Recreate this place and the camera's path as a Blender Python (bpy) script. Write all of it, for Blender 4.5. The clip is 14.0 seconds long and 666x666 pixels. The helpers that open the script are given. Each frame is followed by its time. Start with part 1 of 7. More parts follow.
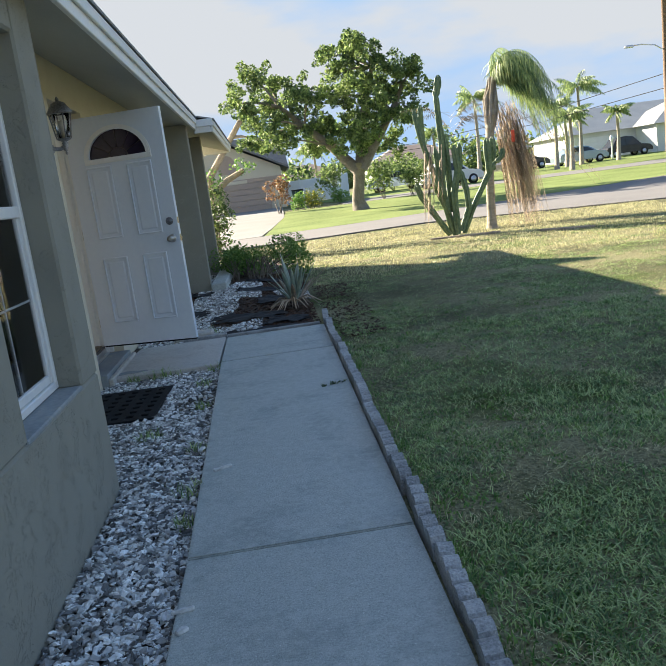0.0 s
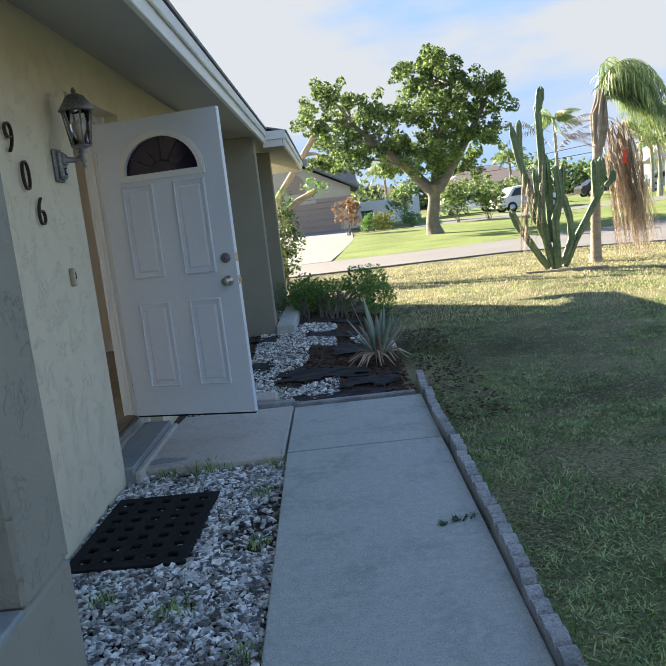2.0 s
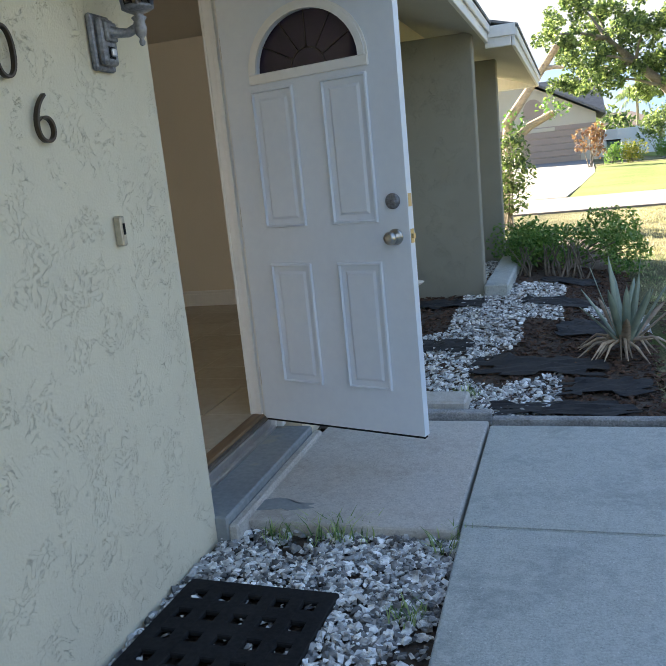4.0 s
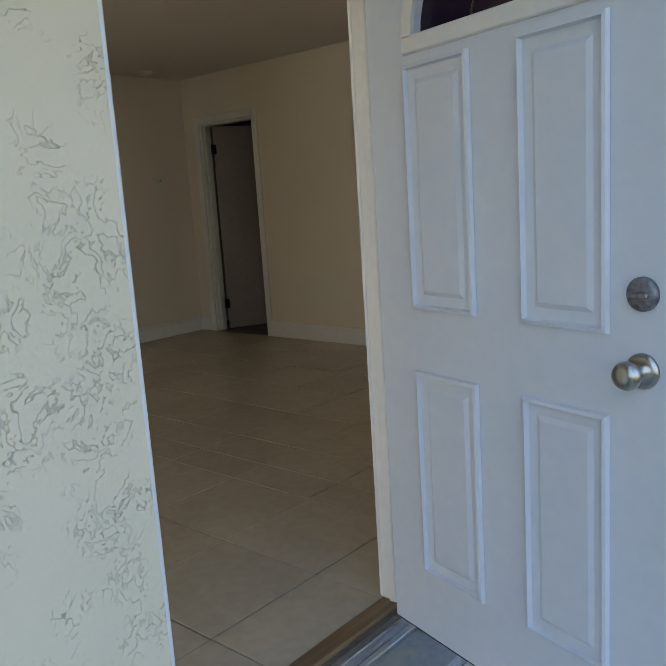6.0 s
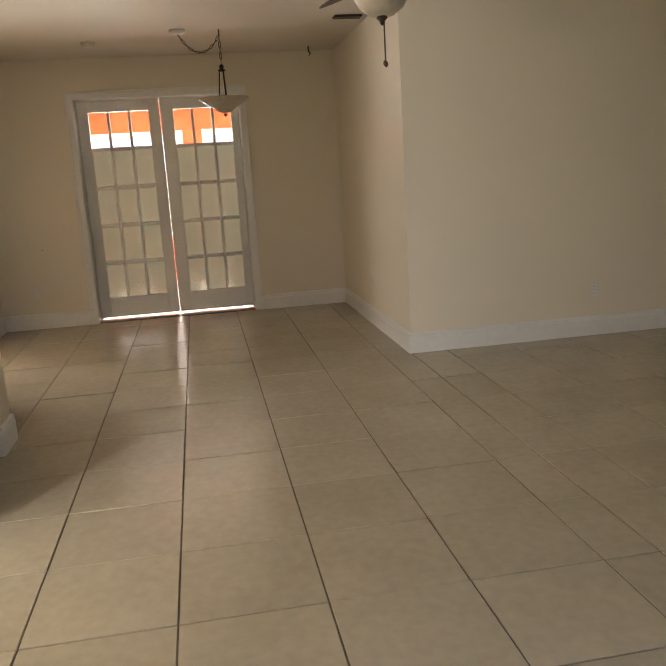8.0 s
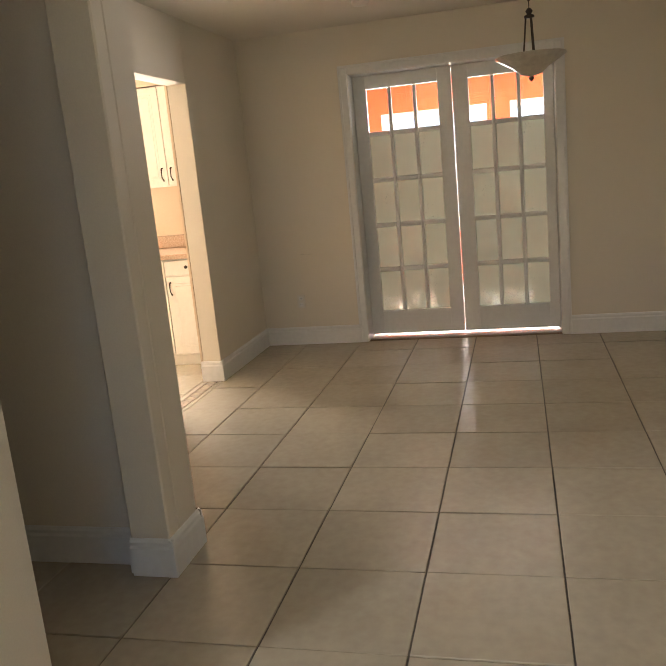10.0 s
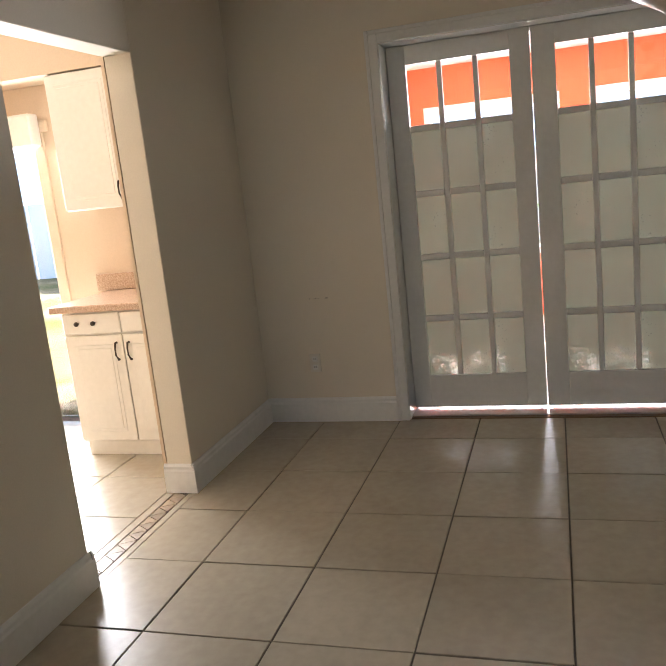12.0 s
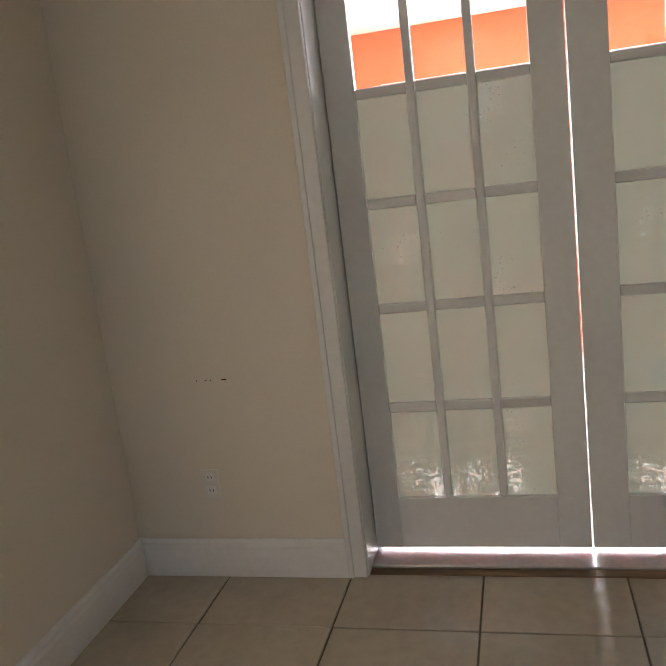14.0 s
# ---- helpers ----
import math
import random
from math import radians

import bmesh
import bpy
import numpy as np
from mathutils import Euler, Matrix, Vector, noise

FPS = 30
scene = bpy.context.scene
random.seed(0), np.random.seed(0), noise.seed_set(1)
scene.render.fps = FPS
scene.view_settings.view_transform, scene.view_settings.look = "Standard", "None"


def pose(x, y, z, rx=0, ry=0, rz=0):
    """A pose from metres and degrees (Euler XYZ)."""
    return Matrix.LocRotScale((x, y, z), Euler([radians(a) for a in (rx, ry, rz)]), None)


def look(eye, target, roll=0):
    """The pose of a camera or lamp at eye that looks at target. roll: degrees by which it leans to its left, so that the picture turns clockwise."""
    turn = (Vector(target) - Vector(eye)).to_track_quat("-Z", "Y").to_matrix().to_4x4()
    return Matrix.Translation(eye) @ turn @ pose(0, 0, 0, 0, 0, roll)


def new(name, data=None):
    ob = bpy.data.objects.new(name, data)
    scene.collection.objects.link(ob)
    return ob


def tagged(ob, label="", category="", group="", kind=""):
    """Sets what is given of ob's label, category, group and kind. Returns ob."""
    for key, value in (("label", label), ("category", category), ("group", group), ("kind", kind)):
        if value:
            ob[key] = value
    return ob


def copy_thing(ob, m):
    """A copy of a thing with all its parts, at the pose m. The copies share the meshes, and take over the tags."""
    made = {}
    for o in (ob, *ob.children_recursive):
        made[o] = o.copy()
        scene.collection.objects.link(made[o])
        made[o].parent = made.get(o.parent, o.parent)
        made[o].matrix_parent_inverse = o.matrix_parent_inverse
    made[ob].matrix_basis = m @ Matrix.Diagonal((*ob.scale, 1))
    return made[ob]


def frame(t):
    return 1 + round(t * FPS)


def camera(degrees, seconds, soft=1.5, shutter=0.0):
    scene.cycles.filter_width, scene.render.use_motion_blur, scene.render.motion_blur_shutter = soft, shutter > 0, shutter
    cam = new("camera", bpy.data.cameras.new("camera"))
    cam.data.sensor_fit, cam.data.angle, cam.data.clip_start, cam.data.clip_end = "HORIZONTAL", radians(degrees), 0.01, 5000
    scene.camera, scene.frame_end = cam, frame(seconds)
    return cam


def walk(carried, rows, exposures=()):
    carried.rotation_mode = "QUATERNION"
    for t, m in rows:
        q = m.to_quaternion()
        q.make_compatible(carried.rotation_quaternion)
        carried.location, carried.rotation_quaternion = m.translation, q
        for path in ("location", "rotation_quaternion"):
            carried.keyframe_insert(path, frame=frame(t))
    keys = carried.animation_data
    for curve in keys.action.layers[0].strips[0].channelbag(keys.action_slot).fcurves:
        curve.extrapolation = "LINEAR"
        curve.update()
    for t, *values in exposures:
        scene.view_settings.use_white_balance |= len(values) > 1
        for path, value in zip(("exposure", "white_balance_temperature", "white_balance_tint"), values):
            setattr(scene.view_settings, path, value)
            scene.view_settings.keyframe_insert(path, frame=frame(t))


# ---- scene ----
cam = camera(47.6, 14.0, 1.0)
PATH = [
    (0, (1.529, 2.073, 1.311), (1.653, 4.033, 0.931), -7.6),
    (0.5, (1.518, 2.531, 1.347), (1.633, 4.494, 0.982), -6.3),
    (1, (1.433, 2.967, 1.375), (1.568, 4.931, 1.025), -6.2),
    (1.5, (1.47, 3.406, 1.388), (1.546, 5.375, 1.047), -6.5),
    (2, (1.397, 3.842, 1.4), (1.365, 5.818, 1.091), -6.5),
    (2.2, (1.396, 4.018, 1.411), (1.325, 5.991, 1.093), -6.5),
    (4.3, (1.398, 5.923, 1.355), (0.668, 7.736, 0.931), -5.7),
    (4.5, (1.362, 6.081, 1.369), (0.554, 7.871, 0.987), -5.5),
    (5, (1.326, 6.54, 1.353), (0.358, 8.252, 0.992), -5.9),
    (5.5, (1.279, 6.965, 1.391), (0.177, 8.598, 1.05), -4.9),
    (6, (1.158, 7.381, 1.417), (-0.136, 8.865, 1.065), -3.7),
    (6.5, (1.091, 7.689, 1.464), (-0.445, 8.908, 1.067), -4.6),
    (7, (0.83, 7.97, 1.471), (-0.875, 8.933, 1.063), -4.5),
    (7.5, (0.585, 8.266, 1.48), (-1.265, 8.911, 1.079), -4.4),
    (8, (0.207, 8.376, 1.483), (-1.723, 8.698, 1.067), -3.5),
    (8.5, (-0.275, 8.513, 1.475), (-2.209, 8.648, 0.985), -3.9),
    (9, (-0.641, 8.592, 1.567), (-2.565, 8.42, 1.045), -5.7),
    (9.2, (-0.79, 8.61, 1.565), (-2.71, 8.32, 1.085), -5.8),
    (11.3, (-2.655, 8.335, 1.587), (-4.514, 7.736, 1.158), -5.9),
    (11.5, (-2.858, 8.286, 1.589), (-4.707, 7.665, 1.149), -6.0),
    (12, (-3.279, 8.199, 1.594), (-5.152, 7.619, 1.2), -6.1),
    (12.5, (-3.745, 8.157, 1.636), (-5.638, 7.616, 1.286), -6.0),
    (13, (-4.179, 8.01, 1.629), (-6.095, 7.537, 1.305), -6.0),
    (13.5, (-4.66, 7.965, 1.617), (-6.565, 7.483, 1.242), -7.0),
    (14, (-5.118, 7.92, 1.574), (-7.013, 7.424, 1.171), -7.0),
]
walk(cam, [(t, look(eye, target, roll)) for t, eye, target, roll in PATH],
     [(0.0, 2.5, 6320, 9), (2.0, 2.6, 6280, 10), (4.5, 3.2, 6570, 11), (5.0, 3.15, 6570, 11), (6.0, 3.5, 6650, 12), (7.0, 3.7, 6650, 13), (7.5, 4.25, 6900, 15), (8.5, 4.75, 7200, 16), (9.5, 4.8, 6850, 15), (11.5, 4.6, 6150, 14), (12.0, 4.45, 5950, 14), (12.5, 3.9, 5850, 13), (13.0, 3.95, 5700, 13), (13.5, 4.8, 5750, 13), (14.0, 4.75, 5750, 14)])

# ---- world, sun, lights ----
world = bpy.data.worlds.new("world")
scene.world = world
world.use_nodes = True
wn, wl = world.node_tree.nodes, world.node_tree.links
bg = wn["Background"]
sky = wn.new("ShaderNodeTexSky")
sky.sky_type = 'NISHITA'
sky.sun_disc = False
sky.sun_elevation = radians(23)
sky.sun_rotation = radians(-45)
sky.air_density, sky.dust_density, sky.ozone_density = 0.85, 0.0, 1.8
wtc = wn.new("ShaderNodeTexCoord")
wmap = wn.new("ShaderNodeMapping")
wmap.inputs["Scale"].default_value = (1.0, 1.0, 3.2)
wnoise = wn.new("ShaderNodeTexNoise")
wnoise.inputs["Scale"].default_value = 1.7
wnoise.inputs["Detail"].default_value = 7
wnoise.inputs["Roughness"].default_value = 0.52
wramp = wn.new("ShaderNodeValToRGB")
wramp.color_ramp.elements[0].position, wramp.color_ramp.elements[1].position = 0.51, 0.61
wmix = wn.new("ShaderNodeMix")
wmix.data_type = 'RGBA'
wmix.inputs["B"].default_value = (2.0, 2.05, 2.12, 1)
wtint = wn.new("ShaderNodeMix")
wtint.data_type, wtint.blend_type = 'RGBA', 'MULTIPLY'
wtint.inputs["Factor"].default_value = 1.0
wtint.inputs["B"].default_value = (0.75, 0.84, 0.93, 1)
wl.new(wtc.outputs["Generated"], wmap.inputs["Vector"])
wl.new(wmap.outputs["Vector"], wnoise.inputs["Vector"])
wl.new(wnoise.outputs["Fac"], wramp.inputs["Fac"])
wl.new(wramp.outputs["Color"], wmix.inputs["Factor"])
wl.new(sky.outputs["Color"], wtint.inputs["A"])
wcap = wn.new("ShaderNodeMix")
wcap.data_type, wcap.blend_type = 'RGBA', 'DARKEN'
wcap.inputs["Factor"].default_value = 1.0
wcap.inputs["B"].default_value = (1.25, 1.8, 2.6, 1)
wl.new(wtint.outputs["Result"], wcap.inputs["A"])
wl.new(wcap.outputs["Result"], wmix.inputs["A"])
wl.new(wmix.outputs["Result"], bg.inputs["Color"])
bg.inputs["Strength"].default_value = 0.064

sun = new("sun", bpy.data.lights.new("sun", 'SUN'))
sun.data.energy, sun.data.angle, sun.data.color = 4.2, radians(0.5), (1.0, 0.86, 0.66)
sun.matrix_world = look((-20, 20, 12.0), (0, 0, 0))


def window_lamp(name, eye, target, w, h, watts, color=(0.93, 0.97, 1.0)):
    """Sky light through a window's opening."""
    la = bpy.data.lights.new(name, 'AREA')
    la.shape, la.size, la.size_y, la.energy, la.color = 'RECTANGLE', w, h, watts, color
    ob = new(name, la)
    ob.matrix_world = look(eye, target)
    return ob


window_lamp("bay_window_light", (0.29, 5.08, 1.35), (-3.0, 5.2, 1.4), 0.76, 1.4, 10)
window_lamp("kitchen_glass_light", (-7.52, 4.5, 1.2), (-5.5, 4.8, 1.3), 0.95, 1.8, 8, (1.0, 0.97, 0.92))
window_lamp("sunroom_light", (-10.62, 7.62, 1.5), (-8.0, 7.7, 0.8), 1.15, 1.35, 9, (1.0, 0.97, 0.92))
window_lamp("sunroom_light", (-10.62, 9.2, 1.5), (-8.0, 8.9, 0.8), 1.2, 1.35, 9, (1.0, 0.97, 0.92))

# ---- materials ----
FLOOR = 0.13


def nodes_of(name):
    m = bpy.data.materials.new(name)
    m.use_nodes = True
    return m, m.node_tree.nodes, m.node_tree.links, m.node_tree.nodes["Principled BSDF"]


def coords(n, l, scale, place=False):
    tc = n.new("ShaderNodeNewGeometry" if place else "ShaderNodeTexCoord")
    mp = n.new("ShaderNodeMapping")
    mp.inputs["Scale"].default_value = (scale if isinstance(scale, tuple) else (scale,) * 3)
    l.new(tc.outputs["Position" if place else "Object"], mp.inputs["Vector"])
    return mp.outputs["Vector"]


def surface(name, a, b, rough=0.7, fine=40.0, coarse=2.0, bump=0.15, dist=0.004, metal=0.0, vary=0.0,
            stretch=(1, 1, 1), rough_b=None, spec=0.5, stain=None, span=0.28, island=0.0):
    """A painted, cast or grown surface: two colours mixed at a coarse and a fine scale, with relief."""
    m, n, l, p = nodes_of(name)
    v = coords(n, l, tuple(stretch), vary > 0)
    n1 = n.new("ShaderNodeTexNoise")
    n1.inputs["Scale"].default_value, n1.inputs["Detail"].default_value = coarse, 5
    n2 = n.new("ShaderNodeTexNoise")
    n2.inputs["Scale"].default_value, n2.inputs["Detail"].default_value = fine, 4
    l.new(v, n1.inputs["Vector"]), l.new(v, n2.inputs["Vector"])
    add = n.new("ShaderNodeMath")
    add.operation = 'ADD'
    l.new(n1.outputs["Fac"], add.inputs[0]), l.new(n2.outputs["Fac"], add.inputs[1])
    mr = n.new("ShaderNodeMapRange")
    mr.inputs["From Min"].default_value, mr.inputs["From Max"].default_value = 1 - span, 1 + span
    l.new(add.outputs[0], mr.inputs["Value"])
    mix = n.new("ShaderNodeMix")
    mix.data_type = 'RGBA'
    mix.inputs["A"].default_value, mix.inputs["B"].default_value = (*a, 1), (*b, 1)
    l.new(mr.outputs["Result"], mix.inputs["Factor"])
    col = mix.outputs["Result"]
    if stain:
        n3 = n.new("ShaderNodeTexNoise")
        n3.inputs["Scale"].default_value, n3.inputs["Detail"].default_value = stain[1], 6
        l.new(v, n3.inputs["Vector"])
        r3 = n.new("ShaderNodeMapRange")
        r3.inputs["From Min"].default_value, r3.inputs["From Max"].default_value = stain[2], stain[2] + 0.12
        l.new(n3.outputs["Fac"], r3.inputs["Value"])
        mx = n.new("ShaderNodeMix")
        mx.data_type = 'RGBA'
        mx.inputs["B"].default_value = (*stain[0], 1)
        l.new(r3.outputs["Result"], mx.inputs["Factor"]), l.new(col, mx.inputs["A"])
        col = mx.outputs["Result"]
    if vary:
        oi = n.new("ShaderNodeObjectInfo")
        hsv = n.new("ShaderNodeHueSaturation")
        vr = n.new("ShaderNodeMapRange")
        vr.inputs["To Min"].default_value, vr.inputs["To Max"].default_value = 1 - vary, 1 + vary
        l.new(oi.outputs["Random"], vr.inputs["Value"]), l.new(vr.outputs["Result"], hsv.inputs["Value"])
        l.new(col, hsv.inputs["Color"])
        col = hsv.outputs["Color"]
    if island:
        gi = n.new("ShaderNodeNewGeometry")
        hi = n.new("ShaderNodeHueSaturation")
        vi = n.new("ShaderNodeMapRange")
        vi.inputs["To Min"].default_value, vi.inputs["To Max"].default_value = 1 - island, 1 + island * 0.7
        l.new(gi.outputs["Random Per Island"], vi.inputs["Value"]), l.new(vi.outputs["Result"], hi.inputs["Value"])
        l.new(col, hi.inputs["Color"])
        col = hi.outputs["Color"]
    l.new(col, p.inputs["Base Color"])
    if rough_b is not None:
        rr = n.new("ShaderNodeMapRange")
        rr.inputs["To Min"].default_value, rr.inputs["To Max"].default_value = rough, rough_b
        l.new(n1.outputs["Fac"], rr.inputs["Value"]), l.new(rr.outputs["Result"], p.inputs["Roughness"])
    else:
        p.inputs["Roughness"].default_value = rough
    p.inputs["Metallic"].default_value = metal
    p.inputs["Specular IOR Level"].default_value = spec
    if bump:
        bp = n.new("ShaderNodeBump")
        bp.inputs["Strength"].default_value, bp.inputs["Distance"].default_value = bump, dist
        l.new(n2.outputs["Fac"], bp.inputs["Height"]), l.new(bp.outputs["Normal"], p.inputs["Normal"])
    return m


def stucco(name, a, b):
    """Skip-trowelled stucco: flat plates of plaster with ragged broken edges, painted."""
    m, n, l, p = nodes_of(name)
    v = coords(n, l, 1.0)
    warp = n.new("ShaderNodeTexNoise")
    warp.inputs["Scale"].default_value, warp.inputs["Detail"].default_value = 4.0, 6
    mask = n.new("ShaderNodeTexNoise")
    mask.inputs["Scale"].default_value, mask.inputs["Detail"].default_value = 7.0, 3
    big = n.new("ShaderNodeTexNoise")
    big.inputs["Scale"].default_value, big.inputs["Detail"].default_value, big.inputs["Distortion"].default_value = 9.0, 7, 0.4
    big.inputs["Roughness"].default_value = 0.63
    fine = n.new("ShaderNodeTexNoise")
    fine.inputs["Scale"].default_value, fine.inputs["Detail"].default_value = 120, 4
    for q in (warp, big, fine, mask):
        l.new(v, q.inputs["Vector"])
    total = None
    for lo, gate in ((0.42, 0.46), (0.50, 0.50), (0.575, 0.46)):
        step = n.new("ShaderNodeMapRange")
        away = n.new("ShaderNodeMath")
        away.operation = 'SUBTRACT'
        away.inputs[1].default_value = lo
        near_line = n.new("ShaderNodeMath")
        near_line.operation = 'ABSOLUTE'
        l.new(big.outputs["Fac"], away.inputs[0]), l.new(away.outputs[0], near_line.inputs[0])
        step.inputs["From Min"].default_value, step.inputs["From Max"].default_value = 0.0, 0.0055
        step.inputs["To Min"].default_value, step.inputs["To Max"].default_value = -1.0, 0.0
        l.new(near_line.outputs[0], step.inputs["Value"])
        g = n.new("ShaderNodeMapRange")
        g.inputs["From Min"].default_value, g.inputs["From Max"].default_value = gate, gate + 0.10
        l.new(mask.outputs["Fac"], g.inputs["Value"])
        mu = n.new("ShaderNodeMath")
        mu.operation = 'MULTIPLY'
        l.new(step.outputs["Result"], mu.inputs[0]), l.new(g.outputs["Result"], mu.inputs[1])
        if total is None:
            total = mu
        else:
            ad = n.new("ShaderNodeMath")
            ad.operation = 'ADD'
            l.new(total.outputs[0], ad.inputs[0]), l.new(mu.outputs[0], ad.inputs[1])
            total = ad
    s2 = n.new("ShaderNodeMath")
    s2.operation = 'MULTIPLY_ADD'
    s2.inputs[1].default_value = 0.3
    l.new(fine.outputs["Fac"], s2.inputs[0]), l.new(total.outputs[0], s2.inputs[2])
    s3 = n.new("ShaderNodeMath")
    s3.operation = 'MULTIPLY_ADD'
    s3.inputs[1].default_value = 1.7
    l.new(warp.outputs["Fac"], s3.inputs[0]), l.new(s2.outputs[0], s3.inputs[2])
    bp = n.new("ShaderNodeBump")
    bp.inputs["Strength"].default_value, bp.inputs["Distance"].default_value = 0.78, 0.0042
    l.new(s3.outputs[0], bp.inputs["Height"]), l.new(bp.outputs["Normal"], p.inputs["Normal"])
    mix = n.new("ShaderNodeMix")
    mix.data_type = 'RGBA'
    mix.inputs["A"].default_value, mix.inputs["B"].default_value = (*a, 1), (*b, 1)
    l.new(warp.outputs["Fac"], mix.inputs["Factor"])
    l.new(mix.outputs["Result"], p.inputs["Base Color"])
    p.inputs["Roughness"].default_value = 0.82
    return m


def cast_concrete(name, low, high, speck, pit, wear):
    """Broom-worn concrete: fine grain, pale and dark aggregate specks, mottling and darker worn patches."""
    m, n, l, p = nodes_of(name)
    v = coords(n, l, 1.0, True)

    def nz(scale, detail, rough=0.5):
        q = n.new("ShaderNodeTexNoise")
        q.inputs["Scale"].default_value, q.inputs["Detail"].default_value, q.inputs["Roughness"].default_value = scale, detail, rough
        l.new(v, q.inputs["Vector"])
        return q.outputs["Fac"]

    def ramp(src, lo, hi, a=0.0, b=1.0):
        q = n.new("ShaderNodeMapRange")
        for key, val in (("From Min", lo), ("From Max", hi), ("To Min", a), ("To Max", b)):
            q.inputs[key].default_value = val
        l.new(src, q.inputs["Value"])
        return q.outputs["Result"]

    def mix(fac, a, b):
        q = n.new("ShaderNodeMix")
        q.data_type = 'RGBA'
        l.new(fac, q.inputs["Factor"])
        for key, val in (("A", a), ("B", b)):
            if isinstance(val, tuple):
                q.inputs[key].default_value = (*val, 1)
            else:
                l.new(val, q.inputs[key])
        return q.outputs["Result"]

    fine = nz(110.0, 5, 0.7)
    col = mix(ramp(fine, 0.35, 0.65), low, high)
    col = mix(ramp(nz(2.6, 7, 0.68), 0.50, 0.64, 0.0, 0.7), col, wear)
    col = mix(ramp(nz(24.0, 6, 0.65), 0.47, 0.62, 0.0, 0.55), col, high)
    col = mix(ramp(nz(85.0, 3, 0.6), 0.62, 0.72, 0.0, 0.6), col, speck)
    col = mix(ramp(nz(70.0, 4, 0.6), 0.26, 0.38, 0.6, 0.0), col, pit)
    l.new(col, p.inputs["Base Color"])
    p.inputs["Roughness"].default_value = 0.88
    bp = n.new("ShaderNodeBump")
    bp.inputs["Strength"].default_value, bp.inputs["Distance"].default_value = 1.0, 0.004
    l.new(fine, bp.inputs["Height"]), l.new(bp.outputs["Normal"], p.inputs["Normal"])
    return m


def leafy(name, a, b, trans=0.35, grain=9.0):
    """Thin leaves that let light through; colour varies from leaf to leaf by place."""
    m, n, l, p = nodes_of(name)
    v = coords(n, l, 1.0)
    nz = n.new("ShaderNodeTexNoise")
    nz.inputs["Scale"].default_value, nz.inputs["Detail"].default_value = grain, 4
    l.new(v, nz.inputs["Vector"])
    mr = n.new("ShaderNodeMapRange")
    mr.inputs["From Min"].default_value, mr.inputs["From Max"].default_value = 0.3, 0.7
    gi = n.new("ShaderNodeNewGeometry")
    both = n.new("ShaderNodeMath")
    both.operation = 'MULTIPLY_ADD'
    both.inputs[1].default_value = 0.55
    cut_in = n.new("ShaderNodeMath")
    cut_in.operation = 'SUBTRACT'
    cut_in.inputs[1].default_value = 0.275
    l.new(gi.outputs["Random Per Island"], both.inputs[0]), l.new(nz.outputs["Fac"], both.inputs[2])
    l.new(both.outputs[0], cut_in.inputs[0]), l.new(cut_in.outputs[0], mr.inputs["Value"])
    mix = n.new("ShaderNodeMix")
    mix.data_type = 'RGBA'
    mix.inputs["A"].default_value, mix.inputs["B"].default_value = (*a, 1), (*b, 1)
    l.new(mr.outputs["Result"], mix.inputs["Factor"])
    l.new(mix.outputs["Result"], p.inputs["Base Color"])
    p.inputs["Roughness"].default_value = 0.5
    tr = n.new("ShaderNodeBsdfTranslucent")
    l.new(mix.outputs["Result"], tr.inputs["Color"])
    ms = n.new("ShaderNodeMixShader")
    ms.inputs["Fac"].default_value = trans
    l.new(p.outputs["BSDF"], ms.inputs[1]), l.new(tr.outputs["BSDF"], ms.inputs[2])
    l.new(ms.outputs["Shader"], n["Material Output"].inputs["Surface"])
    return m


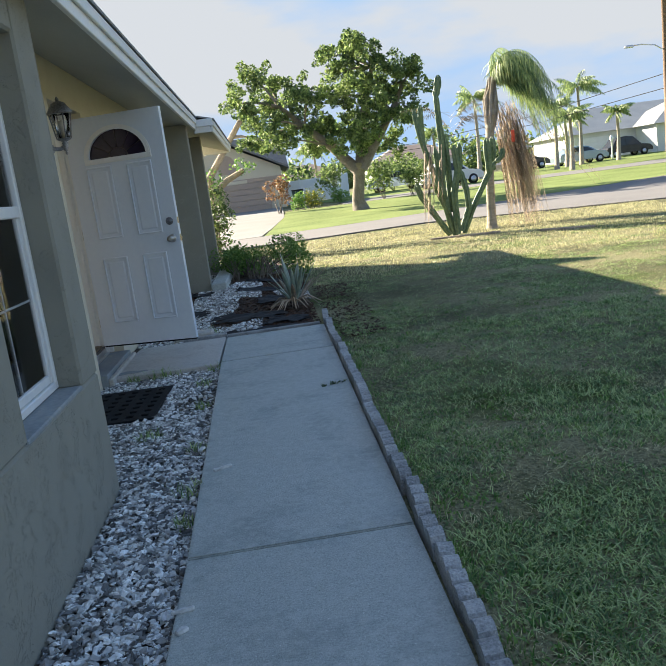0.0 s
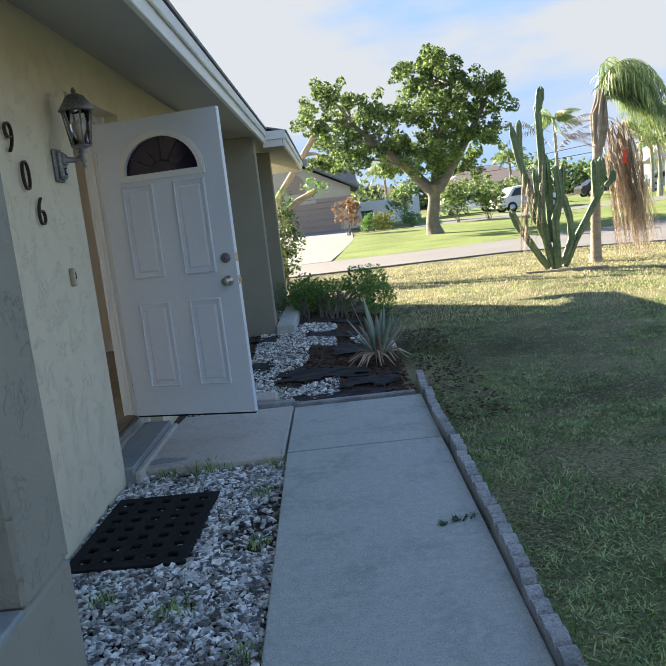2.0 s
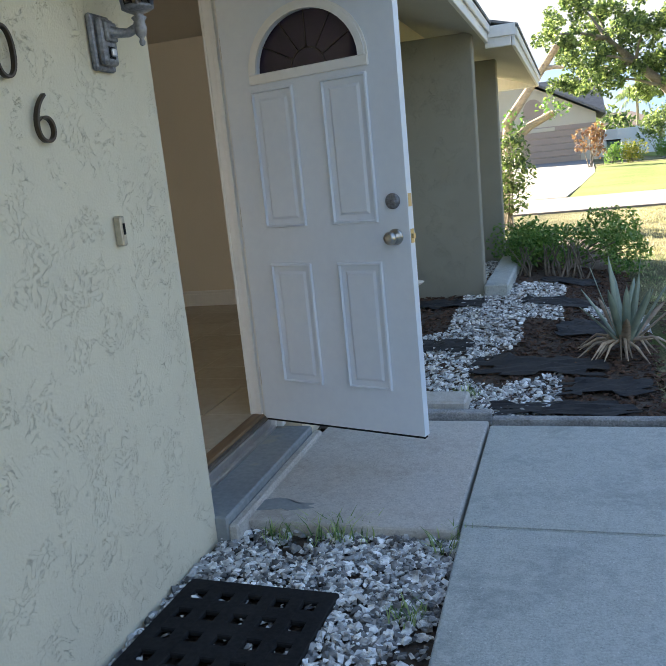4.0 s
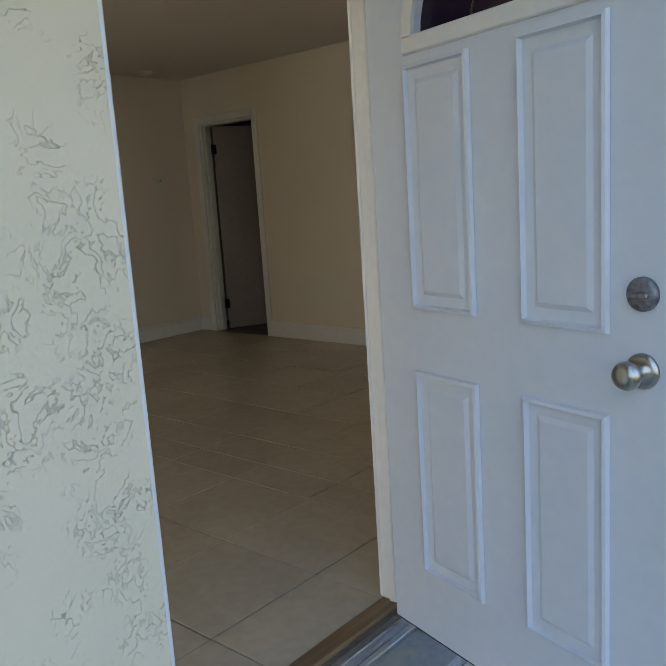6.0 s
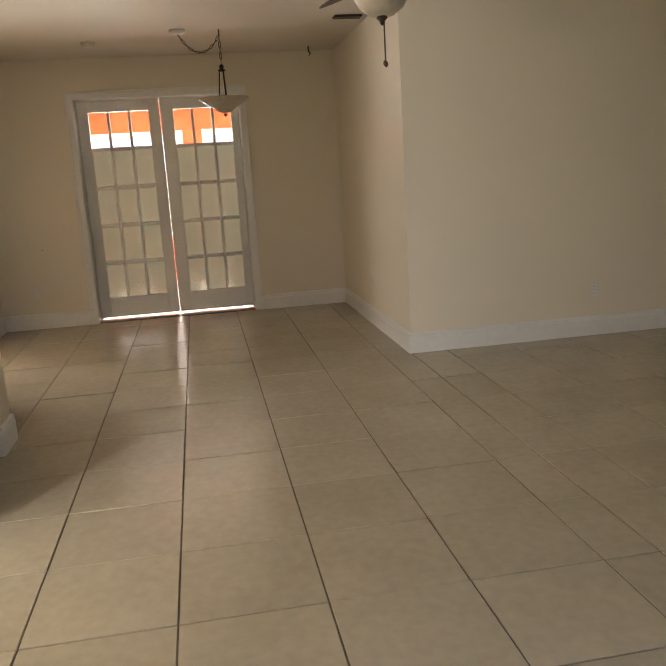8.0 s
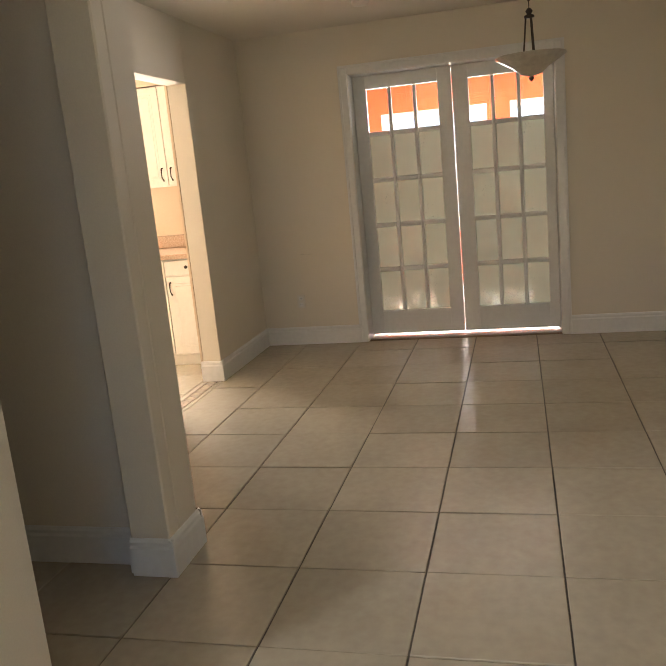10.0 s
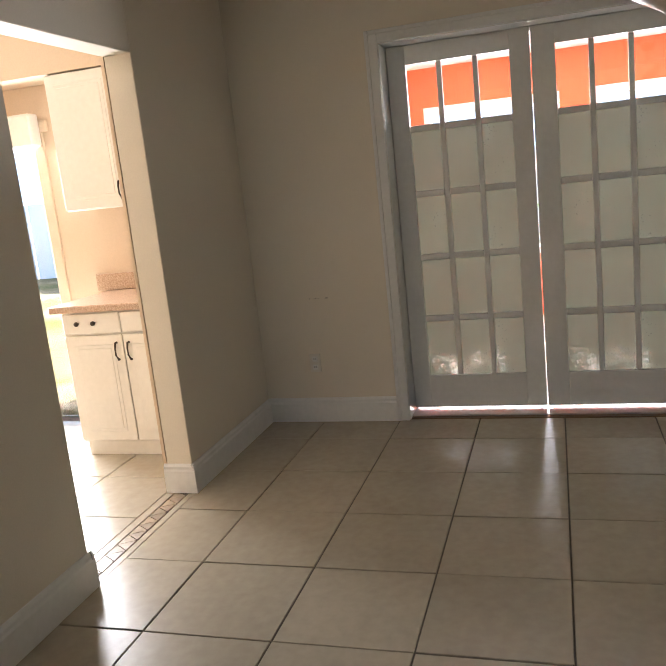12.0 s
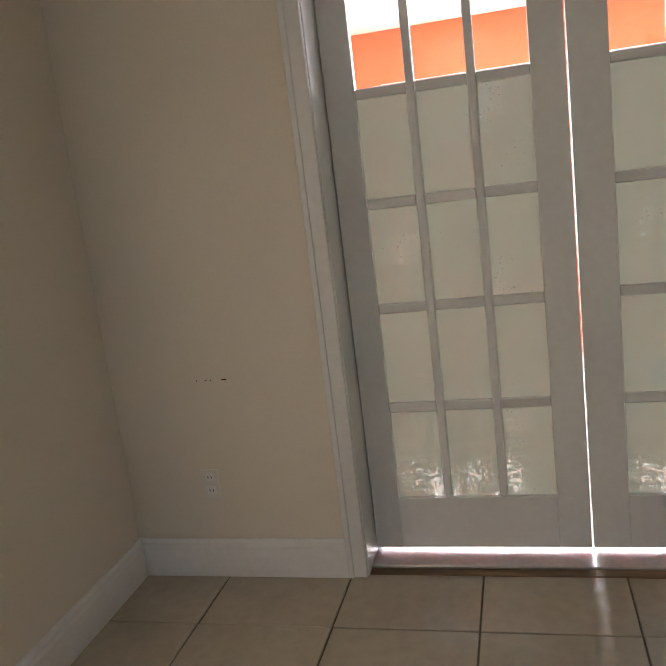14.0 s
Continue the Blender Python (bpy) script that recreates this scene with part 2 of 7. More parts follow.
def clear_glass(name, tint=(1, 1, 1), film=None):
    """A thin pane: mostly clear, a little gloss. film: a dusty film with scratched-off patches."""
    m, n, l, p = nodes_of(name)
    tp = n.new("ShaderNodeBsdfTransparent")
    tp.inputs["Color"].default_value = (*tint, 1)
    gl = n.new("ShaderNodeBsdfGlossy")
    gl.inputs["Roughness"].default_value = 0.02
    fr = n.new("ShaderNodeFresnel")
    fr.inputs["IOR"].default_value = 1.5
    ms = n.new("ShaderNodeMixShader")
    l.new(fr.outputs["Fac"], ms.inputs["Fac"])
    l.new(tp.outputs["BSDF"], ms.inputs[1]), l.new(gl.outputs["BSDF"], ms.inputs[2])
    out = ms.outputs["Shader"]
    if film:
        v = coords(n, l, 1.0)
        nz = n.new("ShaderNodeTexNoise")
        nz.inputs["Scale"].default_value, nz.inputs["Detail"].default_value, nz.inputs["Roughness"].default_value = 3.0, 2, 0.5
        nf = n.new("ShaderNodeTexNoise")
        nf.inputs["Scale"].default_value, nf.inputs["Detail"].default_value = 80.0, 3
        l.new(v, nf.inputs["Vector"])
        fleck = n.new("ShaderNodeMath")
        fleck.operation = 'MULTIPLY_ADD'
        fleck.inputs[1].default_value = 0.75
        l.new(nf.outputs["Fac"], fleck.inputs[0]), l.new(nz.outputs["Fac"], fleck.inputs[2])
        l.new(v, nz.inputs["Vector"])
        mr = n.new("ShaderNodeMapRange")
        mr.inputs["From Min"].default_value, mr.inputs["From Max"].default_value = 1.115, 1.14
        mr.inputs["To Min"].default_value, mr.inputs["To Max"].default_value = 0.95, 0.6
        worn = fleck.outputs[0]
        for spot, reach, gain in (((-0.02, 0.21, 0.30), 0.17, 0.27), ((-0.02, 0.40, 0.33), 0.10, 0.10), ((-0.02, 0.58, 0.66), 0.12, 0.15)):
            dist = n.new("ShaderNodeVectorMath")
            dist.operation = 'DISTANCE'
            dist.inputs[1].default_value = spot
            l.new(v, dist.inputs[0])
            near_spot = n.new("ShaderNodeMapRange")
            near_spot.inputs["From Min"].default_value, near_spot.inputs["From Max"].default_value = 0.0, reach
            near_spot.inputs["To Min"].default_value, near_spot.inputs["To Max"].default_value = gain, 0.0
            l.new(dist.outputs["Value"], near_spot.inputs["Value"])
            total = n.new("ShaderNodeMath")
            total.operation = 'ADD'
            l.new(worn, total.inputs[0]), l.new(near_spot.outputs["Result"], total.inputs[1])
            worn = total.outputs[0]
        l.new(worn, mr.inputs["Value"])
        df = n.new("ShaderNodeBsdfDiffuse")
        df.inputs["Color"].default_value = (*film, 1)
        tl = n.new("ShaderNodeBsdfTranslucent")
        tl.inputs["Color"].default_value = (*film, 1)
        m2 = n.new("ShaderNodeMixShader")
        m2.inputs["Fac"].default_value = 0.22
        l.new(df.outputs["BSDF"], m2.inputs[1]), l.new(tl.outputs["BSDF"], m2.inputs[2])
        m3 = n.new("ShaderNodeMixShader")
        l.new(mr.outputs["Result"], m3.inputs["Fac"])
        l.new(out, m3.inputs[1]), l.new(m2.outputs["Shader"], m3.inputs[2])
        out = m3.outputs["Shader"]
    l.new(out, n["Material Output"].inputs["Surface"])
    return m


M = {}
M["stucco"] = stucco("stucco_sage", (0.66, 0.59, 0.44), (0.75, 0.68, 0.515))
# darker copy of the sage stucco: shade of bay and fins put in the colour
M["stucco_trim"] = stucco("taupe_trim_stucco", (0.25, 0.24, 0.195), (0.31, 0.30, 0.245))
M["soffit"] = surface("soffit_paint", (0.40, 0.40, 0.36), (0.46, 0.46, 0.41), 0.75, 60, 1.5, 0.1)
M["fascia"] = surface("fascia_paint", (0.72, 0.72, 0.70), (0.8, 0.8, 0.78), 0.5, 30, 2, 0.1)
M["shingle"] = surface("roof_shingle", (0.13, 0.13, 0.13), (0.24, 0.23, 0.22), 0.9, 60, 4, 0.5, 0.01, vary=0.25)
M["concrete"] = cast_concrete("walk_concrete", (0.33, 0.355, 0.33), (0.53, 0.555, 0.52), (0.76, 0.77, 0.74), (0.13, 0.14, 0.135), (0.29, 0.315, 0.30))
M["slab"] = cast_concrete("porch_concrete", (0.42, 0.40, 0.36), (0.60, 0.565, 0.51), (0.74, 0.71, 0.66), (0.22, 0.20, 0.175), (0.40, 0.35, 0.30))
M["dark_stone"] = surface("dark_grey_stone", (0.07, 0.072, 0.075), (0.22, 0.22, 0.215), 0.85, 60, 20, 0.3, 0.003, island=0.5)
M["paver"] = surface("edging_concrete", (0.20, 0.205, 0.205), (0.50, 0.50, 0.49), 0.9, 110, 6, 0.9, 0.008, vary=0.15)
M["sill_paint"] = surface("grey_sill_paint", (0.21, 0.23, 0.24), (0.30, 0.32, 0.32), 0.7, 40, 3, 0.25, 0.003, stain=((0.38, 0.35, 0.27), 6.0, 0.62))
M["door_paint"] = surface("door_paint", (0.66, 0.71, 0.78), (0.70, 0.75, 0.81), 0.38, 25, 1.2, 0.04, 0.002)
M["white_trim"] = surface("white_trim", (0.76, 0.76, 0.74), (0.82, 0.82, 0.80), 0.42, 30, 2, 0.05)
M["wall_in"] = surface("interior_wall_paint", (0.75, 0.69, 0.58), (0.80, 0.74, 0.625), 0.62, 160, 1.0, 0.12, 0.002)
M["ceiling"] = surface("ceiling_paint", (0.70, 0.65, 0.56), (0.76, 0.71, 0.62), 0.85, 140, 1.0, 0.3, 0.003)
M["kitchen_wall"] = surface("kitchen_wall_paint", (0.66, 0.53, 0.385), (0.72, 0.58, 0.43), 0.6, 120, 1.0, 0.1, 0.002)
M["tile"] = surface("floor_tile", (0.43, 0.378, 0.295), (0.50, 0.445, 0.35), 0.27, 22, 3.0, 0.0, vary=0.05)
M["grout"] = surface("tile_grout", (0.10, 0.085, 0.07), (0.17, 0.145, 0.12), 0.9, 60, 4, 0.3)
M["border"] = surface("border_tile", (0.36, 0.28, 0.20), (0.48, 0.39, 0.29), 0.35, 30, 20, 0.1, vary=0.22)
M["orange"] = surface("orange_paint", (0.86, 0.11, 0.025), (0.92, 0.14, 0.035), 0.6, 60, 1.2, 0.1)
M["white_wall"] = surface("white_ceiling_paint", (0.74, 0.74, 0.72), (0.8, 0.8, 0.78), 0.8, 60, 1.2, 0.1)
M["oak"] = surface("worn_oak_sill", (0.12, 0.075, 0.04), (0.30, 0.19, 0.10), 0.5, 30, 5, 0.3, 0.003, stretch=(1, 0.08, 1))
M["alu"] = surface("aluminium", (0.55, 0.55, 0.56), (0.68, 0.68, 0.68), 0.35, 60, 8, 0.1, metal=1.0)
M["nickel"] = surface("satin_nickel", (0.42, 0.40, 0.37), (0.52, 0.50, 0.46), 0.28, 60, 8, 0.03, metal=1.0)
M["bronze"] = surface("dark_bronze", (0.045, 0.035, 0.028), (0.08, 0.06, 0.045), 0.38, 60, 8, 0.05, metal=0.7)
M["black"] = surface("black_rubber", (0.010, 0.010, 0.011), (0.022, 0.022, 0.022), 0.9, 60, 6, 0.3, spec=0.2)
M["blade"] = surface("dark_blade_wood", (0.018, 0.013, 0.010), (0.045, 0.03, 0.022), 0.45, 40, 4, 0.1, stretch=(1, 1, 1))
M["frost"] = surface("frosted_glass_bowl", (0.44, 0.40, 0.33), (0.58, 0.53, 0.45), 0.35, 30, 6, 0.05)
M["lantern"] = surface("weathered_lantern", (0.12, 0.12, 0.13), (0.34, 0.34, 0.36), 0.45, 90, 10, 0.4, 0.002, metal=0.5)
M["cabinet"] = surface("cabinet_white", (0.78, 0.75, 0.68), (0.83, 0.80, 0.73), 0.35, 30, 2, 0.03)
M["counter"] = surface("speckled_laminate", (0.36, 0.22, 0.13), (0.66, 0.50, 0.37), 0.3, 260, 90, 0.0)
M["glass"] = clear_glass("window_glass")
M["fan_glass"] = surface("dark_arched_pane", (0.014, 0.009, 0.022), (0.022, 0.013, 0.032), 0.12, 20, 2, 0.0, spec=0.25)
M["film"] = clear_glass("filmed_glass", film=(0.50, 0.52, 0.44))
M["asphalt"] = surface("asphalt", (0.14, 0.135, 0.135), (0.19, 0.18, 0.175), 0.95, 70, 0.4, 0.3, 0.004)
M["drive"] = surface("driveway_concrete", (0.19, 0.185, 0.175), (0.25, 0.24, 0.23), 0.9, 20, 0.5, 0.2)
M["lawn"] = surface("lawn", (0.09, 0.095, 0.05), (0.30, 0.28, 0.16), 1.0, 60, 0.55, 1.0, 0.04, spec=0.1, span=0.15, stain=((0.08, 0.11, 0.03), 0.5, 0.55))
M["grass"] = leafy("grass_blades", (0.085, 0.17, 0.045), (0.50, 0.60, 0.24), 0.3, 7.0)
M["straw"] = leafy("straw_blades", (0.36, 0.35, 0.15), (0.74, 0.69, 0.40), 0.25, 7.0)
M["lush"] = surface("green_far_lawn", (0.11, 0.155, 0.045), (0.24, 0.29, 0.10), 1.0, 18, 0.4, 0.6, 0.03, spec=0.1)
M["soil"] = surface("bed_soil", (0.045, 0.032, 0.024), (0.10, 0.075, 0.055), 1.0, 40, 4, 0.8, 0.015)
M["stone"] = surface("white_marble_chips", (0.42, 0.425, 0.42), (0.86, 0.86, 0.84), 0.75, 60, 22, 0.3, 0.003, stain=((0.20, 0.18, 0.15), 9.0, 0.58), island=0.75)
M["mulch"] = surface("wood_mulch", (0.045, 0.026, 0.018), (0.12, 0.066, 0.04), 0.95, 30, 9, 0.4, 0.004, island=0.4)
M["fabric"] = surface("weed_fabric", (0.012, 0.012, 0.013), (0.035, 0.033, 0.032), 0.85, 40, 6, 0.4, 0.004)
M["bark"] = surface("bark", (0.13, 0.11, 0.085), (0.27, 0.235, 0.19), 0.95, 18, 3, 0.8, 0.02)
M["palm_bark"] = surface("palm_bark", (0.26, 0.22, 0.17), (0.42, 0.37, 0.30), 0.95, 24, 3, 0.7, 0.02, stretch=(1, 1, 5))
M["dead"] = surface("dead_frond", (0.30, 0.225, 0.155), (0.56, 0.45, 0.335), 0.9, 30, 6, 0.3, island=0.45)
M["leaf"] = leafy("tree_leaves", (0.045, 0.09, 0.028), (0.28, 0.37, 0.12), 0.45, 3.0)
M["frond"] = leafy("palm_fronds", (0.10, 0.17, 0.06), (0.38, 0.46, 0.18), 0.35)
M["bush"] = leafy("bush_leaves", (0.08, 0.19, 0.035), (0.22, 0.36, 0.08), 0.4)
M["shrub_yellow"] = leafy("variegated_leaves", (0.10, 0.16, 0.02), (0.38, 0.36, 0.05), 0.3)
M["shrub_red"] = leafy("reddish_leaves", (0.20, 0.10, 0.06), (0.34, 0.22, 0.10), 0.3)
M["cactus"] = surface("cactus_skin", (0.07, 0.12, 0.055), (0.21, 0.26, 0.13), 0.6, 20, 3, 0.2)
M["agave"] = surface("agave_skin", (0.19, 0.25, 0.20), (0.34, 0.40, 0.31), 0.5, 20, 5, 0.1, stretch=(1, 1, 0.3))
M["cream"] = surface("cream_stucco", (0.62, 0.55, 0.42), (0.68, 0.61, 0.48), 0.9, 30, 1, 0.2)
M["tan_door"] = surface("tan_garage_paint", (0.42, 0.32, 0.26), (0.46, 0.36, 0.29), 0.7, 30, 1, 0.1)
M["pale_house"] = surface("pale_house_paint", (0.62, 0.63, 0.62), (0.70, 0.71, 0.70), 0.85, 30, 1, 0.1)
M["fence"] = surface("white_fence", (0.60, 0.66, 0.72), (0.68, 0.73, 0.78), 0.6, 20, 1, 0.05)
M["car_silver"] = surface("silver_blue_car_paint", (0.30, 0.38, 0.44), (0.34, 0.42, 0.48), 0.25, 20, 1, 0.0, metal=0.5)
M["car_black"] = surface("black_car_paint", (0.015, 0.016, 0.018), (0.03, 0.03, 0.035), 0.2, 20, 1, 0.0)
M["car_white"] = surface("white_car_paint", (0.7, 0.7, 0.7), (0.76, 0.76, 0.76), 0.25, 20, 1, 0.0)
M["car_glass"] = surface("car_window", (0.02, 0.025, 0.03), (0.03, 0.035, 0.04), 0.08, 20, 1, 0.0)
M["tyre"] = surface("tyre_rubber", (0.012, 0.012, 0.012), (0.025, 0.025, 0.025), 0.85, 30, 3, 0.2)
M["pole_wood"] = surface("utility_pole_wood", (0.12, 0.075, 0.05), (0.22, 0.15, 0.10), 0.9, 30, 3, 0.4, stretch=(1, 1, 0.1))
M["bin_green"] = surface("dark_bin_plastic", (0.015, 0.05, 0.05), (0.03, 0.07, 0.07), 0.5, 20, 2, 0.05)
M["tile_roof"] = surface("terracotta_roof", (0.30, 0.23, 0.19), (0.40, 0.31, 0.26), 0.8, 20, 2, 0.3)
M["timber"] = surface("weathered_timber", (0.22, 0.17, 0.13), (0.40, 0.32, 0.25), 0.9, 30, 4, 0.4, stretch=(0.2, 1, 1))
M["sign_red"] = surface("red_tag", (0.75, 0.08, 0.03), (0.8, 0.1, 0.04), 0.6, 20, 2, 0.0)
M["grey_roof"] = surface("pale_grey_roof", (0.34, 0.35, 0.35), (0.42, 0.43, 0.42), 0.85, 12, 1, 0.3, 0.02)
# white hall door: the gloom on its unlit face is put in this colour
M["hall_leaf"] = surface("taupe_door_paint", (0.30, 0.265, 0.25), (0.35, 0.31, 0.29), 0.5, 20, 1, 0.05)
# dimness of the back room is in this colour; the grey blind shares it
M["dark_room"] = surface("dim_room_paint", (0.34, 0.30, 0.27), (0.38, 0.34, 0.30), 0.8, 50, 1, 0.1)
M["plastic"] = surface("white_plastic", (0.72, 0.69, 0.62), (0.78, 0.75, 0.68), 0.4, 20, 2, 0.0)
M["aged_metal"] = surface("aged_brushed_metal", (0.42, 0.37, 0.28), (0.58, 0.53, 0.43), 0.45, 60, 8, 0.1, metal=0.6)
M["dark_leaf"] = leafy("dark_shrub_leaves", (0.03, 0.06, 0.02), (0.15, 0.22, 0.07), 0.3, 6.0)
M["brass"] = surface("worn_brass", (0.50, 0.38, 0.20), (0.62, 0.50, 0.30), 0.35, 30, 4, 0.05, metal=1.0)


# ---- mesh helpers ----
def finish(name, bm, mat, parent=None, smooth=False, at=None):
    me = bpy.data.meshes.new(name)
    bm.normal_update()
    bm.to_mesh(me)
    bm.free()
    for one in (mat if isinstance(mat, (list, tuple)) else [mat]):
        me.materials.append(M[one])
    if smooth:
        for f in me.polygons:
            f.use_smooth = True
    ob = new(name, me)
    if parent is not None:
        ob.parent = parent
    if at is not None:
        ob.matrix_basis = at
    return ob


def block(bm, x0, x1, y0, y1, z0, z1, bevel=0.0, mi=0, seg=1):
    r = bmesh.ops.create_cube(bm, size=1.0, matrix=Matrix.LocRotScale(
        ((x0 + x1) / 2, (y0 + y1) / 2, (z0 + z1) / 2), None, (abs(x1 - x0), abs(y1 - y0), abs(z1 - z0))))
    vs = set(r["verts"])
    fs = [f for f in bm.faces if f.verts[0] in vs]
    for f in fs:
        f.material_index = mi
    if bevel > 0:
        es = list({e for f in fs for e in f.edges})
        bmesh.ops.bevel(bm, geom=es, offset=bevel, segments=seg, profile=0.5, affect='EDGES', clamp_overlap=True)


def boxes(name, mat, items, bevel=0.0, parent=None):
    bm = bmesh.new()
    for it in items:
        block(bm, *it, bevel=bevel)
    return finish(name, bm, mat, parent)


def lathe(bm, prof, seg=24, m=None, mi=0):
    """A turned shape from (radius, height) pairs about z."""
    m = m or Matrix()
    rings = []
    for r, z in prof:
        rings.append([bm.verts.new(m @ Vector((r * math.cos(2 * math.pi * k / seg), r * math.sin(2 * math.pi * k / seg), z))) for k in range(seg)])
    for a, b in zip(rings, rings[1:]):
        for k in range(seg):
            f = bm.faces.new((a[k], a[(k + 1) % seg], b[(k + 1) % seg], b[k]))
            f.material_index, f.smooth = mi, True
    for ring in (rings[0][::-1], rings[-1]):
        try:
            bm.faces.new(ring).material_index = mi
        except ValueError:
            pass


def tube(bm, pts, radii, seg=8, mi=0):
    """A tapering tube along points."""
    pts = [Vector(p) for p in pts]
    rings = []
    up = Vector((0.3, 0.2, 1)).normalized()
    for i, p in enumerate(pts):
        d = (pts[min(i + 1, len(pts) - 1)] - pts[max(i - 1, 0)]).normalized()
        s = d.cross(up)
        s = s.normalized() if s.length > 1e-4 else d.orthogonal().normalized()
        u = s.cross(d)
        r = radii[i] if isinstance(radii, (list, tuple)) else radii
        rings.append([bm.verts.new(p + (s * math.cos(2 * math.pi * k / seg) + u * math.sin(2 * math.pi * k / seg)) * r) for k in range(seg)])
    for a, b in zip(rings, rings[1:]):
        for k in range(seg):
            f = bm.faces.new((a[k], a[(k + 1) % seg], b[(k + 1) % seg], b[k]))
            f.smooth, f.material_index = True, mi
    bm.faces.new(rings[0]).material_index = mi
    bm.faces.new(rings[-1][::-1]).material_index = mi


def sweep(bm, prof, p0, p1, out, mi=0):
    """A moulding: profile of (out, up) pairs carried straight from p0 to p1."""
    p0, p1, out = Vector(p0), Vector(p1), Vector(out)
    up = Vector((0, 0, 1))
    a = [bm.verts.new(p0 + out * o + up * u) for o, u in prof]
    b = [bm.verts.new(p1 + out * o + up * u) for o, u in prof]
    k = len(prof)
    for i in range(k):
        bm.faces.new((a[i], a[(i + 1) % k], b[(i + 1) % k], b[i])).material_index = mi
    bm.faces.new(a[::-1]), bm.faces.new(b)
    bmesh.ops.recalc_face_normals(bm, faces=bm.faces[:])


def empty(name, m, label, category, group=""):
    e = new(name)
    e.empty_display_size = 0.1
    e.matrix_basis = m
    return tagged(e, label, category, group)


def struct(ob, label=""):
    return tagged(ob, label, "", "", "structure")


def cards(name, mat, verts, faces, parent=None):
    me = bpy.data.meshes.new(name)
    me.from_pydata(verts, [], faces)
    me.materials.append(M[mat])
    me.update()
    ob = new(name, me)
    if parent is not None:
        ob.parent = parent
    return ob


# ---- house shell ----
W = "wall_in"
# front wall: stucco outside, painted lining inside
FW = [(-0.15, 0, 5.77, 8.163, -0.1, 2.62), (-0.15, 0, 9.217, 17.2, -0.1, 2.62), (-0.15, 0, 8.163, 9.217, 2.235, 2.62)]
struct(boxes("wall_front", "stucco", FW), "sage stucco front wall with a doorway")
struct(boxes("wall_front_lining", W, [(-0.25, -0.15, 5.6, 8.185, 0, 2.72), (-0.25, -0.15, 9.192, 12.46, 0, 2.72), (-0.25, -0.15, 8.185, 9.192, 2.21, 2.72)]), "painted inside of the front wall")
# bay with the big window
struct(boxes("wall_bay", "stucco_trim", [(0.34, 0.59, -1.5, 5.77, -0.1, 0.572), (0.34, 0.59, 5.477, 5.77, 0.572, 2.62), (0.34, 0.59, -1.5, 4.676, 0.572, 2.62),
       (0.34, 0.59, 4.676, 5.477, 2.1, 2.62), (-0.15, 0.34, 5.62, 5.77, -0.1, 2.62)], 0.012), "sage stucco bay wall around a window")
struct(boxes("wall_bay_lining", W, [(0.30, 0.34, 3.0, 5.62, 0, 0.6), (0.30, 0.34, 3.0, 4.676, 0.6, 2.72), (0.30, 0.34, 5.477, 5.62, 0.6, 2.72), (0.30, 0.34, 4.676, 5.477, 2.1, 2.72), (-0.15, 0.30, 5.57, 5.62, 0, 2.72)]), "painted inside of the bay")
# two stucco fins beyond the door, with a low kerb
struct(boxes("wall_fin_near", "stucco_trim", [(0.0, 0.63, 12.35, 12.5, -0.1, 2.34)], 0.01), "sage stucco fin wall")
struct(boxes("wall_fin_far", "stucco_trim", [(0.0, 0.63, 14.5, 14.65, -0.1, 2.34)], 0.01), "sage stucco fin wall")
struct(boxes("fin_kerb", "concrete", [(0.63, 0.84, 12.28, 14.45, -0.1, 0.235)], 0.015), "low concrete kerb between the fin walls")
struct(boxes("wall_side_house", "stucco", [(-12, 0, 17.05, 17.2, -0.1, 3.4), (-12, 0.34, -1.5, -1.35, -0.1, 3.0), (-11.2, -11.05, 9.9, 17.05, -0.1, 3.2)]), "outer end walls of the house")

# eave: sloped soffit, fascia, drip edge, shingle roof
bm = bmesh.new()
for x1, y0, y1, z1 in ((0.70, -1.6, 12.75, 2.295), (0.925, 12.75, 17.8, 2.25)):
    z0 = 2.55
    vs = [bm.verts.new(p) for p in ((0.0, y0, z0), (x1, y0, z1), (x1, y1, z1), (0.0, y1, z0))]
    vt = [bm.verts.new((v.co.x, v.co.y, v.co.z + 0.02)) for v in vs]
    bm.faces.new(vs), bm.faces.new(vt[::-1])
    for k in range(4):
        bm.faces.new((vs[k], vt[k], vt[(k + 1) % 4], vs[(k + 1) % 4]))
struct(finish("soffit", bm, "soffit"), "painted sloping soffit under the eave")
bm = bmesh.new()
for x1, y0, y1, z1 in ((0.70, -1.6, 12.75, 2.28), (0.925, 12.75, 17.8, 2.235)):
    block(bm, x1, x1 + 0.03, y0, y1, z1, z1 + 0.125, 0.004)
    block(bm, x1 + 0.032, x1 + 0.05, y0, y1, z1 + 0.075, z1 + 0.147, 0.004)
block(bm, 0.70, 0.923, 12.72, 12.748, 2.235, 2.39, 0.004)
block(bm, 0.73, 0.965, 12.70, 12.718, 2.315, 2.412, 0.004)
block(bm, 0.0, 0.925, 17.8, 17.83, 2.235, 2.45, 0.004)
struct(finish("fascia", bm, "fascia"), "white painted fascia boards along the eave")
bm = bmesh.new()
rs = 0.25
